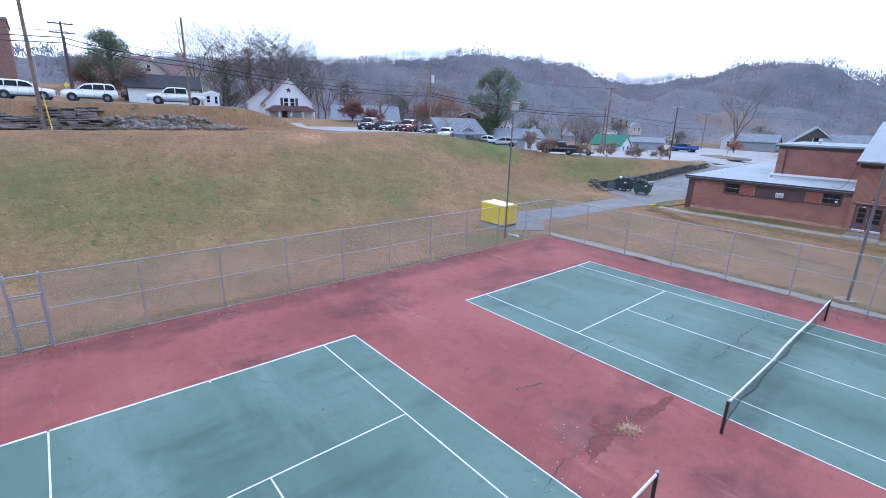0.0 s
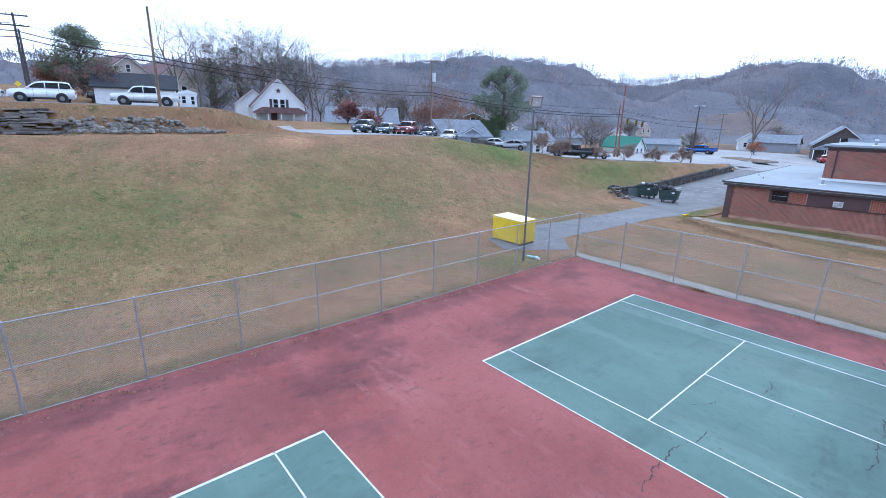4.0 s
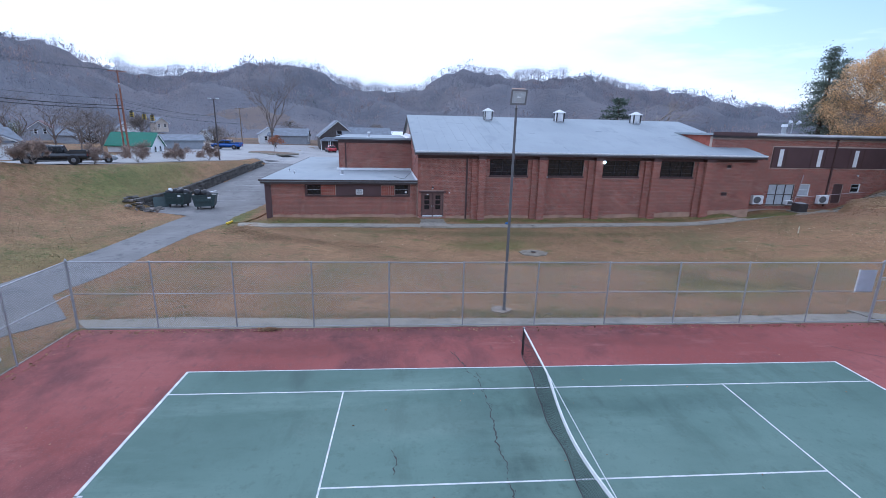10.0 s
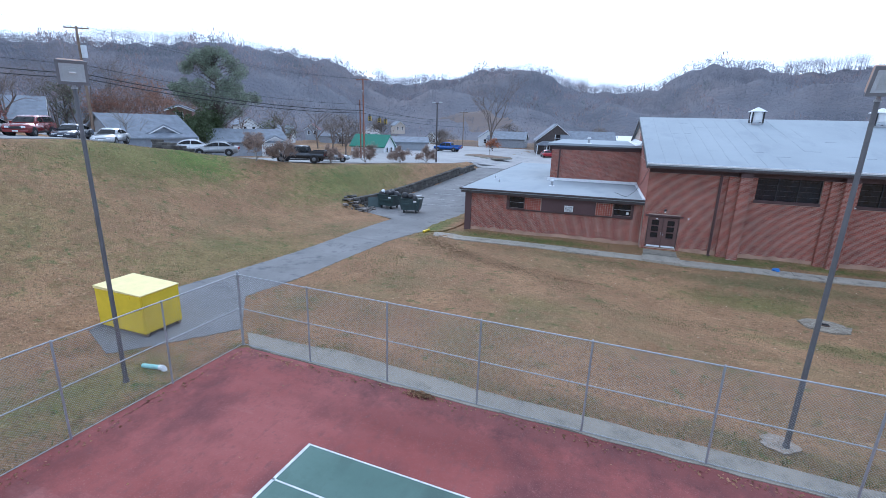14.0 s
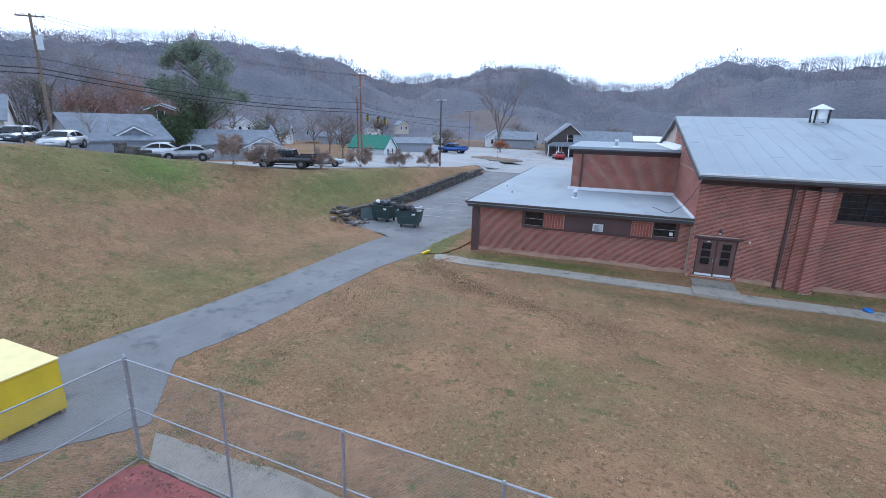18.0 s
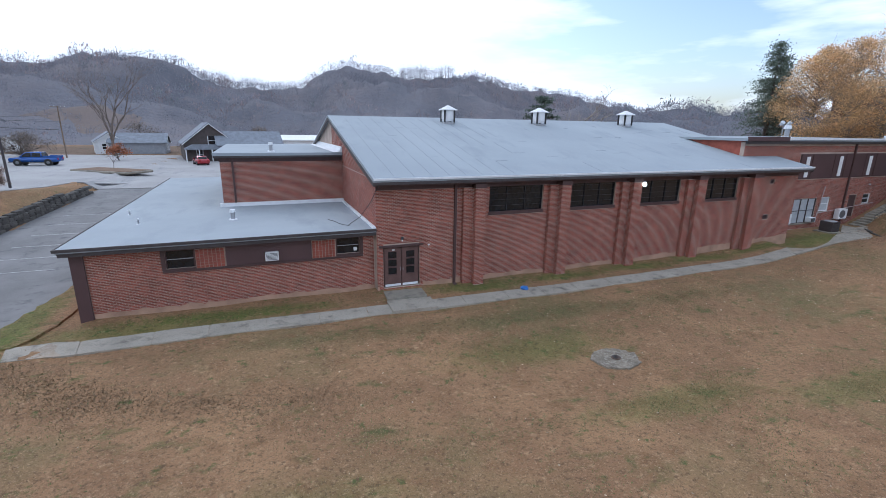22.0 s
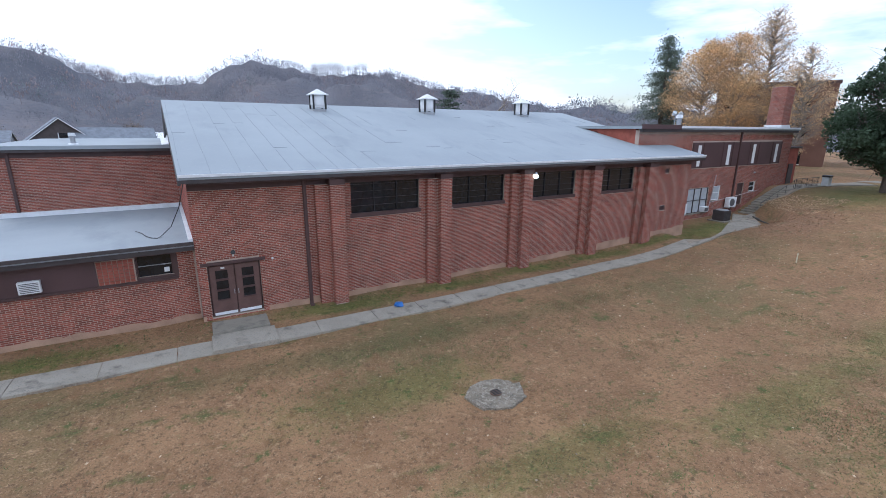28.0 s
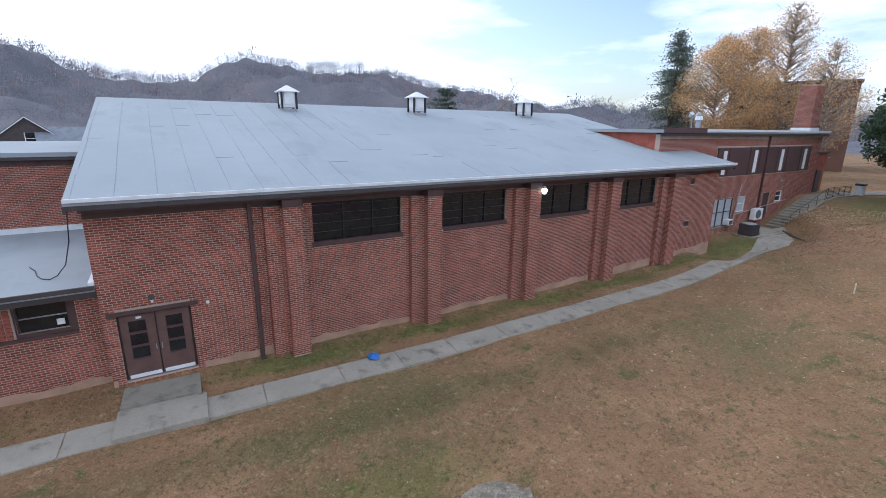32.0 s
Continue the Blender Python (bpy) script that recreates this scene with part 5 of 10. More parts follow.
for i in range(8):
    p = gsteps.matrix_basis @ Vector((i * 0.74 + 0.3, 0, 0))
    z = gz(p.x, p.y)
    part("step", bx(i * 0.74, -0.72, z - 0.4, i * 0.74 + 0.58, 0.72, z + 0.13, bevel=0.02), M_TREAD, gsteps)

# ---- tennis nets ----
def net_mat():
    m = bpy.data.materials.new("black_net_cord")
    m.use_nodes = True
    n, l = m.node_tree.nodes, m.node_tree.links
    bsdf, out = n["Principled BSDF"], n["Material Output"]
    bsdf.inputs["Base Color"].default_value, bsdf.inputs["Roughness"].default_value = (0.012, 0.012, 0.013, 1), 0.8
    geo, sep = n.new("ShaderNodeNewGeometry"), n.new("ShaderNodeSeparateXYZ")
    l.new(geo.outputs["Position"], sep.inputs[0])
    masks = []
    for i in (1, 2):
        pp, lt = n.new("ShaderNodeMath"), n.new("ShaderNodeMath")
        pp.operation, lt.operation = "PINGPONG", "LESS_THAN"
        pp.inputs[1].default_value, lt.inputs[1].default_value = 0.024, 0.0055
        l.new(sep.outputs[i], pp.inputs[0])
        l.new(pp.outputs[0], lt.inputs[0])
        masks.append(lt.outputs[0])
    mx = n.new("ShaderNodeMath")
    mx.operation = "MAXIMUM"
    l.new(masks[0], mx.inputs[0])
    l.new(masks[1], mx.inputs[1])
    clear, mix = n.new("ShaderNodeBsdfTransparent"), n.new("ShaderNodeMixShader")
    l.new(mx.outputs[0], mix.inputs[0])
    l.new(clear.outputs[0], mix.inputs[1])
    l.new(bsdf.outputs[0], mix.inputs[2])
    l.new(mix.outputs[0], out.inputs["Surface"])
    return m


M_NET = net_mat()


def tennis_net(top):
    """A slack old net: the cord is taut, the band hangs below it in the middle."""
    y0, y1 = top + 0.91, top - 10.97 - 0.91
    net = thing("tennis_net", "sagging black tennis net with a white band between two posts", "net", Matrix.Translation((0, 0, 0)), "tennis nets")
    for y in (y0, y1):
        p = part("net_post", tb((0, y, -0.05), (0, y, 1.09), 0.045, seg=12), M_BLACK, net)
        part("post_cap", tb((0, y, 1.09), (0, y, 1.12), 0.05, 0.03, 12), M_GALV, p)
    n = 48
    ys = np.linspace(y0, y1, n)
    s = np.linspace(0, 1, n)
    cord = 1.06 - 0.12 * np.sin(np.pi * s)
    drop = np.where((s > 0.24) & (s < 0.66), 0.2 * np.clip(np.sin(np.pi * (s - 0.24) / 0.42), 0, 1) ** 1.2, 0)
    bulge = 0.16 * np.sin(np.pi * s) + 0.05 * np.sin(9 * s) + 0.05 * np.sin(23 * s + 1) + 0.03 * np.sin(41 * s)
    bm = bmesh.new()
    for i in range(n - 1):
        tube(bm, (0, ys[i], cord[i]), (0, ys[i + 1], cord[i + 1]), 0.009, seg=6, caps=False)
    part("net_cord", bm, M_WHITE, net)
    verts, faces = [], []
    for i in range(n):
        wband = 0.035 + (0.05 if 0.24 < s[i] < 0.66 else 0.0)
        z = cord[i] - drop[i]
        x = -0.10 * drop[i] / 0.14
        verts += [(x + 0.015, ys[i], z + 0.01), (x + 0.03, ys[i], z - wband), (x - 0.03, ys[i], z - wband), (x - 0.015, ys[i], z + 0.01)]
    for i in range(n - 1):
        for k in range(4):
            faces.append((i * 4 + k, i * 4 + (k + 1) % 4, i * 4 + 4 + (k + 1) % 4, i * 4 + 4 + k))
    me = mesh_of(verts, faces, "band")
    piece("net_band", me, M_WHITE, net)
    verts, faces = [], []
    for i in range(n):
        for k in range(7):
            f = k / 6
            z = (cord[i] - drop[i] - 0.04) * (1 - f) + (0.03 + 0.12 * max(0.0, math.sin(7.5 * s[i] + 0.6)) ** 3) * f
            verts.append((-0.10 * drop[i] / 0.14 * (1 - f) - bulge[i] * f * (1.2 - 0.4 * f) - 0.12 * f * math.sin(3.1 * s[i]), ys[i], z))
    for i in range(n - 1):
        for k in range(6):
            faces.append((i * 7 + k, i * 7 + k + 1, i * 7 + k + 8, i * 7 + k + 7))
    me = mesh_of(verts, faces, "netting")
    piece("netting", me, M_NET, net)
    bm = bmesh.new()
    for i in range(n - 1):
        tube(bm, verts[i * 7 + 6], verts[i * 7 + 13], 0.016, seg=5, caps=False)
    part("foot_rope", bm, M_BLACK, net)
    return net


tennis_net(0.0)
tennis_net(A_TOP)


# ---- cracks in the court ----
def crack(points, width, seed, label="dark jagged crack in the court paint"):
    """A broken line of thin slivers with short side branches."""
    rs = random.Random(seed)
    verts, faces = [], []

    def sliver(line, wide):
        k0 = len(verts)
        for i, (x, y) in enumerate(line):
            w = wide * rs.uniform(0.15, 1.0) * math.sin(math.pi * (i + 0.6) / (len(line) + 0.2)) ** 0.6
            verts.extend([(x - w, y - w * 0.3, 0.0045), (x + w, y + w * 0.3, 0.0045)])
        for i in range(len(line) - 1):
            q = k0 + 2 * i
            faces.append((q, q + 1, q + 3, q + 2))

    dense = []
    for a, b in zip(points, points[1:]):
        k = max(2, int(math.dist(a, b) / 0.06))
        dense += [(a[0] + (b[0] - a[0]) * i / k, a[1] + (b[1] - a[1]) * i / k) for i in range(k)]
    drift, line = 0.0, []
    for n, (x, y) in enumerate(dense):
        drift = drift * 0.86 + rs.gauss(0, 0.022)
        line.append((x + drift, y + rs.gauss(0, 0.012)))
        if rs.random() < 0.045 and len(line) > 5:
            sliver(line, width * 0.55)
            line = line[-1:] if rs.random() < 0.5 else []
        if rs.random() < 0.10:
            bx0, by0 = x + drift, y
            ang = rs.uniform(-1.0, 1.0) + (math.pi if rs.random() < 0.5 else 0)
            twig = [(bx0, by0)]
            for _ in range(rs.randint(3, 7)):
                ang += rs.gauss(0, 0.35)
                twig.append((twig[-1][0] + 0.05 * math.cos(ang), twig[-1][1] + 0.05 * math.sin(ang)))
            sliver(twig, width * 0.25)
    if len(line) > 1:
        sliver(line, width * 0.55)
    ob = piece("court_crack", mesh_of(verts, faces, "crack"), M_CRACK)
    return tagged(ob, label, "crack", kind="structure")


crack(((-1.96, -0.25), (-1.86, -1.6), (-1.89, -3.1), (-1.89, -4.2), (-1.83, -5.1), (-1.78, -6.2), (-1.89, -7.3)), 0.05, 1)
crack(((-1.96, -17.75), (-2.03, -17.1), (-2.17, -16.3), (-2.0, -15.8)), 0.035, 2)
crack(((-2.0, -15.8), (-2.3, -15.0), (-1.8, -14.2), (-2.1, -13.2), (-1.7, -12.3), (-1.75, -11.3)), 0.03, 8)
crack(((-4.77, -4.2), (-4.55, -4.65), (-4.71, -5.2)), 0.045, 3)
crack(((-5.97, -7.8), (-5.7, -7.5), (-5.5, -6.8)), 0.04, 5)
crack(((-5.1, -8.75), (-5.1, -9.5), (-5.4, -10.2), (-5.3, -11.3), (-5.2, -12.4)), 0.045, 4)
crack(((-5.2, -15.0), (-5.0, -14.3), (-4.8, -13.7)), 0.045, 9)
crack(((-2.73, 1.3), (-2.25, 0.0), (-2.05, -0.76)), 0.05, 10)
crack(((0.6, 0.8), (0.2, 2.0), (0.35, 3.1)), 0.05, 6)
crack(((12.8, 1.2), (14.2, 0.2), (15.0, -1.2), (15.9, -1.7)), 0.05, 7)


# ---- court lamps ----
M_BARE = layered("bare_court_base", (((0.185, 0.064, 0.056), 0, 0, 0, ONE), ((0.15, 0.057, 0.05), 1.6, 0.42, 0.62, ONE), ((0.225, 0.072, 0.063), 4.0, 0.50, 0.60, ONE), ((0.12, 0.055, 0.05), 14.0, 0.52, 0.68, ONE)), rough=0.95, bump=0.6, depth=0.01, fine=60.0)
rs = random.Random(21)
for lay, (cx, cy, rx, ry, turn) in enumerate(((-2.0, -15.1, 0.28, 0.75, 0.1), (-2.05, -13.9, 0.36, 0.8, -0.1), (-1.82, -12.6, 0.24, 0.8, -0.15), (-1.75, -11.6, 0.14, 0.5, 0.0), (-2.6, -14.3, 0.14, 0.4, 0.3))):
    rim = []
    for k in range(26):
        a = k / 26 * math.tau
        u, v = rx * math.cos(a) * rs.uniform(0.6, 1.2), ry * math.sin(a) * rs.uniform(0.75, 1.15)
        rim.append((cx + u * math.cos(turn) - v * math.sin(turn), cy + u * math.sin(turn) + v * math.cos(turn)))
    bm = bmesh.new()
    up, dn = [bm.verts.new((x, y, 0.0003 + 0.0015 * lay)) for x, y in rim], [bm.verts.new((x, y, -0.02)) for x, y in rim]
    bm.faces.new(up)
    for k in range(26):
        bm.faces.new((dn[k], dn[(k + 1) % 26], up[(k + 1) % 26], up[k]))
    tagged(part("bare_patch", bm, M_BARE), "patch of broken court paint with the base showing", "patch", kind="structure")

M_REFLECT = plain("dull_reflector", (0.55, 0.58, 0.60), 0.35, 0.4)
M_BEZEL = plain("grey_lamp_bezel", (0.20, 0.20, 0.21), 0.5)


def court_lamp(at, height, turn, lean=0.0, housing=M_RUST):
    c = thing("court_lamp", "tall grey steel lamp post with a boxy floodlight head", "lamp post", Matrix.Translation(at) @ Matrix.Rotation(radians(lean), 4, "X"), "lamp posts at the courts")
    part("pole", tb((0, 0, -0.3), (0, 0, height), 0.07, 0.053, 12), M_LAMPSTEEL, c)
    part("collar", tb((0, 0, height - 0.02), (0, 0, height + 0.03), 0.075, 0.07, 12), M_GALV, c)
    part("neck", tb((0, 0, height + 0.03), (0, 0, height + 0.24), 0.045, 0.045, 12), M_GALV, c)
    part("base_sleeve", tb((0, 0, -0.05), (0, 0, 0.14), 0.1, 0.085, 12), M_LAMPSTEEL, c)
    t = Matrix.Translation((0, 0, height + 0.2)) @ Matrix.Rotation(radians(turn), 4, "Z") @ Matrix.Rotation(radians(20), 4, "X")
    bm = bmesh.new()
    back = [bm.verts.new(t @ Vector(p)) for p in ((-0.27, 0.06, 0.0), (0.27, 0.06, 0.0), (0.27, 0.06, 0.56), (-0.27, 0.06, 0.56))]
    face = [bm.verts.new(t @ Vector(p)) for p in ((-0.33, -0.24, -0.02), (0.33, -0.24, -0.02), (0.33, -0.24, 0.6), (-0.33, -0.24, 0.6))]
    bm.faces.new(back)
    bm.faces.new(face[::-1])
    for k in range(4):
        bm.faces.new((back[k], face[k], face[(k + 1) % 4], back[(k + 1) % 4]))
    bmesh.ops.recalc_face_normals(bm, faces=bm.faces)
    bmesh.ops.bevel(bm, geom=list(bm.edges), offset=0.02, segments=2, affect="EDGES")
    head = part("lamp_head", bm, housing, c, "faded metal floodlight housing")
    bez = bmesh.new()
    for d in ((-0.34, -0.27, -0.03, -0.27, -0.243, 0.61), (0.27, -0.27, -0.03, 0.34, -0.243, 0.61), (-0.27, -0.269, -0.03, 0.27, -0.244, 0.05), (-0.27, -0.269, 0.53, 0.27, -0.244, 0.61)):
        box(bez, *d, m=t)
    part("lens_frame", bez, M_BEZEL, head)
    part("lens", bx(-0.27, -0.256, 0.05, 0.27, -0.243, 0.53, m=t), M_LENS, head)
    bm = bmesh.new()
    for k in range(3):
        e = 0.2 - 0.055 * k
        box(bm, -e, -0.262 - 0.004 * k, 0.29 - e * 0.8, e, -0.258 - 0.004 * k, 0.29 + e * 0.8, m=t)
    part("reflector", bm, M_REFLECT, head)
    part("bulb", tb(t @ Vector((-0.07, -0.272, 0.29)), t @ Vector((0.07, -0.272, 0.29)), 0.028, 0.028, 10), M_WHITE, head)
    return c


court_lamp((-19.2, 0.0, gz(-19.2, 0.0)), 9.1, 62)
court_lamp((0.15, 5.22, gz(0.15, 5.22)), 9.15, 0, lean=0.4)
court_lamp((18.6, 0.0, gz(18.6, 0.0)), 9.0, -80, housing=M_LAMPSTEEL)
bm = bmesh.new()
rs = random.Random(6)
cx, cy = 0.02, 5.3
top = [bm.verts.new((cx + 0.5 * math.cos(k / 16 * math.tau) * rs.uniform(0.75, 1.15), cy + 0.42 * math.sin(k / 16 * math.tau) * rs.uniform(0.7, 1.15), gz(cx, cy) + 0.03)) for k in range(16)]
low = [bm.verts.new((v.co.x, v.co.y, v.co.z - 0.2)) for v in top]
bm.faces.new(top)
for k in range(16):
    bm.faces.new((low[k], low[(k + 1) % 16], top[(k + 1) % 16], top[k]))
bmesh.ops.recalc_face_normals(bm, faces=bm.faces)
tagged(part("lamp_footing", bm, M_STAINED), "rough broken concrete footing at the lamp post", "footing", kind="structure")

# manhole slab
M_DRAIN = layered("rough_drain_concrete", (((0.25, 0.215, 0.165), 0, 0, 0, ONE), ((0.165, 0.14, 0.11), 2.4, 0.45, 0.6, ONE), ((0.33, 0.295, 0.24), 9.0, 0.5, 0.62, ONE), ((0.09, 0.08, 0.065), 26.0, 0.54, 0.64, ONE)), rough=0.95, bump=0.9, depth=0.02, fine=30.0)
mh = thing("manhole_slab", "cracked stained concrete drain slab with an iron cover in the lawn", "manhole", Matrix.Translation((5.0, 18.0, gz(5.0, 18.0) - 0.03)))
bm = bmesh.new()
rs = random.Random(2)
ring = []
CORNERS = ((1.12, 0.22), (0.55, 0.86), (-0.42, 0.92), (-1.05, 0.38), (-0.82, -0.52), (0.05, -0.88), (0.86, -0.55))
for k in range(35):
    (ax, ay), (bx0, by0), f = CORNERS[k // 5], CORNERS[(k // 5 + 1) % 7], k % 5 / 5
    r = rs.uniform(0.94, 1.04)
    ring.append(((ax + (bx0 - ax) * f) * r, (ay + (by0 - ay) * f) * r, 0.05 + rs.uniform(-0.015, 0.02)))
tops = [bm.verts.new(p) for p in ring]
mid = [bm.verts.new((p[0] * 0.5, p[1] * 0.5, 0.09 + rs.uniform(-0.012, 0.02))) for p in ring]
low = [bm.verts.new((p[0] * 1.06, p[1] * 1.06, -0.2)) for p in ring]
bm.faces.new(mid)
for k in range(35):
    n = (k + 1) % 35
    bm.faces.new((tops[k], tops[n], mid[n], mid[k]))
    bm.faces.new((low[k], low[n], tops[n], tops[k]))
bmesh.ops.recalc_face_normals(bm, faces=bm.faces)
part("slab", bm, M_DRAIN, mh)
part("cover", tb((0, 0, 0.09), (0, 0, 0.13), 0.2, 0.19, 16), plain("rusty_iron", (0.11, 0.07, 0.05), 0.8, vary=0.3), mh)
for k in range(4):
    part("bar", bx(-0.15, -0.13 + k * 0.075, 0.13, 0.15, -0.1 + k * 0.075, 0.145), M_BLACK, mh)

# yellow storage box
ybox = thing("storage_box", "bright yellow plywood storage box with a pale sloping lid on skids", "storage box", Matrix.Translation((-22.85, 3.1, gz(-22.9, 3.1))) @ Matrix.Rotation(radians(2), 4, "Z"))
part("body", bx(-1.2, -0.82, 0.1, 1.35, 0.82, 1.66), M_YELLOW, ybox)
part("front_panel", bx(1.352, -0.78, 0.16, 1.375, 0.78, 1.6), M_YELLOW, ybox)
part("side_panel", bx(-1.16, -0.838, 0.14, 1.31, -0.822, 1.63), M_YELLOW, ybox)
part("lid", ep([(-1.23, 1.66), (1.385, 1.662), (1.385, 1.70), (-1.23, 1.78)], -0.85, 0.85), M_PALEYELLOW, ybox, "pale yellow sloping lid")
for y in (-0.7, 0.0, 0.7):
    part("skid", bx(-1.15, y - 0.06, -0.02, 1.34, y + 0.06, 0.1), M_WOODPOLE, ybox)
for x in (-0.7, 0.7):
    part("hinge", bx(x - 0.1, -0.86, 1.5, x + 0.1, -0.846, 1.62), M_YELLOW, ybox)

# drain pipe elbow
dp = thing("drain_pipe", "pale turquoise drain pipe with a white elbow in the grass", "pipe", Matrix.Translation((-19.15, 0.95, gz(-19.15, 0.95) + 0.05)) @ Matrix.Scale(0.72, 4))
part("pipe", tb((-0.65, -0.12, 0), (0.28, 0.08, 0.02), 0.11, seg=14), plain("turquoise_pvc", (0.32, 0.60, 0.55), 0.4), dp)
bm = bmesh.new()
tube(bm, (0.26, 0.08, 0.02), (0.45, 0.1, 0.03), 0.13, seg=14)
tube(bm, (0.45, 0.1, 0.05), (0.55, 0.1, -0.16), 0.13, seg=14)
part("elbow", bm, M_WHITE, dp)

# bin by the gate, sign on the fence, blue bag, stake
bin_ = thing("litter_bin", "black slatted litter bin on a short post outside the court", "bin", Matrix.Translation((18.3, 2.6, gz(18.3, 2.6))))
part("post", tb((0, 0, -0.1), (0, 0, 0.4), 0.03), M_BLACK, bin_)
part("drum", tb((0, 0, 0.3), (0, 0, 0.95), 0.22, 0.3, 16), M_BLACK, bin_)
for k in range(14):
    a = k / 14 * math.tau
    part("slat", bx(-0.05, -0.012, 0.3, 0.05, 0.012, 1.06, m=Matrix.Rotation(a, 4, "Z") @ Matrix.Translation((0, 0.29, 0))), M_BLACK, bin_)
sign = thing("fence_sign", "blank grey back of a sign board wired to the fence", "sign", Matrix.Translation((16.3, 3.60, 1.45)))
part("board", bx(-0.42, 0, 0, 0.42, 0.02, 1.05), plain("grey_sign_back", (0.42, 0.45, 0.50), 0.5), sign)
part("edge_strip", bx(-0.44, -0.01, -0.02, -0.40, 0.03, 1.07), M_WHITE, sign)
bag = bmesh.new()
bmesh.ops.create_icosphere(bag, subdivisions=3, radius=0.22)
for v in bag.verts:
    v.co *= 1 + 0.35 * noise.noise(v.co * 7)
    v.co.z = max(v.co.z * 0.6, -0.06)
bagt = part("plastic_bag", bag, plain("blue_plastic", (0.03, 0.16, 0.5), 0.35, vary=0.2))
bagt.matrix_basis = Matrix.Translation((4.55, 25.4, gz(4.55, 25.4) + 0.09))
tagged(bagt, "crumpled bright blue plastic bag on the walk", "bag")
stk = part("survey_stake", bx(-0.04, -0.02, -0.1, 0.04, 0.02, 0.55, bevel=0.006), plain("pale_wood", (0.62, 0.56, 0.42), 0.8))
stk.matrix_basis = Matrix.Translation((27.5, 19.85, gz(27.5, 19.85)))
tagged(stk, "pale wooden survey stake in the lawn", "stake")
curb = part("wheel_stop", bx(-0.45, -0.09, -0.03, 0.45, 0.09, 0.13, bevel=0.03), M_YELLOW)
curb.matrix_basis = Matrix.Translation((-19.4, 24.25, gz(-19.4, 24.25) + 0.05)) @ Matrix.Rotation(radians(80), 4, "Z")
tagged(curb, "yellow painted concrete kerb block at the path", "kerb")

# ---- growing things ----
def leaf_mesh(name, pts, size, seed, flat=0.0, aspect=0.55):
    """Small leaf blades at the given points, each turned its own way."""
    rng = np.random.default_rng(seed)
    pts = np.asarray(pts, float)
    n = len(pts)
    a = rng.normal(size=(n, 3))
    a[:, 2] *= 1 - flat
    a /= np.linalg.norm(a, axis=1, keepdims=True) + 1e-9
    b = np.cross(a, rng.normal(size=(n, 3)))
    b /= np.linalg.norm(b, axis=1, keepdims=True) + 1e-9
    s = size * rng.uniform(0.6, 1.35, (n, 1))
    a, b = a * s, b * s * aspect
    v = np.stack([pts - a, pts + b * 0.9, pts + a, pts - b * 0.9], 1).reshape(-1, 3)
    f = np.arange(4 * n).reshape(n, 4)
    return mesh_of(v.tolist(), f.tolist(), name)


def tube_mesh(name, segs, sides=5):
    """Tapered limbs (a, b, ra, rb) as one mesh."""
    a, b = np.array([s[0] for s in segs], float), np.array([s[1] for s in segs], float)
    ra, rb = np.array([s[2] for s in segs]), np.array([s[3] for s in segs])
    d = b - a
    d /= np.linalg.norm(d, axis=1, keepdims=True) + 1e-9
    h = np.where(np.abs(d[:, 2:3]) < 0.9, np.array([[0, 0, 1.0]]), np.array([[1.0, 0, 0]]))
    u = np.cross(d, h)
    u /= np.linalg.norm(u, axis=1, keepdims=True) + 1e-9
    w = np.cross(d, u)
    t = np.arange(sides) / sides * 2 * np.pi
    ring = np.cos(t)[None, :, None] * u[:, None] + np.sin(t)[None, :, None] * w[:, None]
    v = np.concatenate([a[:, None] + ring * ra[:, None, None], b[:, None] + ring * rb[:, None, None]], 1).reshape(-1, 3)
    base = np.arange(len(segs))[:, None] * 2 * sides
    i, j = np.arange(sides), (np.arange(sides) + 1) % sides
    f = np.stack([base + i, base + j, base + sides + j, base + sides + i], -1).reshape(-1, 4)
    me = mesh_of(v.tolist(), f.tolist(), name)
    me.shade_smooth()
    return me


def grow(rs, start, way, length, radius, levels, fork, droop=0.0, tips=None, segs=None, spread=0.7, keep=0.72):
    """Branches that fork level by level; fills segs and tips."""
    p, d = np.array(start, float), np.array(way, float)
    steps = 3
    for k in range(steps):
        d = d + np.array([rs.gauss(0, 0.12), rs.gauss(0, 0.12), rs.gauss(0, 0.08) - droop])
        d /= np.linalg.norm(d)
        q = p + d * length / steps
        r1 = radius * (1 - 0.32 * (k + 1) / steps)
        segs.append((tuple(p), tuple(q), radius * (1 - 0.32 * k / steps), r1))
        p = q
        if levels > 0 and k > 0:
            for _ in range(rs.randint(*fork)):
                side = np.array([rs.gauss(0, 1), rs.gauss(0, 1), rs.gauss(0.25, 0.6)])
                side -= d * (side @ d)
                side /= np.linalg.norm(side) + 1e-9
                nd = d * (1 - spread * 0.5) + side * spread
                grow(rs, p, nd / np.linalg.norm(nd), length * keep * rs.uniform(0.75, 1.1), r1 * 0.62, levels - 1, fork, droop, tips, segs, spread, keep)
    tips.append(tuple(p))


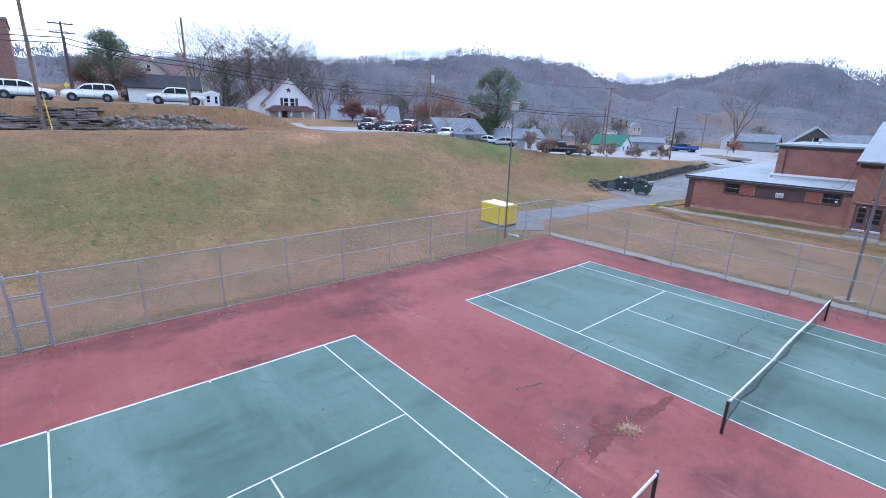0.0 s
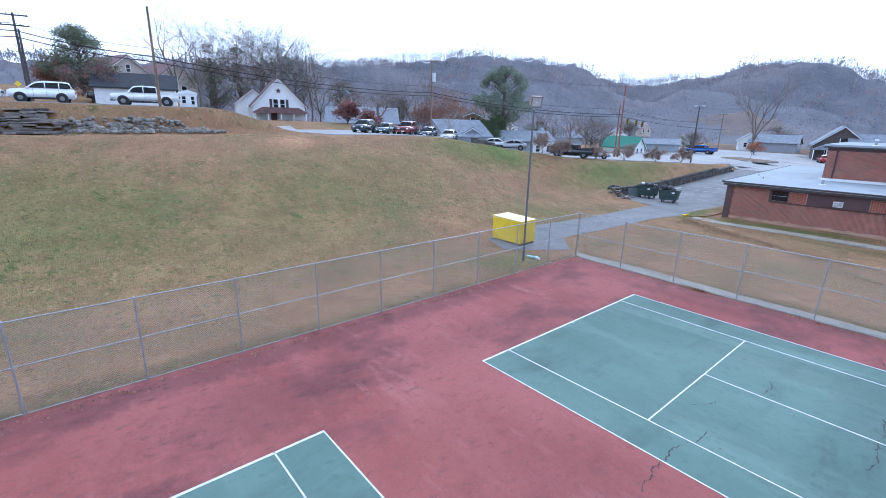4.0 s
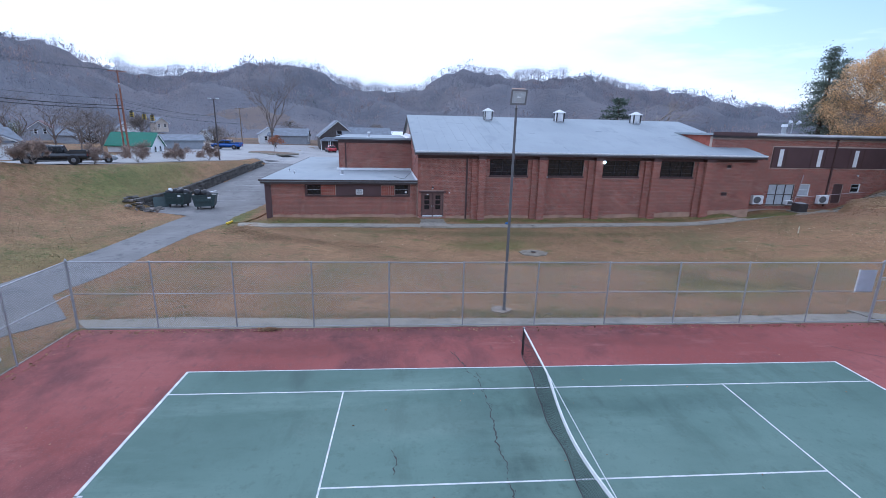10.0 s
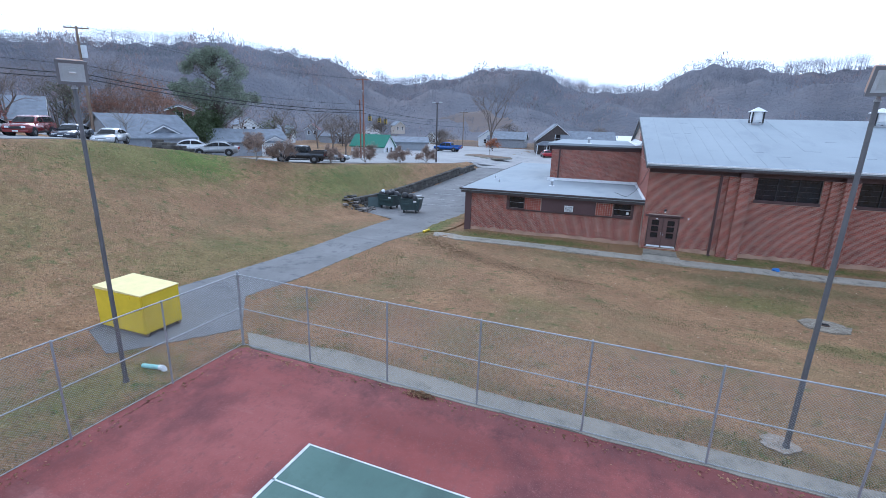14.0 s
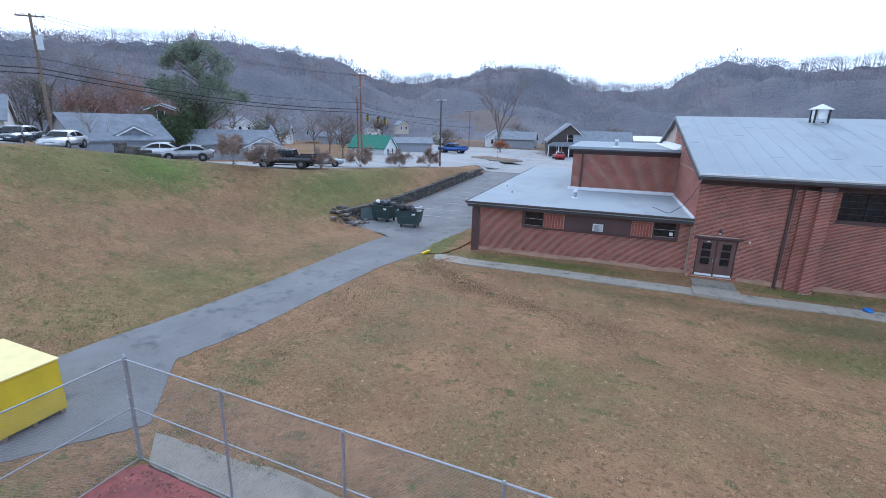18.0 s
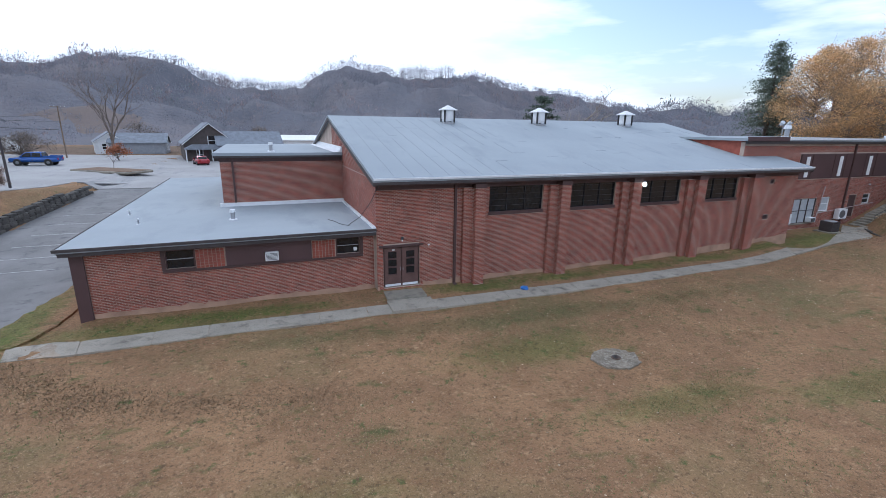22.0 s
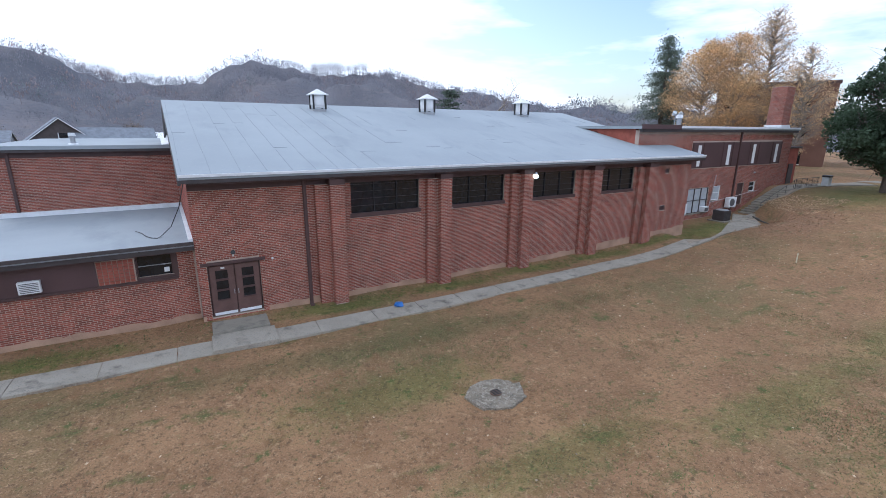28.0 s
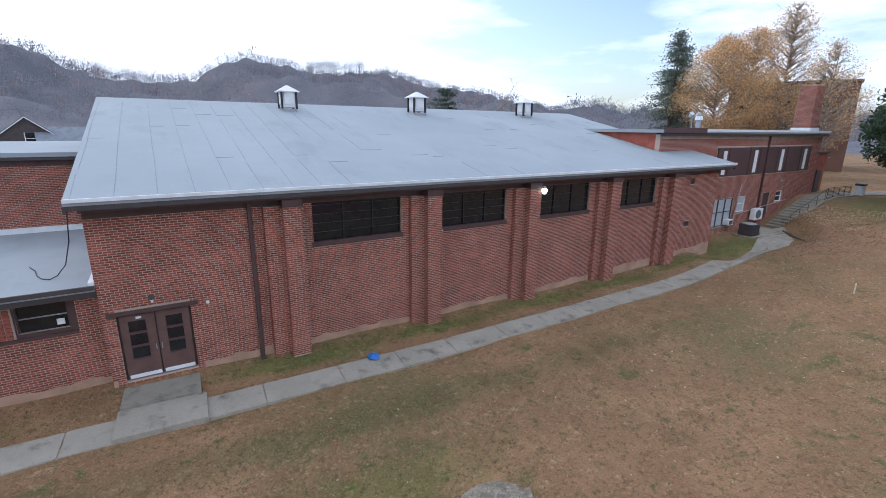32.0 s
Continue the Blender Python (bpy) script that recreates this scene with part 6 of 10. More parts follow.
def tree(name, label, at, height, trunk_r, leaf=None, leaves=0, size=0.12, seed=1, levels=3, fork=(1, 2), spread=0.7, bole=0.25, droop=0.0, cluster=0.55, bark=None, category="tree", keep=0.72, first=0.42, widen=1.0, group="", sides=5):
    """A tree with a tapered trunk, forking limbs and, where it has leaves, a ragged crown of them."""
    rs = random.Random(seed)
    segs, tips = [], []
    top = height * bole
    segs.append(((0, 0, -0.3), (0, 0, 0.25), trunk_r * 1.5, trunk_r * 1.05))
    segs.append(((0, 0, 0.25), (rs.gauss(0, 0.1), rs.gauss(0, 0.1), top), trunk_r * 1.05, trunk_r * 0.85))
    p = segs[-1][1]
    n_main = 4
    for k in range(n_main):
        ang = k / n_main * math.tau + rs.uniform(-0.4, 0.4)
        out = rs.uniform(0.35, 0.6) * widen
        grow(rs, p, np.array([math.cos(ang) * out, math.sin(ang) * out, 1.0]) / math.hypot(out, 1), height * first * rs.uniform(0.8, 1.0), trunk_r * 0.55, levels, fork, droop, tips, segs, spread, keep)
    grow(rs, p, (0, 0, 1.0), height * first * 1.05, trunk_r * 0.7, levels, fork, droop, tips, segs, spread, keep)
    zmax = max(t[2] for t in tips)
    k = height / zmax
    segs = [((a[0], a[1], a[2] * k), (b[0], b[1], b[2] * k), ra, rb) for a, b, ra, rb in segs]
    t = thing(name, label, category, Matrix.Translation(at), group)
    piece("trunk", tube_mesh("trunk", segs, sides), bark or M_BARK, t)
    if leaves:
        rng = np.random.default_rng(seed)
        tp = np.array(tips)
        tp[:, 2] *= k
        c = tp[rng.integers(0, len(tp), leaves)] + rng.normal(0, cluster, (leaves, 3)) * rng.uniform(0.3, 1.0, (leaves, 1))
        piece("crown", leaf_mesh("crown", c, size, seed), leaf, t)
    return t


def conifer(name, label, at, height, radius, leaf, count, size, seed, taper=1.0, bole=0.12, gaps=0.0, droop=0.25, group="", tiers=22, top_round=0.0):
    rs, rng = random.Random(seed), np.random.default_rng(seed)
    segs = [((0, 0, -0.3), (0, 0, height * 0.97), radius * 0.075 + 0.05, 0.03)]
    pts = []
    for i in range(tiers):
        f = bole + (1 - bole) * (i + rs.random() * 0.6) / tiers
        reach = radius * ((1 - f) ** taper * 1.05 + 0.04) if not top_round else radius * max(0.15, math.sin(math.pi * min(1, (f - bole) / (1 - bole) * 0.72 + 0.22)) ** top_round)
        for k in range(rs.randint(4, 7)):
            if rs.random() < gaps:
                continue
            ang = rs.uniform(0, math.tau)
            r = reach * rs.uniform(0.65, 1.08)
            tip = (math.cos(ang) * r, math.sin(ang) * r, height * f - r * droop * rs.uniform(0.5, 1.2))
            segs.append(((0, 0, height * f), tip, 0.035 + 0.012 * r, 0.012))
            m = max(3, int(count / (tiers * 5.5) * (0.35 + r / radius)))
            s = rng.uniform(0.18, 1.05, (m, 1))
            base = np.array([0, 0, height * f])
            pts.append(base + (np.array(tip) - base) * s + rng.normal(0, 1, (m, 3)) * (0.10 * radius) * (0.35 + 0.65 * s) * np.array([1, 1, 0.55]))
    t = thing(name, label, "tree", Matrix.Translation(at), group)
    piece("trunk", tube_mesh("trunk", segs), M_BARK, t)
    piece("crown", leaf_mesh("crown", np.concatenate(pts), size, seed, aspect=0.4), leaf, t)
    return t


def leafy(name, c, vary=0.35):
    return plain(name, c, 0.7, vary=vary, scale=0.8, fine=5.0, bump=0.0, island=0.35, thin=0.45)


L_MAG = leafy("magnolia_leaf", (0.065, 0.105, 0.06))
L_YEL = leafy("yellow_autumn_leaf", (0.74, 0.51, 0.27), 0.2)
L_ORG = leafy("orange_autumn_leaf", (0.56, 0.23, 0.115))
L_SPRUCE = leafy("spruce_needle", (0.155, 0.195, 0.155))
L_FIR = leafy("fir_needle", (0.10, 0.135, 0.105))
L_PINE = leafy("pine_needle", (0.13, 0.165, 0.11))
L_RUS = leafy("russet_leaf", (0.24, 0.12, 0.08))
L_RED = leafy("dull_red_leaf", (0.25, 0.12, 0.11))
L_BUSH = leafy("dry_bush_leaf", (0.19, 0.12, 0.105))
L_SEED = leafy("dry_seed_head", (0.30, 0.225, 0.185))
L_HEDGE = leafy("hedge_leaf", (0.03, 0.055, 0.022))
L_GREEN = leafy("evergreen_leaf", (0.095, 0.125, 0.06))
M_TWIG = plain("grey_brown_twig", (0.17, 0.135, 0.115), 0.95, vary=0.25, scale=2.0, bump=0)
M_PALEBARK = plain("pale_bark", (0.30, 0.27, 0.24), 0.95, vary=0.25, scale=2.0, bump=0)


def g3(x, y, dz=0.0):
    return (x, y, gz(x, y) + dz)


# south-east lawn
def full_crown(name, label, at, height, radius, low, leaf, count, size, seed, widest=0.3, group="", lumps=70, trunk_r=0.4, thin=0.0, power=0.75, category="tree", bark=None):
    """A tree whose crown of leaf clusters reaches far down: an ovoid of clumps on forking limbs."""
    rs, g = random.Random(seed), np.random.default_rng(seed)
    segs = [((0, 0, -0.3), (0, 0, low), trunk_r * 1.15, trunk_r), ((0, 0, low), (rs.gauss(0, 0.2), rs.gauss(0, 0.2), height * 0.93), trunk_r, 0.04)]
    centres, radii = [], []
    for k in range(lumps):
        f = rs.random() ** 0.85
        edge = math.sin(math.pi * min(1, f / widest * 0.5)) if f < widest else max(0.05, (1 - (f - widest) / (1 - widest)) ** power)
        a, r = rs.uniform(0, math.tau), radius * edge * (1 - 0.75 * rs.random() ** 2.2)
        c = (math.cos(a) * r, math.sin(a) * r, low + (height - low) * f)
        centres.append(c)
        radii.append(radius * rs.uniform(0.13, 0.25) * (0.6 + 0.4 * edge))
        root = (0, 0, max(low * 0.8, c[2] - r * rs.uniform(0.5, 0.9)))
        mid = tuple((p + q) / 2 + rs.gauss(0, 0.15) for p, q in zip(root, c))
        segs += [(root, mid, 0.04 + 0.004 * height, 0.035), (mid, c, 0.035, 0.012)]
        for _ in range(4):
            segs.append((mid, tuple(v + rs.gauss(0, radii[-1]) for v in c), 0.02, 0.006))
    centres, radii = np.array(centres), np.array(radii)
    w = radii**2 / (radii**2).sum()
    pick = g.choice(lumps, count, p=w)
    d = g.normal(size=(count, 3))
    d /= np.linalg.norm(d, axis=1, keepdims=True)
    pts = centres[pick] + d * radii[pick][:, None] * (g.random((count, 1)) ** 0.4) * np.array([1, 1, 0.8]) * (1 + thin)
    t = thing(name, label, category, Matrix.Translation(at), group)
    piece("trunk", tube_mesh("trunk", segs), bark or M_BARK, t)
    piece("crown", leaf_mesh("crown", pts, size, seed), leaf, t)
    return t


full_crown("magnolia_tree", "broad dark green magnolia tree on the lawn", g3(50.6, 24.3), 12.9, 5.0, 1.6, L_MAG, 30000, 0.17, 11, widest=0.3, lumps=230, trunk_r=0.34, power=0.55)
full_crown("maple_tree", "small orange-red maple tree before the dormitory", g3(55.5, 8.9), 8.0, 2.6, 1.3, L_ORG, 13000, 0.075, 12, widest=0.4, lumps=80, trunk_r=0.09, thin=0.45, power=0.7)
GOLD = "golden trees behind the wing"
full_crown("autumn_tree", "broad golden-leaved tree behind the wing", g3(60.2, 49.0), 16.6, 4.6, 1.6, L_YEL, 30000, 0.10, 13, widest=0.5, lumps=150, thin=0.7, trunk_r=0.2, bark=M_PALEBARK, group=GOLD, power=0.4)
full_crown("autumn_tree", "golden-leaved tree behind the wing", g3(62.8, 46.6), 17.4, 4.4, 1.6, L_YEL, 26000, 0.10, 15, widest=0.5, lumps=150, thin=0.7, trunk_r=0.2, bark=M_PALEBARK, group=GOLD, power=0.4)
full_crown("autumn_tree", "tallest golden tree with a thinning twiggy top behind the wing", g3(66.7, 44.6), 20.9, 4.2, 1.6, L_YEL, 15000, 0.085, 14, widest=0.45, lumps=210, thin=0.8, trunk_r=0.22, bark=M_PALEBARK, group=GOLD, power=0.5)
full_crown("autumn_tree", "golden-leaved tree behind the wing chimney", g3(64.8, 38.8), 15.4, 3.6, 1.6, L_YEL, 9000, 0.085, 19, widest=0.5, lumps=150, thin=0.8, trunk_r=0.18, bark=M_PALEBARK, group=GOLD, power=0.5)
conifer("spruce_tree", "tall dark spruce tree behind the wing", g3(58.8, 54.4), 18.4, 6.2, L_SPRUCE, 26000, 0.15, 16, taper=0.9, tiers=26, gaps=0.12)
conifer("spruce_tree", "dark spruce tree behind the wing", g3(62.5, 56.0), 17.0, 5.4, L_SPRUCE, 18000, 0.15, 17, taper=0.9, tiers=22)
conifer("pine_tree", "tall open pine tree beside the dormitory", g3(73.0, 19.0), 17.4, 5.2, L_FIR, 5000, 0.18, 18, taper=0.8, bole=0.3, gaps=0.3, droop=-0.05)
for i, (x, y, h, seed) in enumerate(((79.5, 11.3, 21.0, 21), (76, 17, 14, 22), (84, 24, 16, 23), (88, 33, 15, 24), (92, 12, 15, 25), (70, 27, 12, 26), (95, 40, 14, 27))):
    tree("bare_tree", "leafless grey-brown tree near the dormitory", g3(x, y), h, 0.24, L_RUS if i % 3 == 1 else L_BUSH, 9000 if i % 3 == 1 else 8000, 0.07 if i % 3 == 1 else 0.045, seed, levels=4, fork=(1, 2), bole=0.22, spread=0.62, bark=M_TWIG, group="bare trees by the dormitory", cluster=0.4)
tree("low_autumn_tree", "low spreading tree with amber leaves", g3(70, 23.5), 3.7, 0.16, leafy("amber_leaf", (0.50, 0.30, 0.06)), 5200, 0.12, 30, levels=2, bole=0.4, cluster=0.4, widen=4.5, spread=0.9)

# north and west
full_crown("white_pine", "tall broad green pine with layered boughs beside the street", g3(-61.0, 43.0), 14.4, 5.7, 4.4, leafy("white_pine_needle", (0.215, 0.25, 0.185)), 24000, 0.12, 31, widest=0.4, lumps=74, trunk_r=0.34, thin=0.1, power=0.5)
tree("evergreen_shrub", "rounded evergreen tree under the tall pine", g3(-60.0, 38.6), 6.2, 0.2, L_GREEN, 9000, 0.14, 32, levels=3, bole=0.12, cluster=0.6, widen=1.9)
tree("large_bare_tree", "large leafless tree beyond the parking lot", g3(-38.3, 105), 19.5, 0.3, None, 0, 0, 33, levels=5, fork=(1, 2), bole=0.16, spread=0.27, widen=0.16, bark=M_TWIG)
tree("orange_shrub", "small bright orange tree beyond the lot", g3(-34, 92), 2.6, 0.08, leafy("bright_orange_leaf", (0.36, 0.15, 0.08)), 1400, 0.12, 34, levels=2, bole=0.1, cluster=0.35)
for i, (x, y, h, lv) in enumerate(((-84, -2, 16, 0), (-88, 6, 18, 0), (-90, 12, 17, 1), (-85, 17, 15, 0), (-94, 2, 17, 0), (-80, -6, 15, 0), (-98, 16, 18, 1), (-92, 22, 16, 0),
                                    (-82, 36.4, 16.5, 0), (-82, 38.6, 17.2, 0), (-82, 41.2, 17, 0), (-83, 34, 12, 0), (-80, 44.5, 13, 3), (-80, 48.5, 11, 3), (-78, 39.5, 9, 2), (-70, 52, 11, 0), (-62, 58, 10, 0), (-58, 66, 9, 0), (-66, 72, 10, 0), (-75, 60, 12, 0), (-51, 60, 8, 0), (-88, 60, 14, 0), (-70, 22, 8, 0), (-92, 10, 20, 4), (-93, 14, 21, 4), (-91, 18, 19, 4), (-90, 6, 17, 4))):
    tree("bare_tree", "leafless winter tree behind the hilltop houses", g3(x, y), h, 0.17, (None, L_FIR, L_RUS, leafy("burnt_orange_leaf", (0.27, 0.145, 0.095)), L_BUSH)[lv], (0, 5200, 5200, 5500, 6000)[lv], 0.10 if lv < 4 else 0.05, 40 + i, levels=4, fork=(1, 2), bole=0.2, spread=0.55, bark=M_TWIG, cluster=0.5, group="bare trees behind the houses", sides=4)
full_crown("cedar_tree", "bushy green cedar beside the upper street", g3(-77.5, -16.9), 7.8, 3.7, 0.5, leafy("cedar_leaf", (0.165, 0.195, 0.125)), 15000, 0.10, 70, widest=0.4, lumps=120, trunk_r=0.2, thin=0.35, power=0.5)
tree("russet_tree", "low russet-brown tree beside the upper street", g3(-80.5, -19.3), 4.0, 0.2, L_RUS, 4200, 0.11, 71, levels=2, bole=0.12, cluster=0.6, widen=1.7)
tree("purple_shrub", "dull purple-brown leafless shrub by the garage", g3(-67, -17.0), 4.2, 0.1, L_BUSH, 1500, 0.12, 72, levels=3, bole=0.08, cluster=0.35, widen=1.8)
tree("red_shrub", "dull red shrub beside the white house", g3(-69, 15.5), 3.4, 0.1, L_RED, 3600, 0.15, 73, levels=3, bole=0.08, cluster=0.45, widen=2.0)
tree("red_shrub", "dull red shrub beside the white house", g3(-66.5, 18), 3.0, 0.1, L_RED, 2600, 0.15, 74, levels=3, bole=0.08, cluster=0.45, widen=2.0)
tree("pale_shrub", "pale twiggy tree behind the parked cars", g3(-56.5, 26.5), 5.5, 0.09, None, 0, 0, 75, levels=4, bole=0.12, bark=M_PALEBARK, spread=0.45)

# bushes along the street edge
for i, (x, y, s) in enumerate(((-39.6, 27.5, 1.2), (-38.4, 30.1, 1.0), (-37.4, 36.7, 0.95), (-36.0, 42.2, 1.1), (-34.0, 47.8, 1.0), (-32.2, 52.2, 1.1))):
    tree("crape_bush", "dry brown seed-headed bush on the bank", g3(x, y), 2.2 * s, 0.045, L_SEED, 6500, 0.06, 80 + i, levels=3, fork=(1, 2), bole=0.05, spread=0.45, widen=2.2 * s, bark=M_PALEBARK, cluster=0.2, category="bush", group="bushes along the street")


# ---- stonework ----
def stone_mesh(seed, flat=0.6, mat=None):
    bm = bmesh.new()
    bmesh.ops.create_icosphere(bm, subdivisions=1, radius=0.5)
    for v in bm.verts:
        v.co *= 1 + 0.5 * noise.noise(v.co * 2.3 + Vector((seed * 3.1, 0, 0)))
        v.co.z *= flat
        v.co.x *= 1.35
    me = bpy.data.meshes.new("stone")
    bm.to_mesh(me)
    bm.free()
    me.materials.append(mat or M_STONE)
    return me


STONES, RUBBLE = [stone_mesh(i) for i in range(7)], [stone_mesh(i + 9, 0.75, M_RUBBLE) for i in range(7)]


def block_mesh(mat):
    me = bpy.data.meshes.new("block")
    bm = bx(-0.5, -0.5, -0.5, 0.5, 0.5, 0.5, bevel=0.09)
    r5 = random.Random(9)
    for v in bm.verts:
        v.co += Vector((r5.uniform(-0.05, 0.05), r5.uniform(-0.04, 0.04), r5.uniform(-0.09, 0.09)))
    bm.to_mesh(bm_me := me)
    bm.free()
    me.materials.append(mat)
    return me


BLOCK, LEDGE = block_mesh(M_STONE), block_mesh(M_LEDGE)
rs = random.Random(77)
rockface = thing("rock_face", "rough dry-laid grey stone face below the upper street", "stone wall", Matrix.Translation((-51.6, -20, 0)))
n = 0
for row in range(12):
    y = -37.0 - rs.random()
    while y < -20.4 and n < 330:
        w = rs.uniform(0.35, 1.2)
        zt = 6.72 + row * 0.165 + 0.05 * math.sin(y * 1.3 + row)
        worn = row > 6 and math.sin(y * 0.9 + 1.0) + rs.uniform(-0.4, 0.4) > 0.3
        if not worn and rs.random() > 0.16:
            m = Matrix.Translation((0.72 - row * 0.115 + rs.uniform(-0.14, 0.1), y + 20 + w / 2, zt + rs.uniform(-0.02, 0.02))) @ Matrix.Rotation(rs.uniform(-0.05, 0.05), 4, "X") @ Matrix.Rotation(rs.uniform(-0.12, 0.12), 4, "Z") @ Matrix.Diagonal((0.7, w * 0.98, rs.uniform(0.10, 0.19), 1))
            piece("stone", LEDGE, M_LEDGE, rockface, m)
            n += 1
        y += w
rubble = thing("rubble_bank", "tumbled pale fieldstones along the foot of the bank", "stones", Matrix.Translation((-52, -10, 0)))
for i in range(290):
    y = rs.uniform(-20.3, -8.0)
    k = rs.random() ** 1.4 * min(1.0, (-7.0 - y) / 6.0)
    x = -51.2 - k * 0.7
    sc = rs.uniform(0.26, 0.6)
    m = Matrix.Translation((x + 52, y + 10, gz(x, y) + 0.1 + sc * 0.14)) @ Matrix.Rotation(rs.uniform(0, 6), 4, "Z") @ Matrix.Rotation(rs.uniform(-0.4, 0.4), 4, "X") @ Matrix.Scale(sc, 4)
    piece("stone", RUBBLE[i % 7], M_RUBBLE, rubble, m)

# retaining wall of the lower lot, with a collapsed end
ret = thing("retaining_wall", "low weathered stone block retaining wall beside the service lot", "retaining wall", Matrix.Translation((-29.5, 33, 0)))
a, b = np.array((-30.0, 31.0)), np.array((-26.9, 57.5))
d = (b - a) / np.linalg.norm(b - a)
L = float(np.linalg.norm(b - a))
ang = math.atan2(d[1], d[0])
for row in range(4):
    s = -rs.random()
    while s < L:
        w = rs.uniform(0.5, 1.0)
        p = a + d * (s + w / 2)
        zt = gz(p[0] + 0.9, p[1]) + 0.1 + row * 0.27
        topz = gz(p[0] - 0.7, p[1]) + 0.15
        if zt < topz + 0.2:
            m = Matrix.Translation((p[0] + 29.5 - row * 0.03, p[1] - 33, zt)) @ Matrix.Rotation(ang, 4, "Z") @ Matrix.Diagonal((w * 0.97, 0.5, 0.27, 1))
            piece("block", BLOCK, M_STONE, ret, m)
        s += w
fall = thing("collapsed_wall", "collapsed stone slabs at the end of the retaining wall", "stones", Matrix.Translation((-29.5, 29, 0)))
for i in range(60):
    x, y = -29.1 + rs.gauss(0, 0.7), 29.9 + rs.gauss(0, 0.8)
    sc = rs.uniform(0.2, 0.6)
    m = Matrix.Translation((x + 29.5, y - 29, gz(x, y) + 0.03 + rs.random() * 0.16)) @ Matrix.Rotation(rs.uniform(0, 6), 4, "Z") @ Matrix.Rotation(rs.uniform(-0.35, 0.35), 4, "X") @ Matrix.Diagonal((sc * 1.2, sc * 0.75, 0.17, 1))
    piece("slab", (LEDGE, BLOCK, STONES[i % 7])[i % 3], M_LEDGE, fall, m)
WALL_A, WALL_B = np.array((-48.7, 23.6)), np.array((-43.8, 23.6))
stonewall = thing("stone_pier_wall", "short dark stone wall at the end of the car row", "stone wall", Matrix.Translation((WALL_A[0], WALL_A[1], 0)))
wd = WALL_B - WALL_A
wl_ = float(np.linalg.norm(wd))
for row in range(8):
    u = -0.4 * rs.random()
    while u < wl_:
        w = rs.uniform(0.45, 0.9)
        p = WALL_A + wd * min(1.0, (u + w / 2) / wl_)
        zt = gz(p[0], p[1]) - 0.3 + row * 0.24
        if zt < 6.4 - 0.75 * (u / wl_) - 0.12:
            piece("stone", BLOCK, M_STONE, stonewall, Matrix.Translation((p[0] - WALL_A[0], p[1] - WALL_A[1] + rs.uniform(-0.04, 0.04), zt)) @ Matrix.Rotation(math.atan2(wd[1], wd[0]), 4, "Z") @ Matrix.Diagonal((w * 0.98, 0.5, 0.24, 1)))
        u += w


# ---- dumpsters ----
def dumpster(at, turn):
    q = thing("dumpster", "dark green steel dumpster heaped with black rubbish bags", "dumpster", Matrix.Translation(at) @ Matrix.Rotation(radians(turn), 4, "Z"), "dumpsters in the service lot")
    body = part("body", ep([(-0.85, 0.28), (0.85, 0.28), (1.05, 1.35), (-1.05, 1.35)], -0.65, 0.65), M_GREENSTEEL, q)
    for s in (-1, 1):
        part("rim", bx(-1.1, s * 0.66 - 0.03, 1.3, 1.1, s * 0.66 + 0.03, 1.4), M_GREENSTEEL, body)
        part("fork_pocket", bx(-0.7, s * 0.70 - 0.05, 0.75, 0.7, s * 0.70 + 0.05, 0.93, bevel=0.01), M_GREENSTEEL, body)
        for sx in (-0.6, 0.6):
            part("leg", bx(sx - 0.07, s * 0.5 - 0.07, 0.0, sx + 0.07, s * 0.5 + 0.07, 0.28), M_BLACK, q)
    part("plate", bx(0.35, -0.665, 1.05, 0.65, -0.652, 1.2), M_WHITE, body)
    r = random.Random(int(at[0] * 10))
    for i in range(9):
        bm = bmesh.new()
        bmesh.ops.create_icosphere(bm, subdivisions=2, radius=r.uniform(0.26, 0.38))
        for v in bm.verts:
            v.co *= 1 + 0.3 * noise.noise(v.co * 5 + Vector((i, at[0], 0)))
        bag = part("bag", bm, M_BLACK, q, smooth=True)
        bag.location = (r.uniform(-0.75, 0.75), r.uniform(-0.4, 0.4), 1.4 + r.uniform(-0.1, 0.2))
    if turn > 0:
        bm = bmesh.new()
        box(bm, 0.2, -0.2, 1.45, 1.4, -0.05, 1.5, m=Matrix.Rotation(-0.2, 4, "Y"))
        part("board", bm, M_FLASH, q)
    else:
        bm = bmesh.new()
        bmesh.ops.create_icosphere(bm, subdivisions=2, radius=0.22, matrix=Matrix.Translation((-0.6, -0.2, 1.62)))
        part("white_bag", bm, M_WHITE, q, smooth=True)
    return q


dumpster(g3(-27.2, 32.3, 0.03), -8)
dumpster(g3(-24.2, 31.25, 0.03), 12)
panel = part("leaning_steel_plate", bx(-0.7, -0.03, 0, 0.7, 0.03, 1.1), M_GREENSTEEL)
panel.matrix_basis = Matrix.Translation(g3(-28.6, 31.8, 0.02)) @ Matrix.Rotation(0.5, 4, "Z") @ Matrix.Rotation(-0.6, 4, "X")
tagged(panel, "dark steel plate leaning beside the dumpsters", "panel")


# ---- cars ----
CAR_PAINT = {}


def paint(c):
    if c not in CAR_PAINT:
        m = plain("car_paint", c, 0.25, 0.15, vary=0.04, bump=0)
        m.node_tree.nodes["Principled BSDF"].inputs["Coat Weight"].default_value = 0.6
        CAR_PAINT[c] = m
    return CAR_PAINT[c]


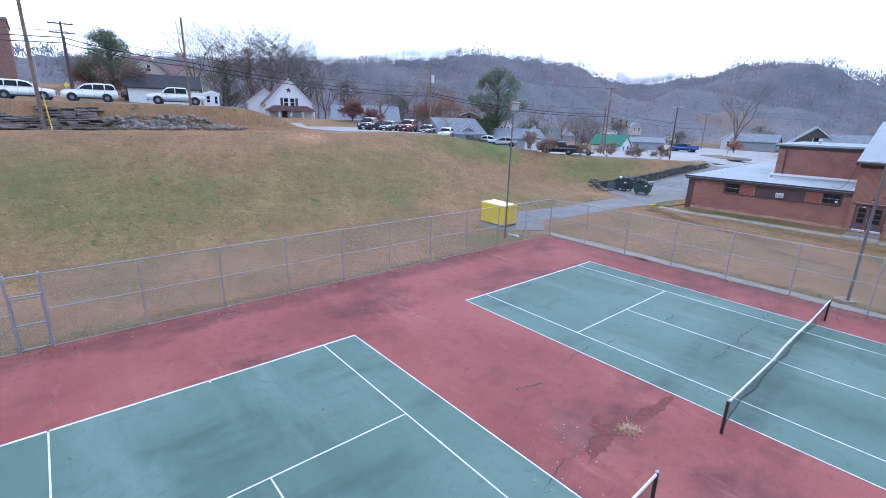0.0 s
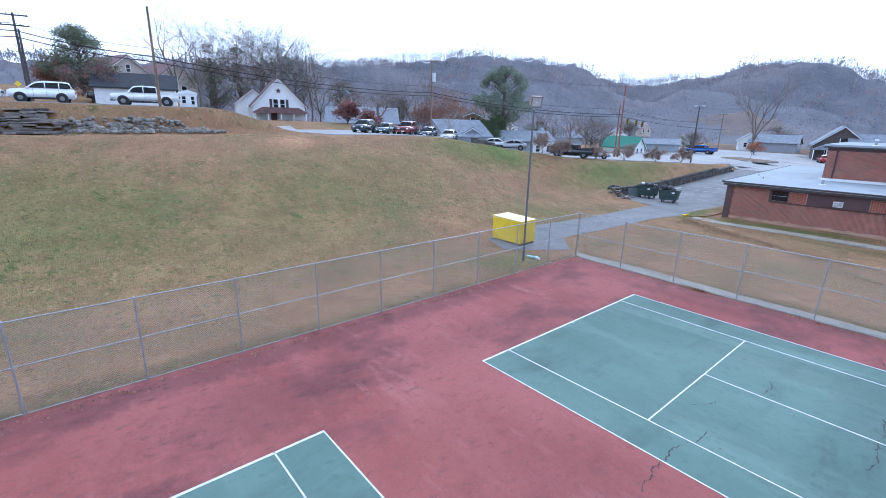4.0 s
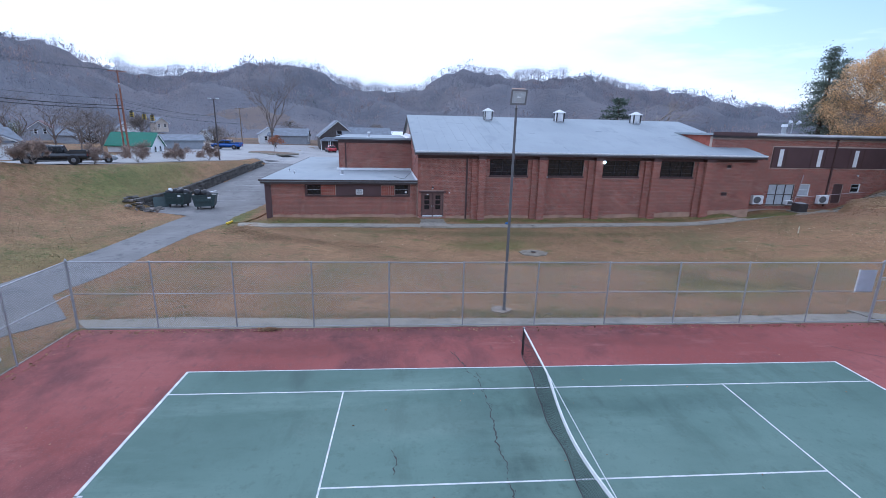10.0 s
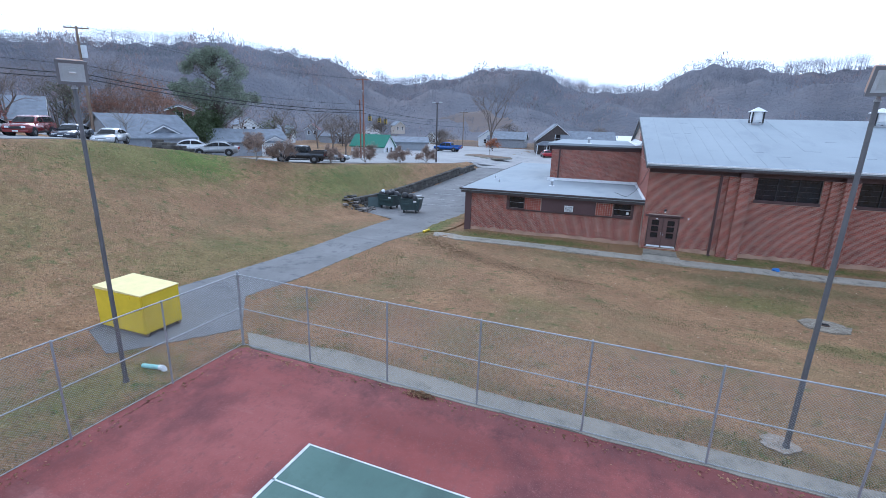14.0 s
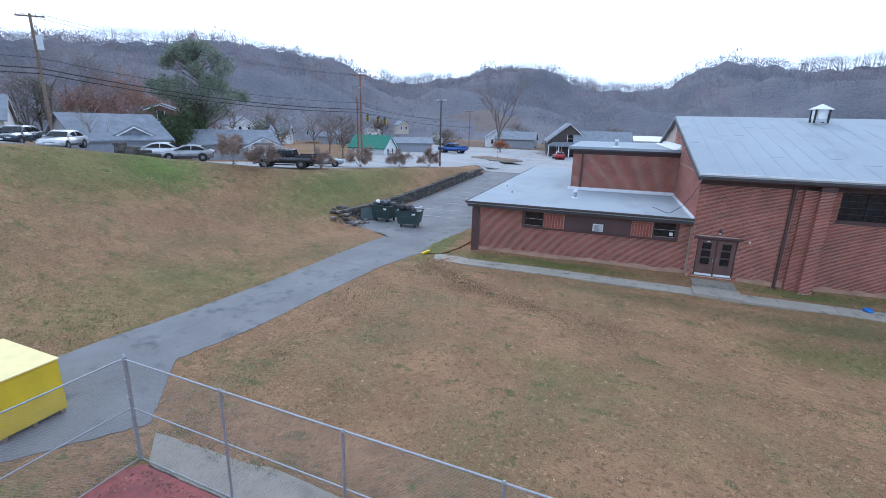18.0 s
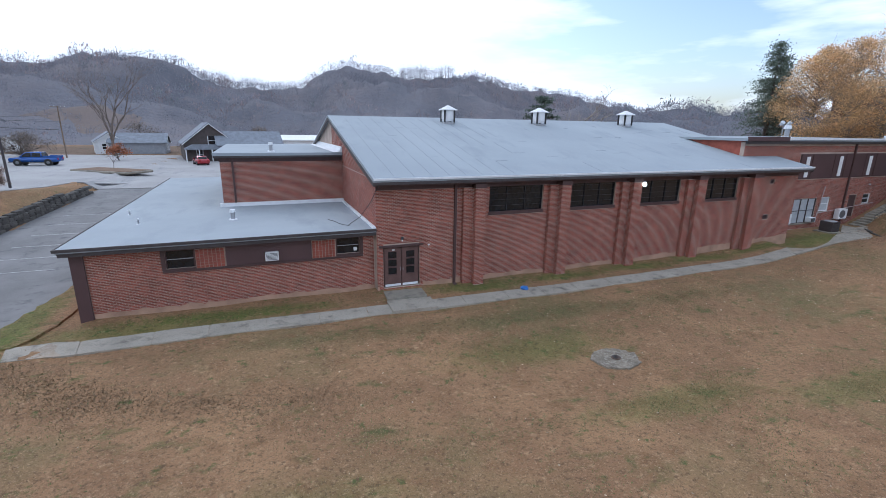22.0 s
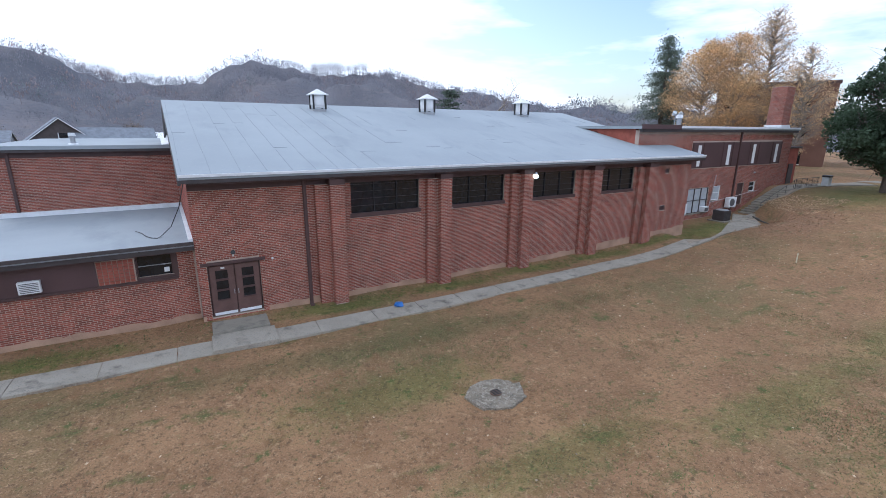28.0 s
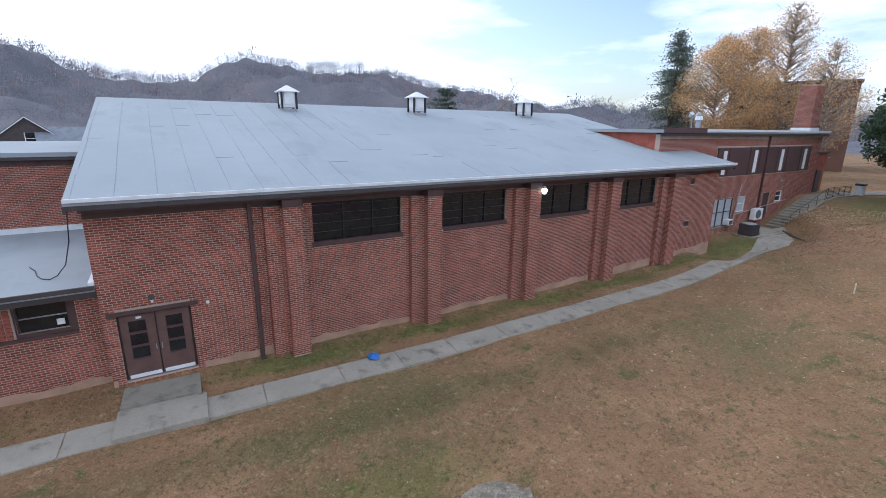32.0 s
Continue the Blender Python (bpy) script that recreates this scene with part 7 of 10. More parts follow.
M_TYRE = plain("tyre_rubber", (0.018, 0.018, 0.019), 0.85, bump=0)
M_RIM = plain("wheel_rim", (0.22, 0.225, 0.235), 0.4, 0.7, bump=0)
M_HEAD = plain("headlight_glass", (0.75, 0.77, 0.8), 0.15, bump=0)
M_TAIL = plain("tail_light", (0.32, 0.012, 0.012), 0.25, bump=0)
SHAPES = {
    # lower body outline, cabin outline (x along the car, front at +x), width, wheel radius, wheel positions
    "sedan": ([(-2.15, 0.28), (2.1, 0.26), (2.25, 0.46), (2.22, 0.66), (1.95, 0.78), (1.0, 0.92), (-1.5, 0.98), (-2.15, 0.97), (-2.27, 0.6)],
              [(1.08, 0.9), (0.3, 1.36), (-0.15, 1.45), (-0.75, 1.44), (-1.1, 1.37), (-1.85, 0.96)], 1.76, 0.32, (1.38, -1.34)),
    "suv": ([(-2.2, 0.36), (2.15, 0.34), (2.3, 0.56), (2.27, 0.9), (2.05, 1.03), (1.05, 1.13), (-2.2, 1.16), (-2.32, 0.7)],
            [(1.12, 1.1), (0.35, 1.66), (-0.2, 1.76), (-1.55, 1.76), (-1.95, 1.70), (-2.22, 1.14)], 1.88, 0.36, (1.42, -1.36)),
    "pickup": ([(-2.85, 0.5), (2.65, 0.45), (2.8, 0.65), (2.76, 1.02), (1.55, 1.14), (-2.8, 1.12), (-2.88, 0.75)],
               [(1.55, 1.12), (0.85, 1.78), (0.2, 1.84), (-0.95, 1.80), (-1.15, 1.11)], 1.98, 0.40, (1.8, -1.75)),
}


def car(kind, c, at, turn, label, category="car", group="parked cars"):
    lower, cabin, width, wr, axles = SHAPES[kind]
    col = paint(c)
    q = thing("car" if kind != "pickup" else "pickup_truck", label, category, Matrix.Translation(at) @ Matrix.Rotation(radians(turn), 4, "Z"), group)
    hw = width / 2
    bm = ep(lower, -hw, hw)
    bmesh.ops.bevel(bm, geom=[e for e in bm.edges], offset=0.07, segments=2, affect="EDGES")
    body = part("body", bm, col, q, smooth=True)
    bm = bmesh.new()
    k = len(cabin)
    ins = 0.2
    zlo, zhi = min(z for _, z in cabin), max(z for _, z in cabin)
    ring = [[bm.verts.new((x, s * (hw - 0.05 - ins * (z - zlo) / (zhi - zlo)), z)) for x, z in cabin] for s in (-1, 1)]
    bm.faces.new(ring[0])
    bm.faces.new(ring[1][::-1])
    for i in range(k):
        bm.faces.new((ring[0][i], ring[1][i], ring[1][(i + 1) % k], ring[0][(i + 1) % k]))
    bmesh.ops.recalc_face_normals(bm, faces=bm.faces)
    bmesh.ops.bevel(bm, geom=list(bm.edges), offset=0.04, segments=2, affect="EDGES")
    part("cabin", bm, col, q, smooth=True)
    px, pz = [p[0] for p in cabin][::-1], [p[1] for p in cabin][::-1]

    def side(z):
        return hw - 0.05 - ins * (z - zlo) / (zhi - zlo)

    def pane(pts):
        g = bmesh.new()
        f = g.faces.new([g.verts.new(p) for p in pts])
        bmesh.ops.solidify(g, geom=[f], thickness=0.012)
        bmesh.ops.recalc_face_normals(g, faces=g.faces)
        part("window", g, M_DARKGLASS, q, "dark tinted glass")

    lo_z = zlo + 0.07
    ends = (cabin[-1][0] + 0.16, cabin[0][0] - 0.18)
    posts = [ends[0]] + ([-1.25, -0.3] if kind == "suv" else [-0.42] if kind == "sedan" else [0.1]) + [ends[1]]
    for s in (-1, 1):
        for x0, x1 in zip(posts, posts[1:]):
            xs = np.linspace(x0 + 0.04, x1 - 0.04, 7)
            tops = [(x, float(np.interp(x, px, pz)) - 0.12) for x in xs]
            tops = [(x, z) for x, z in tops if z > lo_z + 0.04]
            if len(tops) > 2:
                pane([(x, s * (side(z) + 0.012), z) for x, z in [(tops[0][0], lo_z)] + tops + [(tops[-1][0], lo_z)]])
    for (xa, za), (xb, zb) in ((cabin[0], cabin[1]), (cabin[-1], cabin[-2])):
        out = 0.012 if xa > 0 else -0.012
        ps = [(xa + (xb - xa) * u + out, za + (zb - za) * u + 0.012) for u in (0.1, 0.9)]
        pane([(ps[0][0], -side(ps[0][1]) + 0.1, ps[0][1]), (ps[0][0], side(ps[0][1]) - 0.1, ps[0][1]), (ps[1][0], side(ps[1][1]) - 0.1, ps[1][1]), (ps[1][0], -side(ps[1][1]) + 0.1, ps[1][1])])
    for s in (-1, 1):
        part("mirror", bx(cabin[0][0] - 0.35, s * (hw + 0.02) - 0.08, zlo + 0.03, cabin[0][0] - 0.2, s * (hw + 0.02) + 0.1, zlo + 0.17, bevel=0.02), col, q)
        part("headlight", bx(lower[2][0] - 0.16, s * (hw - 0.42) - 0.2, lower[3][1] - 0.20, lower[2][0] + 0.005, s * (hw - 0.42) + 0.2, lower[3][1] - 0.03, bevel=0.03), M_HEAD, q)
        part("tail_light", bx(lower[-1][0] - 0.01, s * (hw - 0.26) - 0.14, lower[-1][1] + 0.02, lower[-1][0] + 0.14, s * (hw - 0.26) + 0.14, lower[-1][1] + 0.26, bevel=0.02), M_TAIL, q)
        for ax in axles:
            w = part("wheel", tb((ax, s * (hw - 0.20), wr), (ax, s * (hw + 0.02), wr), wr, seg=18), M_TYRE, q)
            part("rim", tb((ax, s * (hw + 0.015), wr), (ax, s * (hw + 0.035), wr), wr * 0.55, wr * 0.42, 12), M_RIM, w)
    for s in (-1, 1):
        sx = [lower[5][0] * 0.5, -0.35, -1.2] if kind != "pickup" else [0.95, 0.0]
        for x in sx:
            part("door_seam", bx(x - 0.008, s * hw - 0.004, 0.5, x + 0.008, s * hw + 0.004, zlo - 0.02), M_BLACK, body)
        part("sill_guard", bx(axles[1] + wr + 0.1, s * hw - 0.03, 0.3, axles[0] - wr - 0.1, s * hw + 0.012, 0.42), M_BLACK, body)
        for ax in axles:
            arch = bmesh.new()
            tube(arch, (ax, s * (hw - 0.3), wr + 0.03), (ax, s * (hw + 0.008), wr + 0.03), wr + 0.075, seg=18)
            part("wheel_arch", arch, M_BLACK, body)
    part("grille", bx(lower[2][0] - 0.05, -0.42, lower[3][1] - 0.24, lower[2][0] + 0.012, 0.42, lower[3][1] - 0.06), M_BLACK, q)
    part("bumper", bx(lower[2][0] - 0.12, -hw + 0.06, 0.38, lower[2][0] + 0.05, hw - 0.06, 0.56, bevel=0.03), col if kind != "pickup" else M_RIM, q)
    part("number_plate", bx(lower[2][0] + 0.052, -0.2, 0.42, lower[2][0] + 0.06, 0.2, 0.52), M_WHITE, q)
    if kind == "pickup":
        part("bed_well", bx(-2.7, -hw + 0.12, 1.0, -1.25, hw - 0.12, 1.135), M_BLACK, q)
        for s in (-1, 1):
            part("bed_side", bx(-2.8, s * hw - 0.06, 1.0, -1.2, s * hw + 0.0, 1.32, bevel=0.02), col, q)
        part("tailgate", bx(-2.86, -hw + 0.05, 0.8, -2.78, hw - 0.05, 1.32, bevel=0.02), col, q)
    return q


ROW = "cars parked in a row on the hilltop"
for i, (kind, c, lab) in enumerate((("suv", (0.025, 0.035, 0.05), "dark blue estate car parked facing the court"), ("sedan", (0.05, 0.075, 0.085), "dark teal saloon car parked facing the court"), ("suv", (0.20, 0.022, 0.022), "dark red boxy estate car parked facing the court"),
                                    ("sedan", (0.02, 0.026, 0.04), "dark navy saloon car parked facing the court"), ("sedan", (0.50, 0.51, 0.51), "silver low coupe parked facing the court"))):
    x, y = ((-55.2, 10.8), (-53.6, 13.2), (-52.0, 15.6), (-50.4, 17.9), (-48.4, 19.9))[i]
    car(kind, c, g3(x - 1.2, y + 0.2, 0.05), -52, lab, group=ROW)
car("suv", (0.78, 0.79, 0.80), g3(-57.0, -26.1, 0.05), 80, "large white estate car parked on the upper street")
car("suv", (0.78, 0.79, 0.80), g3(-56.2, -21.2, 0.05), -99, "white estate car parked on the upper street")
car("pickup", (0.80, 0.81, 0.81), g3(-56.4, -13.5, 0.05), -104, "white pickup truck parked on the upper street", "pickup truck")
car("suv", (0.03, 0.032, 0.036), g3(-66.4, -15.2, 0.05), -95, "dark estate car beside the garage")
car("sedan", (0.6, 0.61, 0.61), g3(-48.1, 26.8, 0.05), 220, "white saloon car at the street corner")
car("sedan", (0.34, 0.35, 0.36), g3(-45.0, 27.5, 0.05), 220, "silver-grey saloon car on the street")
car("pickup", (0.03, 0.034, 0.04), g3(-39.3, 33.7, 0.05), 205, "black pickup truck waiting on the street", "pickup truck")
car("sedan", (0.42, 0.46, 0.48), g3(-39.8, 40.3, 0.05), 32, "pale silver saloon car on the street")
car("pickup", (0.02, 0.09, 0.33), g3(-41.2, 83.0, 0.06), 178, "bright blue pickup truck beyond the parking lot", "pickup truck")
car("sedan", (0.35, 0.02, 0.03), g3(-21.5, 88.8, 0.06), 110, "red hatchback parked by the dark house")


# ---- houses ----
def house(name, label, at, turn, w, d, wall_h, roof_h, wall, roof, trim=None, windows=(), porch=0.0, chimney=False, over=0.35, dormer=False, star=False):
    """A gabled house: the gable looks along -y before turning; windows are (u, z, width, height) on that front."""
    trim = trim or M_WHITE
    q = thing(name, label, "house", Matrix.Translation(at) @ Matrix.Rotation(radians(turn), 4, "Z"))
    part("wall", ep([(-w / 2, -1.0), (w / 2, -1.0), (w / 2, wall_h), (0, wall_h + roof_h), (-w / 2, wall_h)], 0, d), wall, q)
    sl = roof_h / (w / 2)
    for s in (-1, 1):
        x1 = s * (w / 2 + over)
        z1 = wall_h - over * sl
        bm = ep([(0, wall_h + roof_h + 0.02), (x1, z1 + 0.02), (x1, z1 + 0.17), (0, wall_h + roof_h + 0.19)], -over, d + over)
        r = part("roof", bm, roof, q)
        part("barge_board", ep([(0, wall_h + roof_h - 0.12), (x1, z1 - 0.12), (x1, z1 + 0.015), (0, wall_h + roof_h + 0.015)], -over - 0.02, -over + 0.06), trim, r)
    for u, z, ww, hh in windows:
        win = part("window", bx(u - ww / 2, -0.03, z, u + ww / 2, 0.05, z + hh), M_DARKGLASS, q)
        for s in (-1, 1):
            part("window_frame", bx(u + s * ww / 2 - 0.05, -0.06, z - 0.05, u + s * ww / 2 + 0.05, 0.03, z + hh + 0.05), trim, win)
        part("meeting_rail", bx(u - ww / 2, -0.055, z + hh / 2 - 0.03, u + ww / 2, 0.0, z + hh / 2 + 0.03), trim, win)
        part("sill", bx(u - ww / 2 - 0.08, -0.12, z - 0.1, u + ww / 2 + 0.08, 0.02, z - 0.03), trim, win)
    if porch:
        pr = part("porch_roof", ep([(-w / 2 - 0.1, porch), (w / 2 + 0.1, porch), (w / 2 + 0.1, porch + 0.15), (w / 2 - 1.2, porch + 0.85), (-w / 2 + 1.2, porch + 0.85), (-w / 2 - 0.1, porch + 0.15)], -2.0, -0.01), roof, q)
        for k in range(5):
            x = -w / 2 + 0.1 + (w - 0.2) * k / 4
            part("porch_post", bx(x - 0.08, -1.9, -0.4, x + 0.08, -1.74, porch - 0.01), trim, q)
        part("porch_floor", bx(-w / 2, -2.0, -0.8, w / 2, -0.01, -0.2), M_CONCRETE, q)
        part("front_door", bx(-1.3, -0.05, 0.0, -0.4, 0.03, 2.05), M_TRIM, q)
    if chimney:
        part("chimney", bx(w / 4 - 0.4, d * 0.5 - 0.4, wall_h, w / 4 + 0.4, d * 0.5 + 0.4, wall_h + roof_h + 0.9), M_BRICK, q)
    if star:
        bm = bmesh.new()
        vs = [bm.verts.new((math.sin(k * math.pi / 5) * (0.5 if k % 2 == 0 else 0.2), -0.06, wall_h + roof_h * 0.52 + math.cos(k * math.pi / 5) * (0.5 if k % 2 == 0 else 0.2))) for k in range(10)]
        f = bm.faces.new(vs)
        ext = bmesh.ops.extrude_face_region(bm, geom=[f])["geom"]
        for v in ext:
            if isinstance(v, bmesh.types.BMVert):
                v.co.y = -0.01
        bmesh.ops.recalc_face_normals(bm, faces=bm.faces)
        part("barn_star", bm, M_FASCIA, q, "dark metal barn star")
        for s in (-1, 1):
            part("shutter", bx(s * 1.2 - 0.2, -0.06, 2.15, s * 1.2 + 0.2, -0.01, 3.6), M_FASCIA, q)
    return q


M_SHINGLE = plain("grey_shingle", (0.21, 0.23, 0.26), 0.9, vary=0.2, scale=1.5, fine=14, bump=0.4, depth=0.02)
M_SHINGLE_R = plain("red_brown_shingle", (0.17, 0.10, 0.10), 0.9, vary=0.2, scale=1.5, fine=14, bump=0.4, depth=0.02)
M_SHINGLE_K = plain("black_shingle", (0.032, 0.034, 0.04), 0.9, vary=0.2, scale=1.5, fine=14)
M_GREENROOF = plain("green_metal_roof", (0.015, 0.16, 0.10), 0.45, 0.2, vary=0.15)
M_BEIGE = plain("beige_siding", (0.52, 0.46, 0.40), 0.8, vary=0.1)
M_DARKSIDE = plain("dark_brown_siding", (0.075, 0.06, 0.055), 0.8, vary=0.2)
M_GREYSIDE = plain("grey_siding", (0.30, 0.32, 0.35), 0.7, vary=0.12)
M_BRICKFAR = plain("far_brick", (0.24, 0.14, 0.115), 0.9, vary=0.2)

house("white_house", "white gabled house with a red-brown roof and porch", (-74.8, 6.9, 7.5), 75, 7.6, 8.0, 2.8, 3.9, M_WHITE, M_SHINGLE_R, windows=((-0.5, 2.2, 0.75, 1.35), (0.5, 2.2, 0.75, 1.35)), porch=1.5, star=True)
house("side_wing_house", "white side wing of the gabled house", (-80.6, 5.0, 7.6), 75, 5.6, 6.0, 2.9, 2.2, M_WHITE, M_SHINGLE_R, windows=((0, 1.0, 0.8, 1.4),))
house("garage", "low garage with a black shingle roof and pale walls", (-66.2, -8.9, gz(-66, -11.6)), 168, 5.5, 7.6, 1.7, 1.5, M_WHITE, M_SHINGLE_K, windows=())
house("shed", "small white shed with two windows by the garage", (-59.2, -9.2, gz(-59.2, -9.2)), 80, 1.6, 1.7, 1.45, 0.25, M_WHITE, M_WHITE, windows=((-0.4, 0.5, 0.45, 0.7), (0.45, 0.4, 0.4, 0.8)), over=0.12)
house("beige_house", "large beige two-storey house with two gables", (-93.5, -9.8, 10.9), 108, 7.0, 10.0, 3.8, 2.6, M_BEIGE, M_SHINGLE_R, windows=((-1.3, 1.3, 0.9, 1.4), (1.3, 1.3, 0.9, 1.4), (0, 4.0, 0.7, 1.0)))
house("beige_house", "beige house wing with a dark gable roof", (-92.3, -3.4, 10.9), 108, 6.4, 9.0, 3.2, 2.4, M_BEIGE, M_SHINGLE_R, windows=((-1.2, 0.8, 0.9, 1.4), (1.2, 0.8, 0.9, 1.4)))
tower = thing("brick_building", "tall plain brick building beside the upper street", "building", Matrix.Translation((-75, -32.7, gz(-70, -27))))
part("wall", bx(-5, -8, -0.5, 5, 6.1, 17.6 - gz(-70, -27)), M_BRICKFAR, tower)
part("coping", bx(-5.12, -8.12, 17.6 - gz(-70, -27), 5.12, 6.22, 17.85 - gz(-70, -27)), M_CONCRETE, tower)
house("white_cottage", "white cottage with a dark gable among the trees", (-92.5, 27.5, 11.2), 62, 3.8, 5, 2.0, 1.9, M_WHITE, M_SHINGLE, windows=((-0.9, 0.4, 0.6, 1.1), (0.9, 0.4, 0.6, 1.1)), porch=1.8)
house("grey_roofed_house", "low house with a broad grey shingle roof", (-73, 27.5, 6.4), 150, 9.0, 12.0, 1.4, 2.5, M_WHITE, M_SHINGLE)
house("grey_roofed_house", "low pale house with a grey shingle roof behind the cars", (-57.6, 33.2, 4.0), 168, 8.0, 8.2, 2.2, 2.3, M_GREYSIDE, M_SHINGLE, windows=((-1.6, 0.3, 1.0, 1.1), (1.6, 0.3, 1.0, 1.1)))
house("gabled_front_house", "pale front gable of the grey-roofed house behind the cars", (-55.0, 29.4, 4.0), 78, 6.8, 4.0, 1.7, 1.75, M_GREYSIDE, M_SHINGLE, windows=((-1.4, 0.3, 1.0, 1.1), (1.4, 0.3, 1.0, 1.1)))
house("brick_house", "small brick house with a shallow gable among the trees", (-68.5, 42.6, 6.9), 45, 3.2, 5.0, 2.6, 0.6, M_BRICKFAR, M_SHINGLE, windows=((0, 1.0, 0.9, 1.3),))
house("roadside_house", "low roadside house with a grey-blue roof and white gable", (-52.6, 44.6, 3.5), 62, 4.4, 4.5, 1.6, 1.0, M_WHITE, M_SHINGLE, windows=((-1.0, 0.1, 0.8, 1.0), (1.0, 0.1, 0.8, 1.0)))
house("roadside_wing", "long low wing with a grey-blue roof beside the road", (-54.4, 47.6, 3.5), 155, 5.6, 10.5, 1.9, 1.5, M_GREYSIDE, M_SHINGLE)
house("green_roofed_house", "small white house with a green metal roof", (-48.8, 71.5, 2.2), 92, 4.6, 7.0, 1.9, 1.9, M_WHITE, M_GREENROOF, windows=((-0.9, 0.4, 0.7, 1.2), (0.9, 0.4, 0.7, 1.2)))
house("grey_shop", "grey metal shop with a sloping white eave", (-46.5, 84, 2.0), 120, 5.0, 9.0, 2.6, 0.9, M_GREYSIDE, M_SHINGLE)
house("dark_house", "dark brown gabled house with a white window and porch", (-21.0, 97.0, 2.2), 14, 8.4, 10.0, 3.4, 3.4, M_DARKSIDE, M_SHINGLE, windows=((0.3, 3.1, 1.2, 1.5), (-1.8, 0.7, 1.0, 1.4)), porch=2.3)
house("dark_house_wing", "long grey-roofed wing of the dark brown house", (-9.5, 101.0, 2.2), 104, 6.0, 11.0, 3.1, 2.2, M_DARKSIDE, M_SHINGLE)
house("white_warehouse", "long white low warehouse beyond the lot", (2.0, 128.0, 2.0), 90, 12.0, 26.0, 3.4, 1.0, M_WHITE, M_WHITE)
for i, (x, y, w) in enumerate(((-62, 122, 3.4), (-86, 96, 3.4), (-78, 132, 3.4))):
    house("far_house", "small pale house in the valley", (x, y, gz(x, y) + (i % 3) * 1.6), 12 + 17 * (i % 5), w, w * 1.3, 1.8, 1.3, (M_WHITE, M_GREYSIDE, M_BEIGE)[i % 3], (M_SHINGLE, M_SHINGLE_R)[i % 2], windows=((-0.8, 0.4, 0.6, 0.9), (0.8, 0.4, 0.6, 0.9)))


for x, y, w, wall_h, turn, white in ((-93.5, 81.5, 5.0, 4.2, 60, True), (-70.0, 100.8, 4.4, 3.2, 35, True), (-76.5, 96.5, 4.8, 1.8, 70, False), (-41.5, 113.6, 5.0, 2.4, 20, True), (-32.0, 116.5, 6.5, 2.2, 95, False), (-86.0, 88.5, 5.5, 2.4, 120, True)):
    house("valley_house", "pale gabled house down in the valley" if white else "low grey house down in the valley", (x, y, gz(x, y)), turn, w, w * 1.5, wall_h, 1.7, M_WHITE if white else M_GREYSIDE, M_SHINGLE, windows=((-1.0, wall_h - 1.5, 0.7, 1.0), (1.0, wall_h - 1.5, 0.7, 1.0)))

# ---- poles and wires ----
def utility_pole(at, height, arms=1, label="tall weathered wooden utility pole", mat=None, transformer=False, r=0.16, turn=0.0, lamp_arm=False):
    q = thing("utility_pole", label, "pole", Matrix.Translation(at) @ Matrix.Rotation(radians(turn), 4, "Z"), "utility poles")
    part("pole", tb((0, 0, -0.5), (0, 0, height), r, r * 0.65, 10), mat or M_WOODPOLE, q)
    for k in range(arms):
        z = height - 0.25 - k * 0.9
        arm = part("crossarm", bx(-1.1, -0.06, z, 1.1, 0.06, z + 0.11), mat or M_WOODPOLE, q)
        for x in (-1.0, -0.45, 0.45, 1.0):
            part("insulator", tb((x, 0, z + 0.11), (x, 0, z + 0.27), 0.05, 0.03, 8), M_LENS, arm)
    if transformer:
        part("transformer", tb((0.36, 0, height - 3.0), (0.36, 0, height - 1.8), 0.26, seg=14), M_LENS, q, "pale grey transformer can")
        part("bracket", bx(0.0, -0.05, height - 2.5, 0.2, 0.05, height - 2.4), M_GALV, q)
    if lamp_arm:
        part("lamp_arm", tb((0, 0, height - 2.5), (0, -2.2, height - 2.0), 0.03), M_GALV, q)
        part("lamp_head", bx(-0.12, -2.75, height - 2.07, 0.12, -2.15, height - 1.93, bevel=0.03), M_LENS, q)
    return q


P1 = (-50.6, -25.3, gz(-50.6, -25.3))
utility_pole(P1, 11.5, 0, r=0.17)
guy = thing("guy_wire", "steel guy wire with a yellow guard", "cable", Matrix.Translation(P1))
part("wire", tb((0.4, 0.5, 0.1), (0, 0, 10), 0.02, seg=6), M_GALV, guy)
part("guard", tb((0.42, 0.52, 0.0), (0.28, 0.35, 2.6), 0.05, seg=8), M_YELLOW, guy)
P2 = (-53.4, -12.9, gz(-53.4, -12.9))
utility_pole(P2, 8.6, 0, r=0.14)
PT = (-58.4, 24.0, gz(-58.4, 24.0))
utility_pole(PT, 11.8, 1, transformer=True, turn=40, label="wooden utility pole with a grey transformer can")
PR = (-45.1, 56.5, gz(-45.1, 56.5))
utility_pole(PR, 12.2, 1, turn=30, label="reddish double wooden utility pole at the junction", mat=plain("reddish_wood", (0.24, 0.105, 0.07), 0.9, vary=0.3), lamp_arm=True)
utility_pole((-45.6, 56.3, PR[2]), 9.0, 0, r=0.13, label="reddish wooden stub pole beside the tall pole", mat=bpy.data.materials["reddish_wood"])
PA = (-63.9, -22.2, gz(-63.9, -22.2))
utility_pole(PA, 17.3 - PA[2], 2, turn=80, r=0.14, mat=M_FASCIA, label="dark utility pole on the upper street")
PB = (-66.0, -22.0, gz(-66.0, -22.0))
utility_pole(PB, 16.2 - PB[2], 0, turn=80, r=0.13, mat=M_FASCIA, label="dark utility pole on the upper street")
PD = (-44.0, 100.0, 2.0)
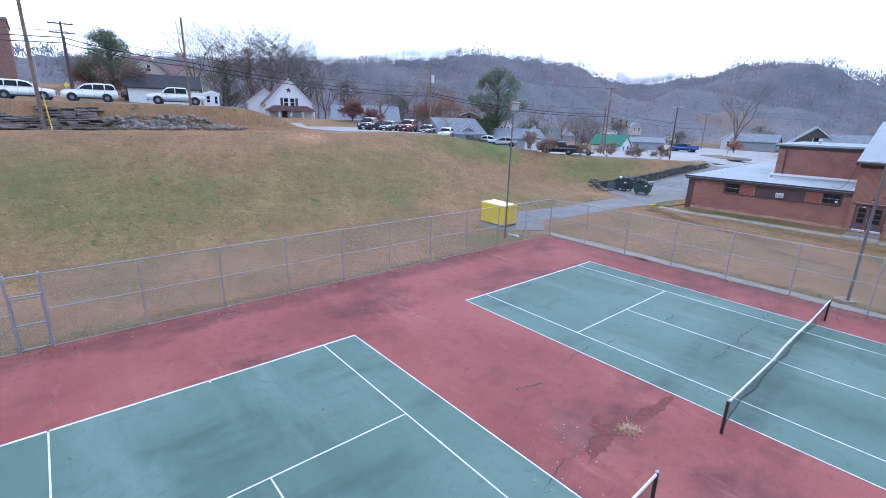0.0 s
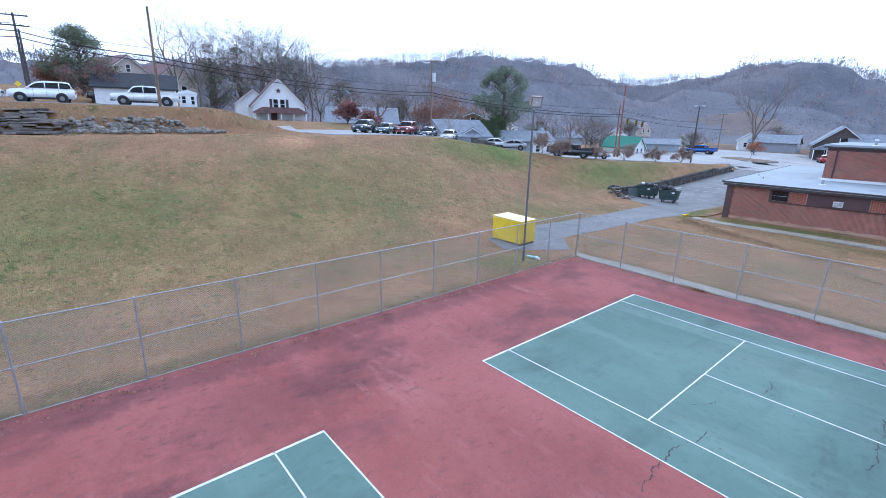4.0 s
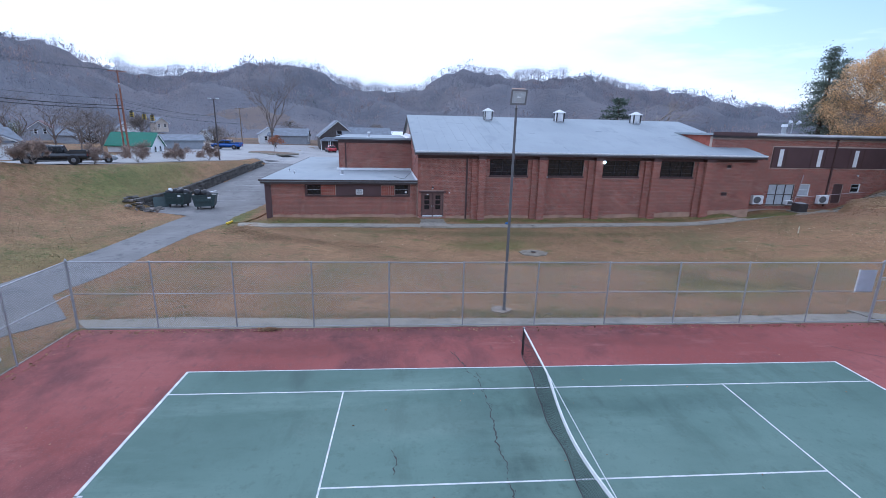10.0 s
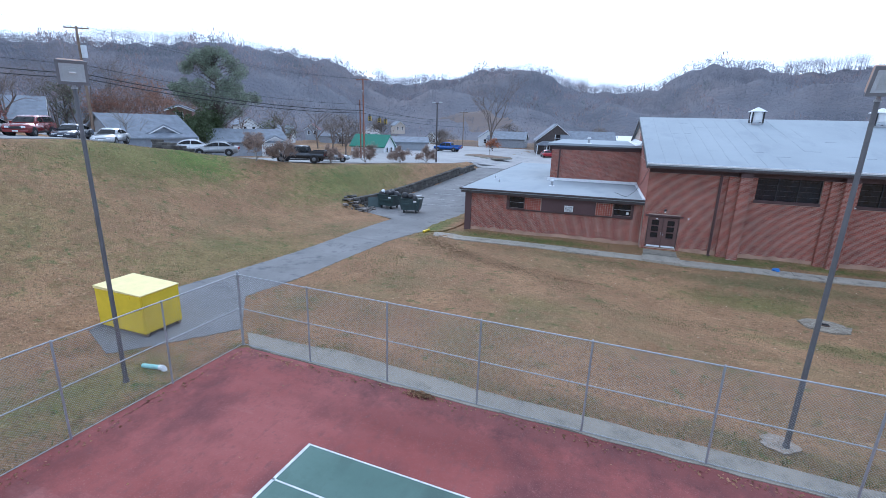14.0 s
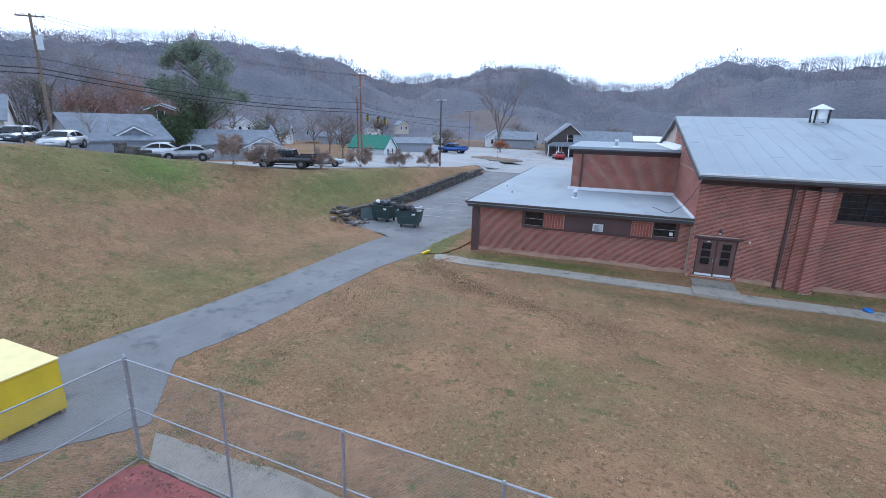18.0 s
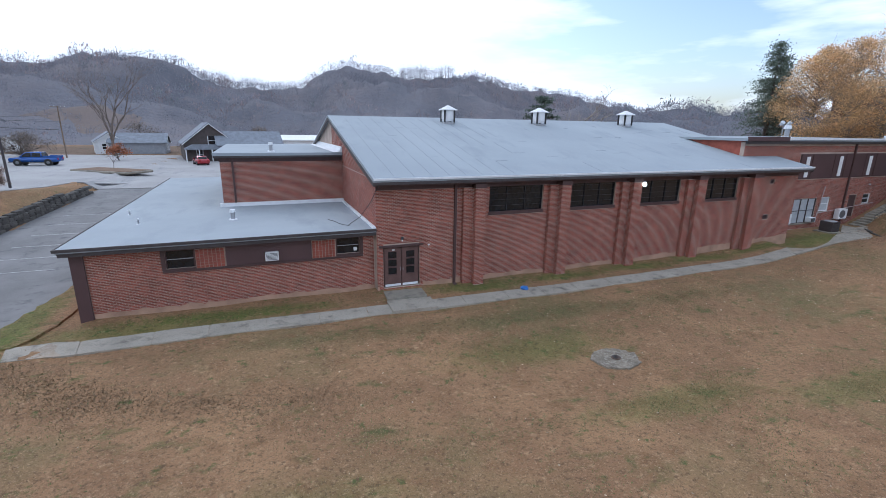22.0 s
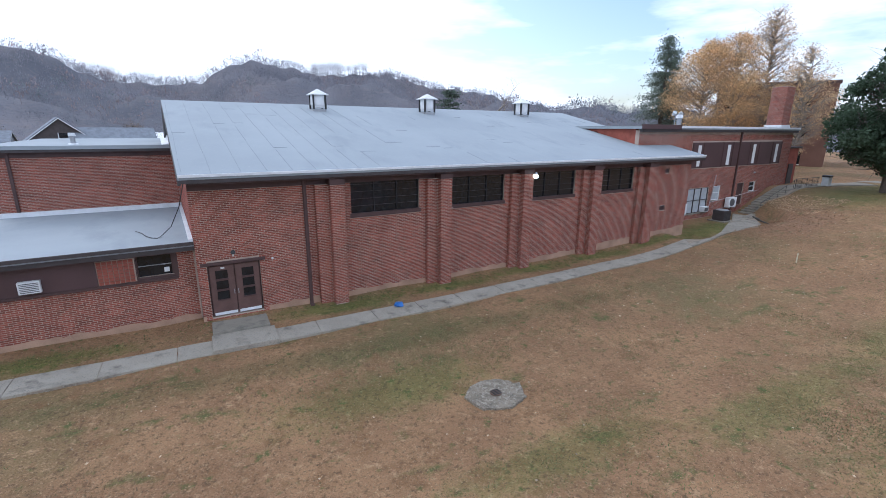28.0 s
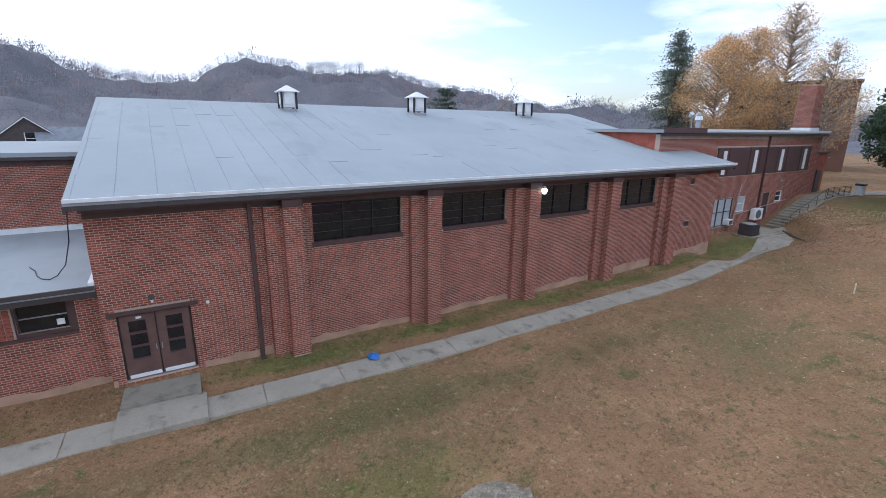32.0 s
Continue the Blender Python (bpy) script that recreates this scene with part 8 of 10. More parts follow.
utility_pole(PD, 9.5, 1, r=0.13)
stl = thing("street_lamp", "tall dark street lamp with two small heads", "street lamp", Matrix.Translation(g3(-32.4, 56.4)))
part("pole", tb((0, 0, -0.3), (0, 0, 8.6), 0.12, 0.08, 10), M_FASCIA, stl)
for s in (-1, 1):
    part("arm", tb((0, 0, 8.5), (s * 0.55, 0, 8.7), 0.03), M_FASCIA, stl)
    part("lamp_head", bx(s * 0.55 - 0.22, -0.14, 8.62, s * 0.55 + 0.22, 0.14, 8.78, bevel=0.03), M_LENS, stl)


def wire(a, b, sag, r=0.018, seg=14):
    bm = bmesh.new()
    a, b = Vector(a), Vector(b)
    side = (b - a).cross(Vector((0, 0, 1))).normalized()
    rings = []
    for i in range(seg + 1):
        t = i / seg
        p = a.lerp(b, t) - Vector((0, 0, 4 * sag * t * (1 - t)))
        rings.append([bm.verts.new(p + side * (r * math.cos(k * math.tau / 5)) + Vector((0, 0, r * math.sin(k * math.tau / 5)))) for k in range(5)])
    for u, v in zip(rings, rings[1:]):
        for k in range(5):
            bm.faces.new((u[k], u[(k + 1) % 5], v[(k + 1) % 5], v[k]))
    return tagged(part("overhead_wire", bm, M_BLACK), "dark sagging overhead wire between utility poles", "cable", "overhead wires")


def up_by(p, z):
    return (p[0], p[1], p[2] + z)


def level(p, z):
    return (p[0], p[1], z)


WT, WR = 12.5, 10.2
for k, r in enumerate((0.05, 0.045, 0.022)):
    wire(level(PA, (15.75, 15.2, 16.4)[k]), level(P2, (13.5, 13.05, 14.2)[k]), 0.25, r)
    wire(level(P2, (13.5, 13.05, 14.2)[k]), level(PT, (WT, WT - 0.45, WT + 0.9)[k]), 0.7, r)
    wire(level(PT, (WT, WT - 0.45, WT + 0.9)[k]), level(PR, (WR, WR - 0.4, WR + 0.9)[k]), 0.8, r)
    wire(level(PR, (WR, WR - 0.4, WR + 0.9)[k]), up_by(PD, 8.2 - 0.6 * k), 0.8, 0.02)
    wire(level(PA, (15.75, 15.2, 16.4)[k]), (-66.0, -60.0, (15.5, 15.0, 16.0)[k]), 0.5, r)
for s in (-0.9, 0.9):
    wire((PT[0] + s * 0.7, PT[1] + s * 0.6, PT[2] + 11.8), (PR[0] + s * 0.8, PR[1] + s * 0.5, PR[2] + 12.1), 0.9, 0.014)
M_SIGNAL = plain("faded_signal_yellow", (0.42, 0.30, 0.05), 0.6)
span_a, span_b = Vector(up_by(PR, 7.0)), Vector((-31.5, 66.0, 8.0))
wire(span_a, span_b, 0.4, 0.022)
wire(up_by(PR, 8.0), (-32.4, 56.4, 9.0), 0.3, 0.018)
for t in (0.06, 0.15, 0.21):
    p = span_a.lerp(span_b, t) - Vector((0, 0, 1.6 * t * (1 - t)))
    tl = thing("traffic_light", "yellow traffic light hanging from the span wire", "traffic light", Matrix.Translation(p) @ Matrix.Rotation(radians(20), 4, "Z") @ Matrix.Diagonal((1.4, 1.4, 0.8, 1)), "traffic lights over the junction")
    part("hanger", tb((0, 0, -0.25), (0, 0, 0.1), 0.05), M_BLACK, tl)
    part("case", bx(-0.17, -0.14, -1.2, 0.17, 0.14, -0.25, bevel=0.02), M_SIGNAL, tl)
    part("cap", bx(-0.19, -0.16, -0.27, 0.19, 0.16, -0.17, bevel=0.02), M_BLACK, tl)
    for k in range(3):
        part("signal_lens", tb((0, -0.165, -0.42 - k * 0.33), (0, -0.2, -0.42 - k * 0.33), 0.12, seg=12), M_BLACK, tl)
sgn = thing("crossing_sign", "yellow diamond warning sign on a post", "sign", Matrix.Translation(g3(-60.5, -22.8)))
part("post", tb((0, 0, -0.2), (0, 0, 1.6), 0.03), M_GALV, sgn)
part("plate", bx(-0.02, -0.19, 1.47, 0.02, 0.19, 1.85, m=Matrix.Translation((0.05, 0, 1.66)) @ Matrix.Rotation(math.pi / 4, 4, "X") @ Matrix.Translation((0, 0, -1.66))), M_YELLOW, sgn)
island = thing("planting_island", "kerbed planting island with brown mulch in the lot", "island", Matrix.Translation((-29.0, 72.0, gz(-29.0, 72.0) + 0.06)) @ Matrix.Rotation(radians(-35), 4, "Z"))
part("kerb", bx(-4.6, -1.9, -0.15, 4.6, 1.9, 0.15, bevel=0.08), M_CONCRETE, island)
part("mulch", bx(-4.4, -1.7, 0.1, 4.4, 1.7, 0.19, bevel=0.02), plain("mulch", (0.16, 0.10, 0.06), 0.95, vary=0.3), island)
tree("island_sapling", "thin bare sapling on the planting island", (-28.8, 72.2, gz(-28.8, 72.2) + 0.2), 2.6, 0.03, None, 0, 0, 91, levels=2, bole=0.4, bark=M_TWIG)

# brush and thickets behind the hilltop houses
L_BRUSH, L_BRUSH_G = leafy("grey_brush", (0.20, 0.165, 0.14)), leafy("dull_green_brush", (0.13, 0.135, 0.085))
for i, (x, y, h, r) in enumerate(((-88, 1, 9, 4), (-90, 6, 12, 4.5), (-95, 12, 13, 5), (-92, 17, 10, 4.5), (-86, 24, 9, 4), (-98, 4, 13, 5), (-84, 36, 9, 4.5), (-94, 30, 10, 5), (-78, 52, 8, 4.5), (-68, 62, 6, 4), (-58, 84, 6, 4), (-68, 84, 7, 5), (-52, 104, 4, 4), (-26, 118, 4, 4.5), (-38, 122, 6, 4.5), (-14, 122, 6, 4.5))):
    full_crown("thicket", "dense leafless brush and saplings behind the houses", g3(x, y), h, r, 0.5, L_BRUSH if i % 3 or i > 9 else L_BRUSH_G, 3600, 0.11, 400 + i, widest=0.45, lumps=46, trunk_r=0.12, thin=0.5, group="thickets behind the houses", power=0.5, category="brush")

# ---- dormitory ----
M_DORM = layered("orange_red_brick", (
    ((0.335, 0.155, 0.105), 0, 0, 0, ONE),
    ((0.38, 0.185, 0.127), 0.25, 0.42, 0.62, ONE),
    ((0.255, 0.11, 0.077), 1.3, 0.5, 0.66, (1, 1, 9)),
    ((0.45, 0.27, 0.205), 2.2, 0.54, 0.66, (1, 1, 6)),
    ((0.19, 0.085, 0.06), 5.0, 0.54, 0.66, (1, 1, 3))), bump=0.2, depth=0.01, fine=12.0)
M_DORMROOF = plain("grey_roof_shingle", (0.17, 0.165, 0.17), 0.9, vary=0.16, scale=0.5, fine=6.0, bump=0.4, depth=0.02)
M_FRAME = plain("tan_window_frame", (0.50, 0.45, 0.38), 0.6, vary=0.1)
M_BLIND = plain("pale_window_blind", (0.50, 0.54, 0.55), 0.6, vary=0.12, scale=0.5)
M_LIMESTONE = plain("pale_limestone", (0.60, 0.54, 0.46), 0.85, vary=0.1)
M_COPPER = plain("red_brown_pipe", (0.26, 0.10, 0.06), 0.6, vary=0.15)
DORM = Matrix.Translation((58.4, -9.9, 2.95)) @ Matrix.Rotation(radians(250.9), 4, "Z") @ Matrix.Diagonal((1.04, 1.0, 1.015, 1))
dorm = thing("dormitory", "three-storey red brick dormitory with a grey hip roof and white portico", "building", DORM.copy())
D0, D1, DD, DE = -22.3, 27.0, 15.0, 9.2
FLOORS = ((1.2, 2.75), (4.25, 5.85), (7.4, 8.72))
SINGLES = (-3.5, -1.8, 1.35, 2.95, 4.5)
PAIRS = (-13.1, -10.0, -6.85, 6.9, 9.1, 12.2, 15.4, 18.6, 21.8, 24.6)
d_holes, d_wins = [], []
for fi, (z0, z1) in enumerate(FLOORS):
    for u in SINGLES:
        if fi == 0 and abs(u) < 1.5:
            continue
        w = 1.15 if fi == 0 and abs(abs(u) - 1.8) < 0.4 else 0.92
        d_wins.append((u, w, z0, z1, 1, fi))
    if fi == 1:
        d_wins[-4] = (-1.05, 0.95, 3.5, 5.2, 1, fi)
        d_wins[-5 + 2] = (1.0, 0.95, 3.5, 5.2, 1, fi)
        d_wins.append((-1.95, 0.92, z0 + 0.1, z1, 1, fi))
    for u in PAIRS:
        d_wins.append((u, 1.75, z0, z1, 2, fi))
    d_wins.append((-20.8, 0.6, z0 + 0.1, z1 - 0.2, 1, fi))
for s in (-5.75, 5.5):
    d_wins.append((s, 0.5, 1.35, 2.6, 1, 0))
d_holes = [(u - w / 2, u + w / 2, a, b) for u, w, a, b, n, fi in d_wins]
bm = bmesh.new()
wall_with_holes(bm, D0, D1, -1.2, DE, 0, 0.35, d_holes)
part("front_wall", bm, M_DORM, dorm)
part("side_wall", bx(D0, 0.35, -1.2, D0 + 0.35, DD, DE), M_DORM, dorm)
part("side_wall", bx(D1 - 0.35, 0.35, -1.2, D1, DD, DE), M_DORM, dorm)
part("back_wall", bx(D0 + 0.35, DD - 0.35, -1.2, D1 - 0.35, DD, DE), M_DORM, dorm)
part("inner_wall", bx(D0 + 0.4, 2.0, -1.0, D1 - 0.4, 2.1, DE), M_FASCIA, dorm)
bm = bmesh.new()
base = [bm.verts.new(p) for p in ((D0 - 0.6, -0.7, DE), (D1 + 0.6, -0.7, DE), (D1 + 0.6, DD + 0.6, DE), (D0 - 0.6, DD + 0.6, DE))]
lip = [bm.verts.new((v.co.x, v.co.y, DE + 0.22)) for v in base]
hip = [bm.verts.new(p) for p in ((D0 + 7.5, DD / 2, DE + 2.75), (D1 - 7.5, DD / 2, DE + 2.75))]
bm.faces.new(base[::-1])
for i in range(4):
    bm.faces.new((base[i], base[(i + 1) % 4], lip[(i + 1) % 4], lip[i]))
for f in ((lip[0], lip[1], hip[1], hip[0]), (lip[1], lip[2], hip[1]), (lip[2], lip[3], hip[0], hip[1]), (lip[3], lip[0], hip[0])):
    bm.faces.new(f)
bmesh.ops.recalc_face_normals(bm, faces=bm.faces)
droof = part("roof", bm, M_DORMROOF, dorm, "grey shingled hip roof")
part("gutter", bx(D0 - 0.62, -0.84, DE + 0.02, D1 + 0.62, -0.71, DE + 0.16), M_FASCIA, droof)
for x in (-5.0, 5.4, 14.0, -14.0):
    part("roof_pipe", tb((x, 1.5, DE + 0.6), (x, 1.5, DE + 1.25), 0.09), M_FASCIA, droof)
    part("roof_pipe", tb((x + 0.5, 1.8, DE + 0.6), (x + 0.5, 1.8, DE + 1.15), 0.07), M_FASCIA, droof)
for x in (-5.05, 5.4):
    dpipe = part("downspout", bx(x - 0.07, -0.16, -0.6, x + 0.07, -0.02, DE - 0.6, bevel=0.02), M_COPPER, dorm, "copper-brown downspout")
    part("spout_head", bx(x - 0.13, -0.26, DE - 0.6, x + 0.13, -0.02, DE - 0.2, bevel=0.03), M_COPPER, dpipe)
rs = random.Random(21)
for u, w, z0, z1, n, fi in d_wins:
    lower = rs.random()
    glass = part("window", bx(u - w / 2, 0.16, z0, u + w / 2, 0.19, z1), M_DARKGLASS, dorm)
    fb = bmesh.new()
    for dims in ((u - w / 2, 0.07, z0, u - w / 2 + 0.07, 0.155, z1), (u + w / 2 - 0.07, 0.07, z0, u + w / 2, 0.155, z1), (u - w / 2, 0.072, z1 - 0.08, u + w / 2, 0.153, z1), (u - w / 2, 0.072, z0, u + w / 2, 0.153, z0 + 0.07)):
        box(fb, *dims)
    part("window_frame", fb, M_FRAME, glass, "tan painted window frame")
    if n == 2:
        part("mullion", bx(u - 0.11, 0.06, z0, u + 0.11, 0.15, z1), M_FRAME, glass)
    part("meeting_rail", bx(u - w / 2 + 0.07, 0.10, (z0 + z1) / 2 - 0.03, u + w / 2 - 0.07, 0.152, (z0 + z1) / 2 + 0.03), M_FRAME, glass)
    part("window_sill", bx(u - w / 2 - 0.08, -0.07, z0 - 0.12, u + w / 2 + 0.08, 0.068, z0 - 0.004), M_LIMESTONE, glass)
    for k in range(n):
        a = u - w / 2 + 0.075 + k * (w / 2)
        b = a + w / n - 0.15
        drop = (0, 0.15, 0.1)[fi] if rs.random() < (0.1, 0.1, 0.75)[fi] else rs.choice((0.5, 1.0, 1.0, 0.9))
        if drop > 0.05:
            part("blind", bx(a, 0.157, z1 - 0.08 - (z1 - z0 - 0.16) * drop, b, 0.1595, z1 - 0.08), M_BLIND, glass, "lowered pale blind")
for u, z in ((-1.95, 4.28), (1.0, 3.55), (2.95, 4.28), (6.55, 4.28), (9.0, 4.28)):
    ac = thing("window_air_conditioner", "white box air conditioner in a dormitory window", "air conditioner", DORM @ Matrix.Translation((u, 0.0, z)), "dormitory window air conditioners")
    part("case", bx(-0.32, -0.35, 0.03, 0.32, 0.1, 0.46, bevel=0.03), M_WHITE, ac)
    part("grille", bx(-0.24, -0.362, 0.1, 0.24, -0.352, 0.4), M_LAMPSTEEL, ac)
for z0, z1 in FLOORS:
    part("stair_panel", bx(-17.0, -0.05, z0 - 0.1, -15.3, -0.003, z1 - 0.05, bevel=0.01), M_WHITE, dorm, "white painted panel")
part("attic_fan", tb((-16.6, -0.06, 8.3), (-16.6, -0.2, 8.3), 0.25, 0.28, 14), M_GALV, dorm)
part("name_panel", bx(-0.55, -0.05, 6.35, 1.95, -0.003, 7.0), plain("cream_panel", (0.72, 0.55, 0.36), 0.7, vary=0.06), dorm, "plain cream stone panel")
part("base_course", bx(D0, -0.04, -1.2, D1, -0.003, 0.35), M_COPPER, dorm)

portico = thing("portico", "white classical entrance portico with columns and an evergreen garland", "portico", DORM.copy())
part("floor_slab", bx(-2.3, -2.2, -0.6, 2.3, -0.06, 0.08, bevel=0.02), M_CONCRETE, portico)
entab = part("entablature", bx(-2.35, -2.1, 2.72, 2.35, -0.06, 3.0, bevel=0.02), M_WHITE, portico)
part("cornice", bx(-2.65, -2.4, 3.0, 2.65, -0.06, 3.2, bevel=0.04), M_WHITE, entab)
part("deck_roof", bx(-2.5, -2.25, 3.2, 2.5, -0.06, 3.28), M_FASCIA, entab)
deckrail = part("deck_rail", bx(-2.4, -2.2, 3.5, 2.4, -2.15, 3.55), M_BLACK, entab)
for k in range(13):
    part("baluster", tb((-2.4 + k * 0.4, -2.17, 3.28), (-2.4 + k * 0.4, -2.17, 3.5), 0.015, seg=6), M_BLACK, deckrail)
for x in (-2.05, -1.65, 1.65, 2.05):
    col = part("column", tb((x, -1.85, 0.22), (x, -1.85, 2.58), 0.15, 0.125, 16), M_WHITE, portico)
    part("column_base", bx(x - 0.19, -2.04, 0.08, x + 0.19, -1.66, 0.22, bevel=0.02), M_WHITE, col)
    part("capital", bx(x - 0.18, -2.03, 2.58, x + 0.18, -1.67, 2.718, bevel=0.02), M_WHITE, col)
part("door_surround", bx(-1.6, -0.12, 0.08, 1.6, -0.06, 2.7), M_WHITE, portico)
for x in (-1.1, 0.0, 1.1):
    leaf = part("door_leaf", bx(x - 0.48, -0.18, 0.1, x + 0.48, -0.125, 2.35, bevel=0.01), M_WHITE, portico)
    part("pane", bx(x - 0.24, -0.20, 0.65, x + 0.24, -0.184, 2.15), M_DARKGLASS, leaf)
    part("door_handle", tb((x + 0.36, -0.22, 1.0), (x + 0.36, -0.22, 1.3), 0.02), M_GALV, leaf)
rng = np.random.default_rng(5)
gs = np.linspace(-2.45, 2.45, 900)
gpts = np.stack([gs, np.full(900, -2.44), 2.96 - 0.22 * np.abs(np.sin(gs * 3.2))], 1) + rng.normal(0, 0.035, (900, 3))
garland = piece("garland", leaf_mesh("garland", gpts, 0.09, 6), L_HEDGE, portico)
tagged(garland, "draped dark evergreen garland")


def hedge(at, turn, w, d, h, seed, label="clipped rounded evergreen hedge beside the dormitory door"):
    q = thing("hedge", label, "hedge", at @ Matrix.Rotation(radians(turn), 4, "Z"), "hedges at the dormitory door")
    bm = bx(-w / 2, -d / 2, -0.2, w / 2, d / 2, h * 0.86)
    bmesh.ops.bevel(bm, geom=list(bm.edges), offset=0.25, segments=2, affect="EDGES")
    part("core", bm, L_HEDGE, q)
    g = np.random.default_rng(seed)
    p = g.uniform(-1, 1, (1500, 3))
    p /= np.max(np.abs(p), axis=1, keepdims=True)
    p = p * np.array([w / 2, d / 2, h / 2]) * g.uniform(0.94, 1.06, (1500, 1)) + np.array([0, 0, h / 2 - 0.05])
    piece("leaves", leaf_mesh("leaves", p, 0.08, seed), L_HEDGE, q)
    return q


def on_dorm(x, y):
    p = DORM @ Vector((x, y, 0))
    return Matrix.Translation((p.x, p.y, gz(p.x, p.y)))


for i, (x, y, w, d, h) in enumerate(((-4.0, -2.3, 2.6, 1.5, 1.25), (-3.4, -4.0, 3.0, 1.4, 0.95), (3.6, -2.3, 2.4, 1.5, 1.2), (4.0, -3.9, 2.2, 1.4, 1.0))):
    hedge(on_dorm(x, y), 250.9, w, d, h, 60 + i)


def yard_lamp(x, y):
    q = thing("yard_lamp", "slim black lantern post on the dormitory lawn", "lamp post", on_dorm(x, y), "lantern posts by the dormitory")
    part("post", tb((0, 0, -0.2), (0, 0, 2.6), 0.045, 0.035, 8), M_BLACK, q)
    part("lantern", tb((0, 0, 2.6), (0, 0, 2.95), 0.1, 0.15, 6), M_LENS, q)
    part("cap", tb((0, 0, 2.95), (0, 0, 3.12), 0.17, 0.03, 6), M_BLACK, q)


for x, y in ((-5.9, -2.6), (7.4, -2.6), (-24.6, -6.0)):
    yard_lamp(x, y)


def flagpole(x, y, h, cloth, label):
    q = thing("flagpole", label, "flagpole", on_dorm(x, y))
    part("pole", tb((0, 0, -0.2), (0, 0, h), 0.05, 0.03, 8), M_GALV, q)
    bm = bmesh.new()
    bmesh.ops.create_uvsphere(bm, u_segments=10, v_segments=6, radius=0.08, matrix=Matrix.Translation((0, 0, h + 0.06)))
    part("finial", bm, M_YELLOW, q)
    bm = bmesh.new()
    n, rows = 8, 10
    vs = [[bm.verts.new((0.04 + 0.07 * i + 0.03 * math.sin(j * 0.9 + i), 0.10 * math.sin(i * 1.7 + j * 0.25), h - 0.15 - j * 0.17 - i * 0.07)) for i in range(n)] for j in range(rows)]
    for j in range(rows - 1):
        for i in range(n - 1):
            f = bm.faces.new((vs[j][i], vs[j][i + 1], vs[j + 1][i + 1], vs[j + 1][i]))
            f.material_index = 1 if (len(cloth) == 3 and j < 5 and i < 4) else (i % 2) * 2 if len(cloth) == 3 else 0
    me = bpy.data.meshes.new("flag")
    bm.to_mesh(me)
    bm.free()
    for m in cloth:
        me.materials.append(m)
    me.shade_smooth()
    ob = new("flag", me)
    ob.parent = q


M_FLAGR, M_FLAGB = plain("red_cloth", (0.42, 0.05, 0.06), 0.8), plain("blue_cloth", (0.05, 0.14, 0.36), 0.8)
flagpole(0.6, -6.3, 6.4, (M_FLAGR, M_FLAGB, M_WHITE), "pole with a limp red, white and blue flag")
flagpole(5.2, -6.3, 5.6, (M_FLAGB,), "pole with a limp blue flag")
ped = thing("pedestal", "round pale stone pedestal with a small pale figure block", "pedestal", on_dorm(2.9, -6.4))
part("drum", tb((0, 0, -0.1), (0, 0, 1.0), 0.48, 0.46, 20), M_LIMESTONE, ped)
part("rim", tb((0, 0, 1.0), (0, 0, 1.12), 0.54, 0.52, 20), M_LIMESTONE, ped)
part("block", bx(-0.16, -0.16, 1.12, 0.16, 0.16, 1.95, bevel=0.06), M_WHITE, ped)

# white wire light figures and the low panel on the lawn
M_WIRELIGHT = plain("white_tinsel_wire", (0.8, 0.8, 0.8), 0.5)


def wire_figure(x, y, loops, label):
    q = thing("wire_light_figure", label, "ornament", on_dorm(x, y) @ Matrix.Rotation(radians(250.9), 4, "Z"), "white wire figures on the lawn")
    for cx, cz, r in loops:
        bm = bmesh.new()
        for k in range(16):
            a, b = k / 16 * math.tau, (k + 1) / 16 * math.tau
            tube(bm, (cx + r * math.cos(a), 0, cz + r * math.sin(a)), (cx + r * math.cos(b), 0, cz + r * math.sin(b)), 0.03, seg=5, caps=False)
        part("loop", bm, M_WIRELIGHT, q)
    part("stake", tb((0, 0.02, -0.2), (0, 0.02, loops[-1][1]), 0.015, seg=6), M_WIRELIGHT, q)


wire_figure(-13.4, -7.0, ((0, 0.55, 0.52), (0, 1.4, 0.38), (0, 2.05, 0.26), (0, 2.35, 0.2)), "white wire light figure of three stacked rings")
wire_figure(-7.2, -6.6, ((0, 0.4, 0.42), (0, 1.05, 0.3), (0, 1.55, 0.2), (0.0, 1.95, 0.2)), "white wire light figure of tapering rings")
wire_figure(-11.6, -7.2, ((0, 0.45, 0.34), (0.5, 0.5, 0.3), (0.75, 0.95, 0.2)), "low white wire light figure of joined rings")
wire_figure(-10.0, -7.2, ((0, 0.45, 0.34), (0.5, 0.5, 0.3), (0.75, 0.95, 0.2)), "low white wire light figure of joined rings")
pk = thing("picket_panel", "low pale weathered board panel behind the wire figures", "fence", on_dorm(-10.6, -6.2) @ Matrix.Rotation(radians(250.9), 4, "Z"))
for k in range(40):
    part("board", bx(-3.2 + k * 0.165, -0.015, -0.1, -3.2 + k * 0.165 + 0.15, 0.015, 1.18 + 0.03 * math.sin(k * 2.1), bevel=0.006), bpy.data.materials["pale_wood"] if k % 3 else M_BEIGE, pk)


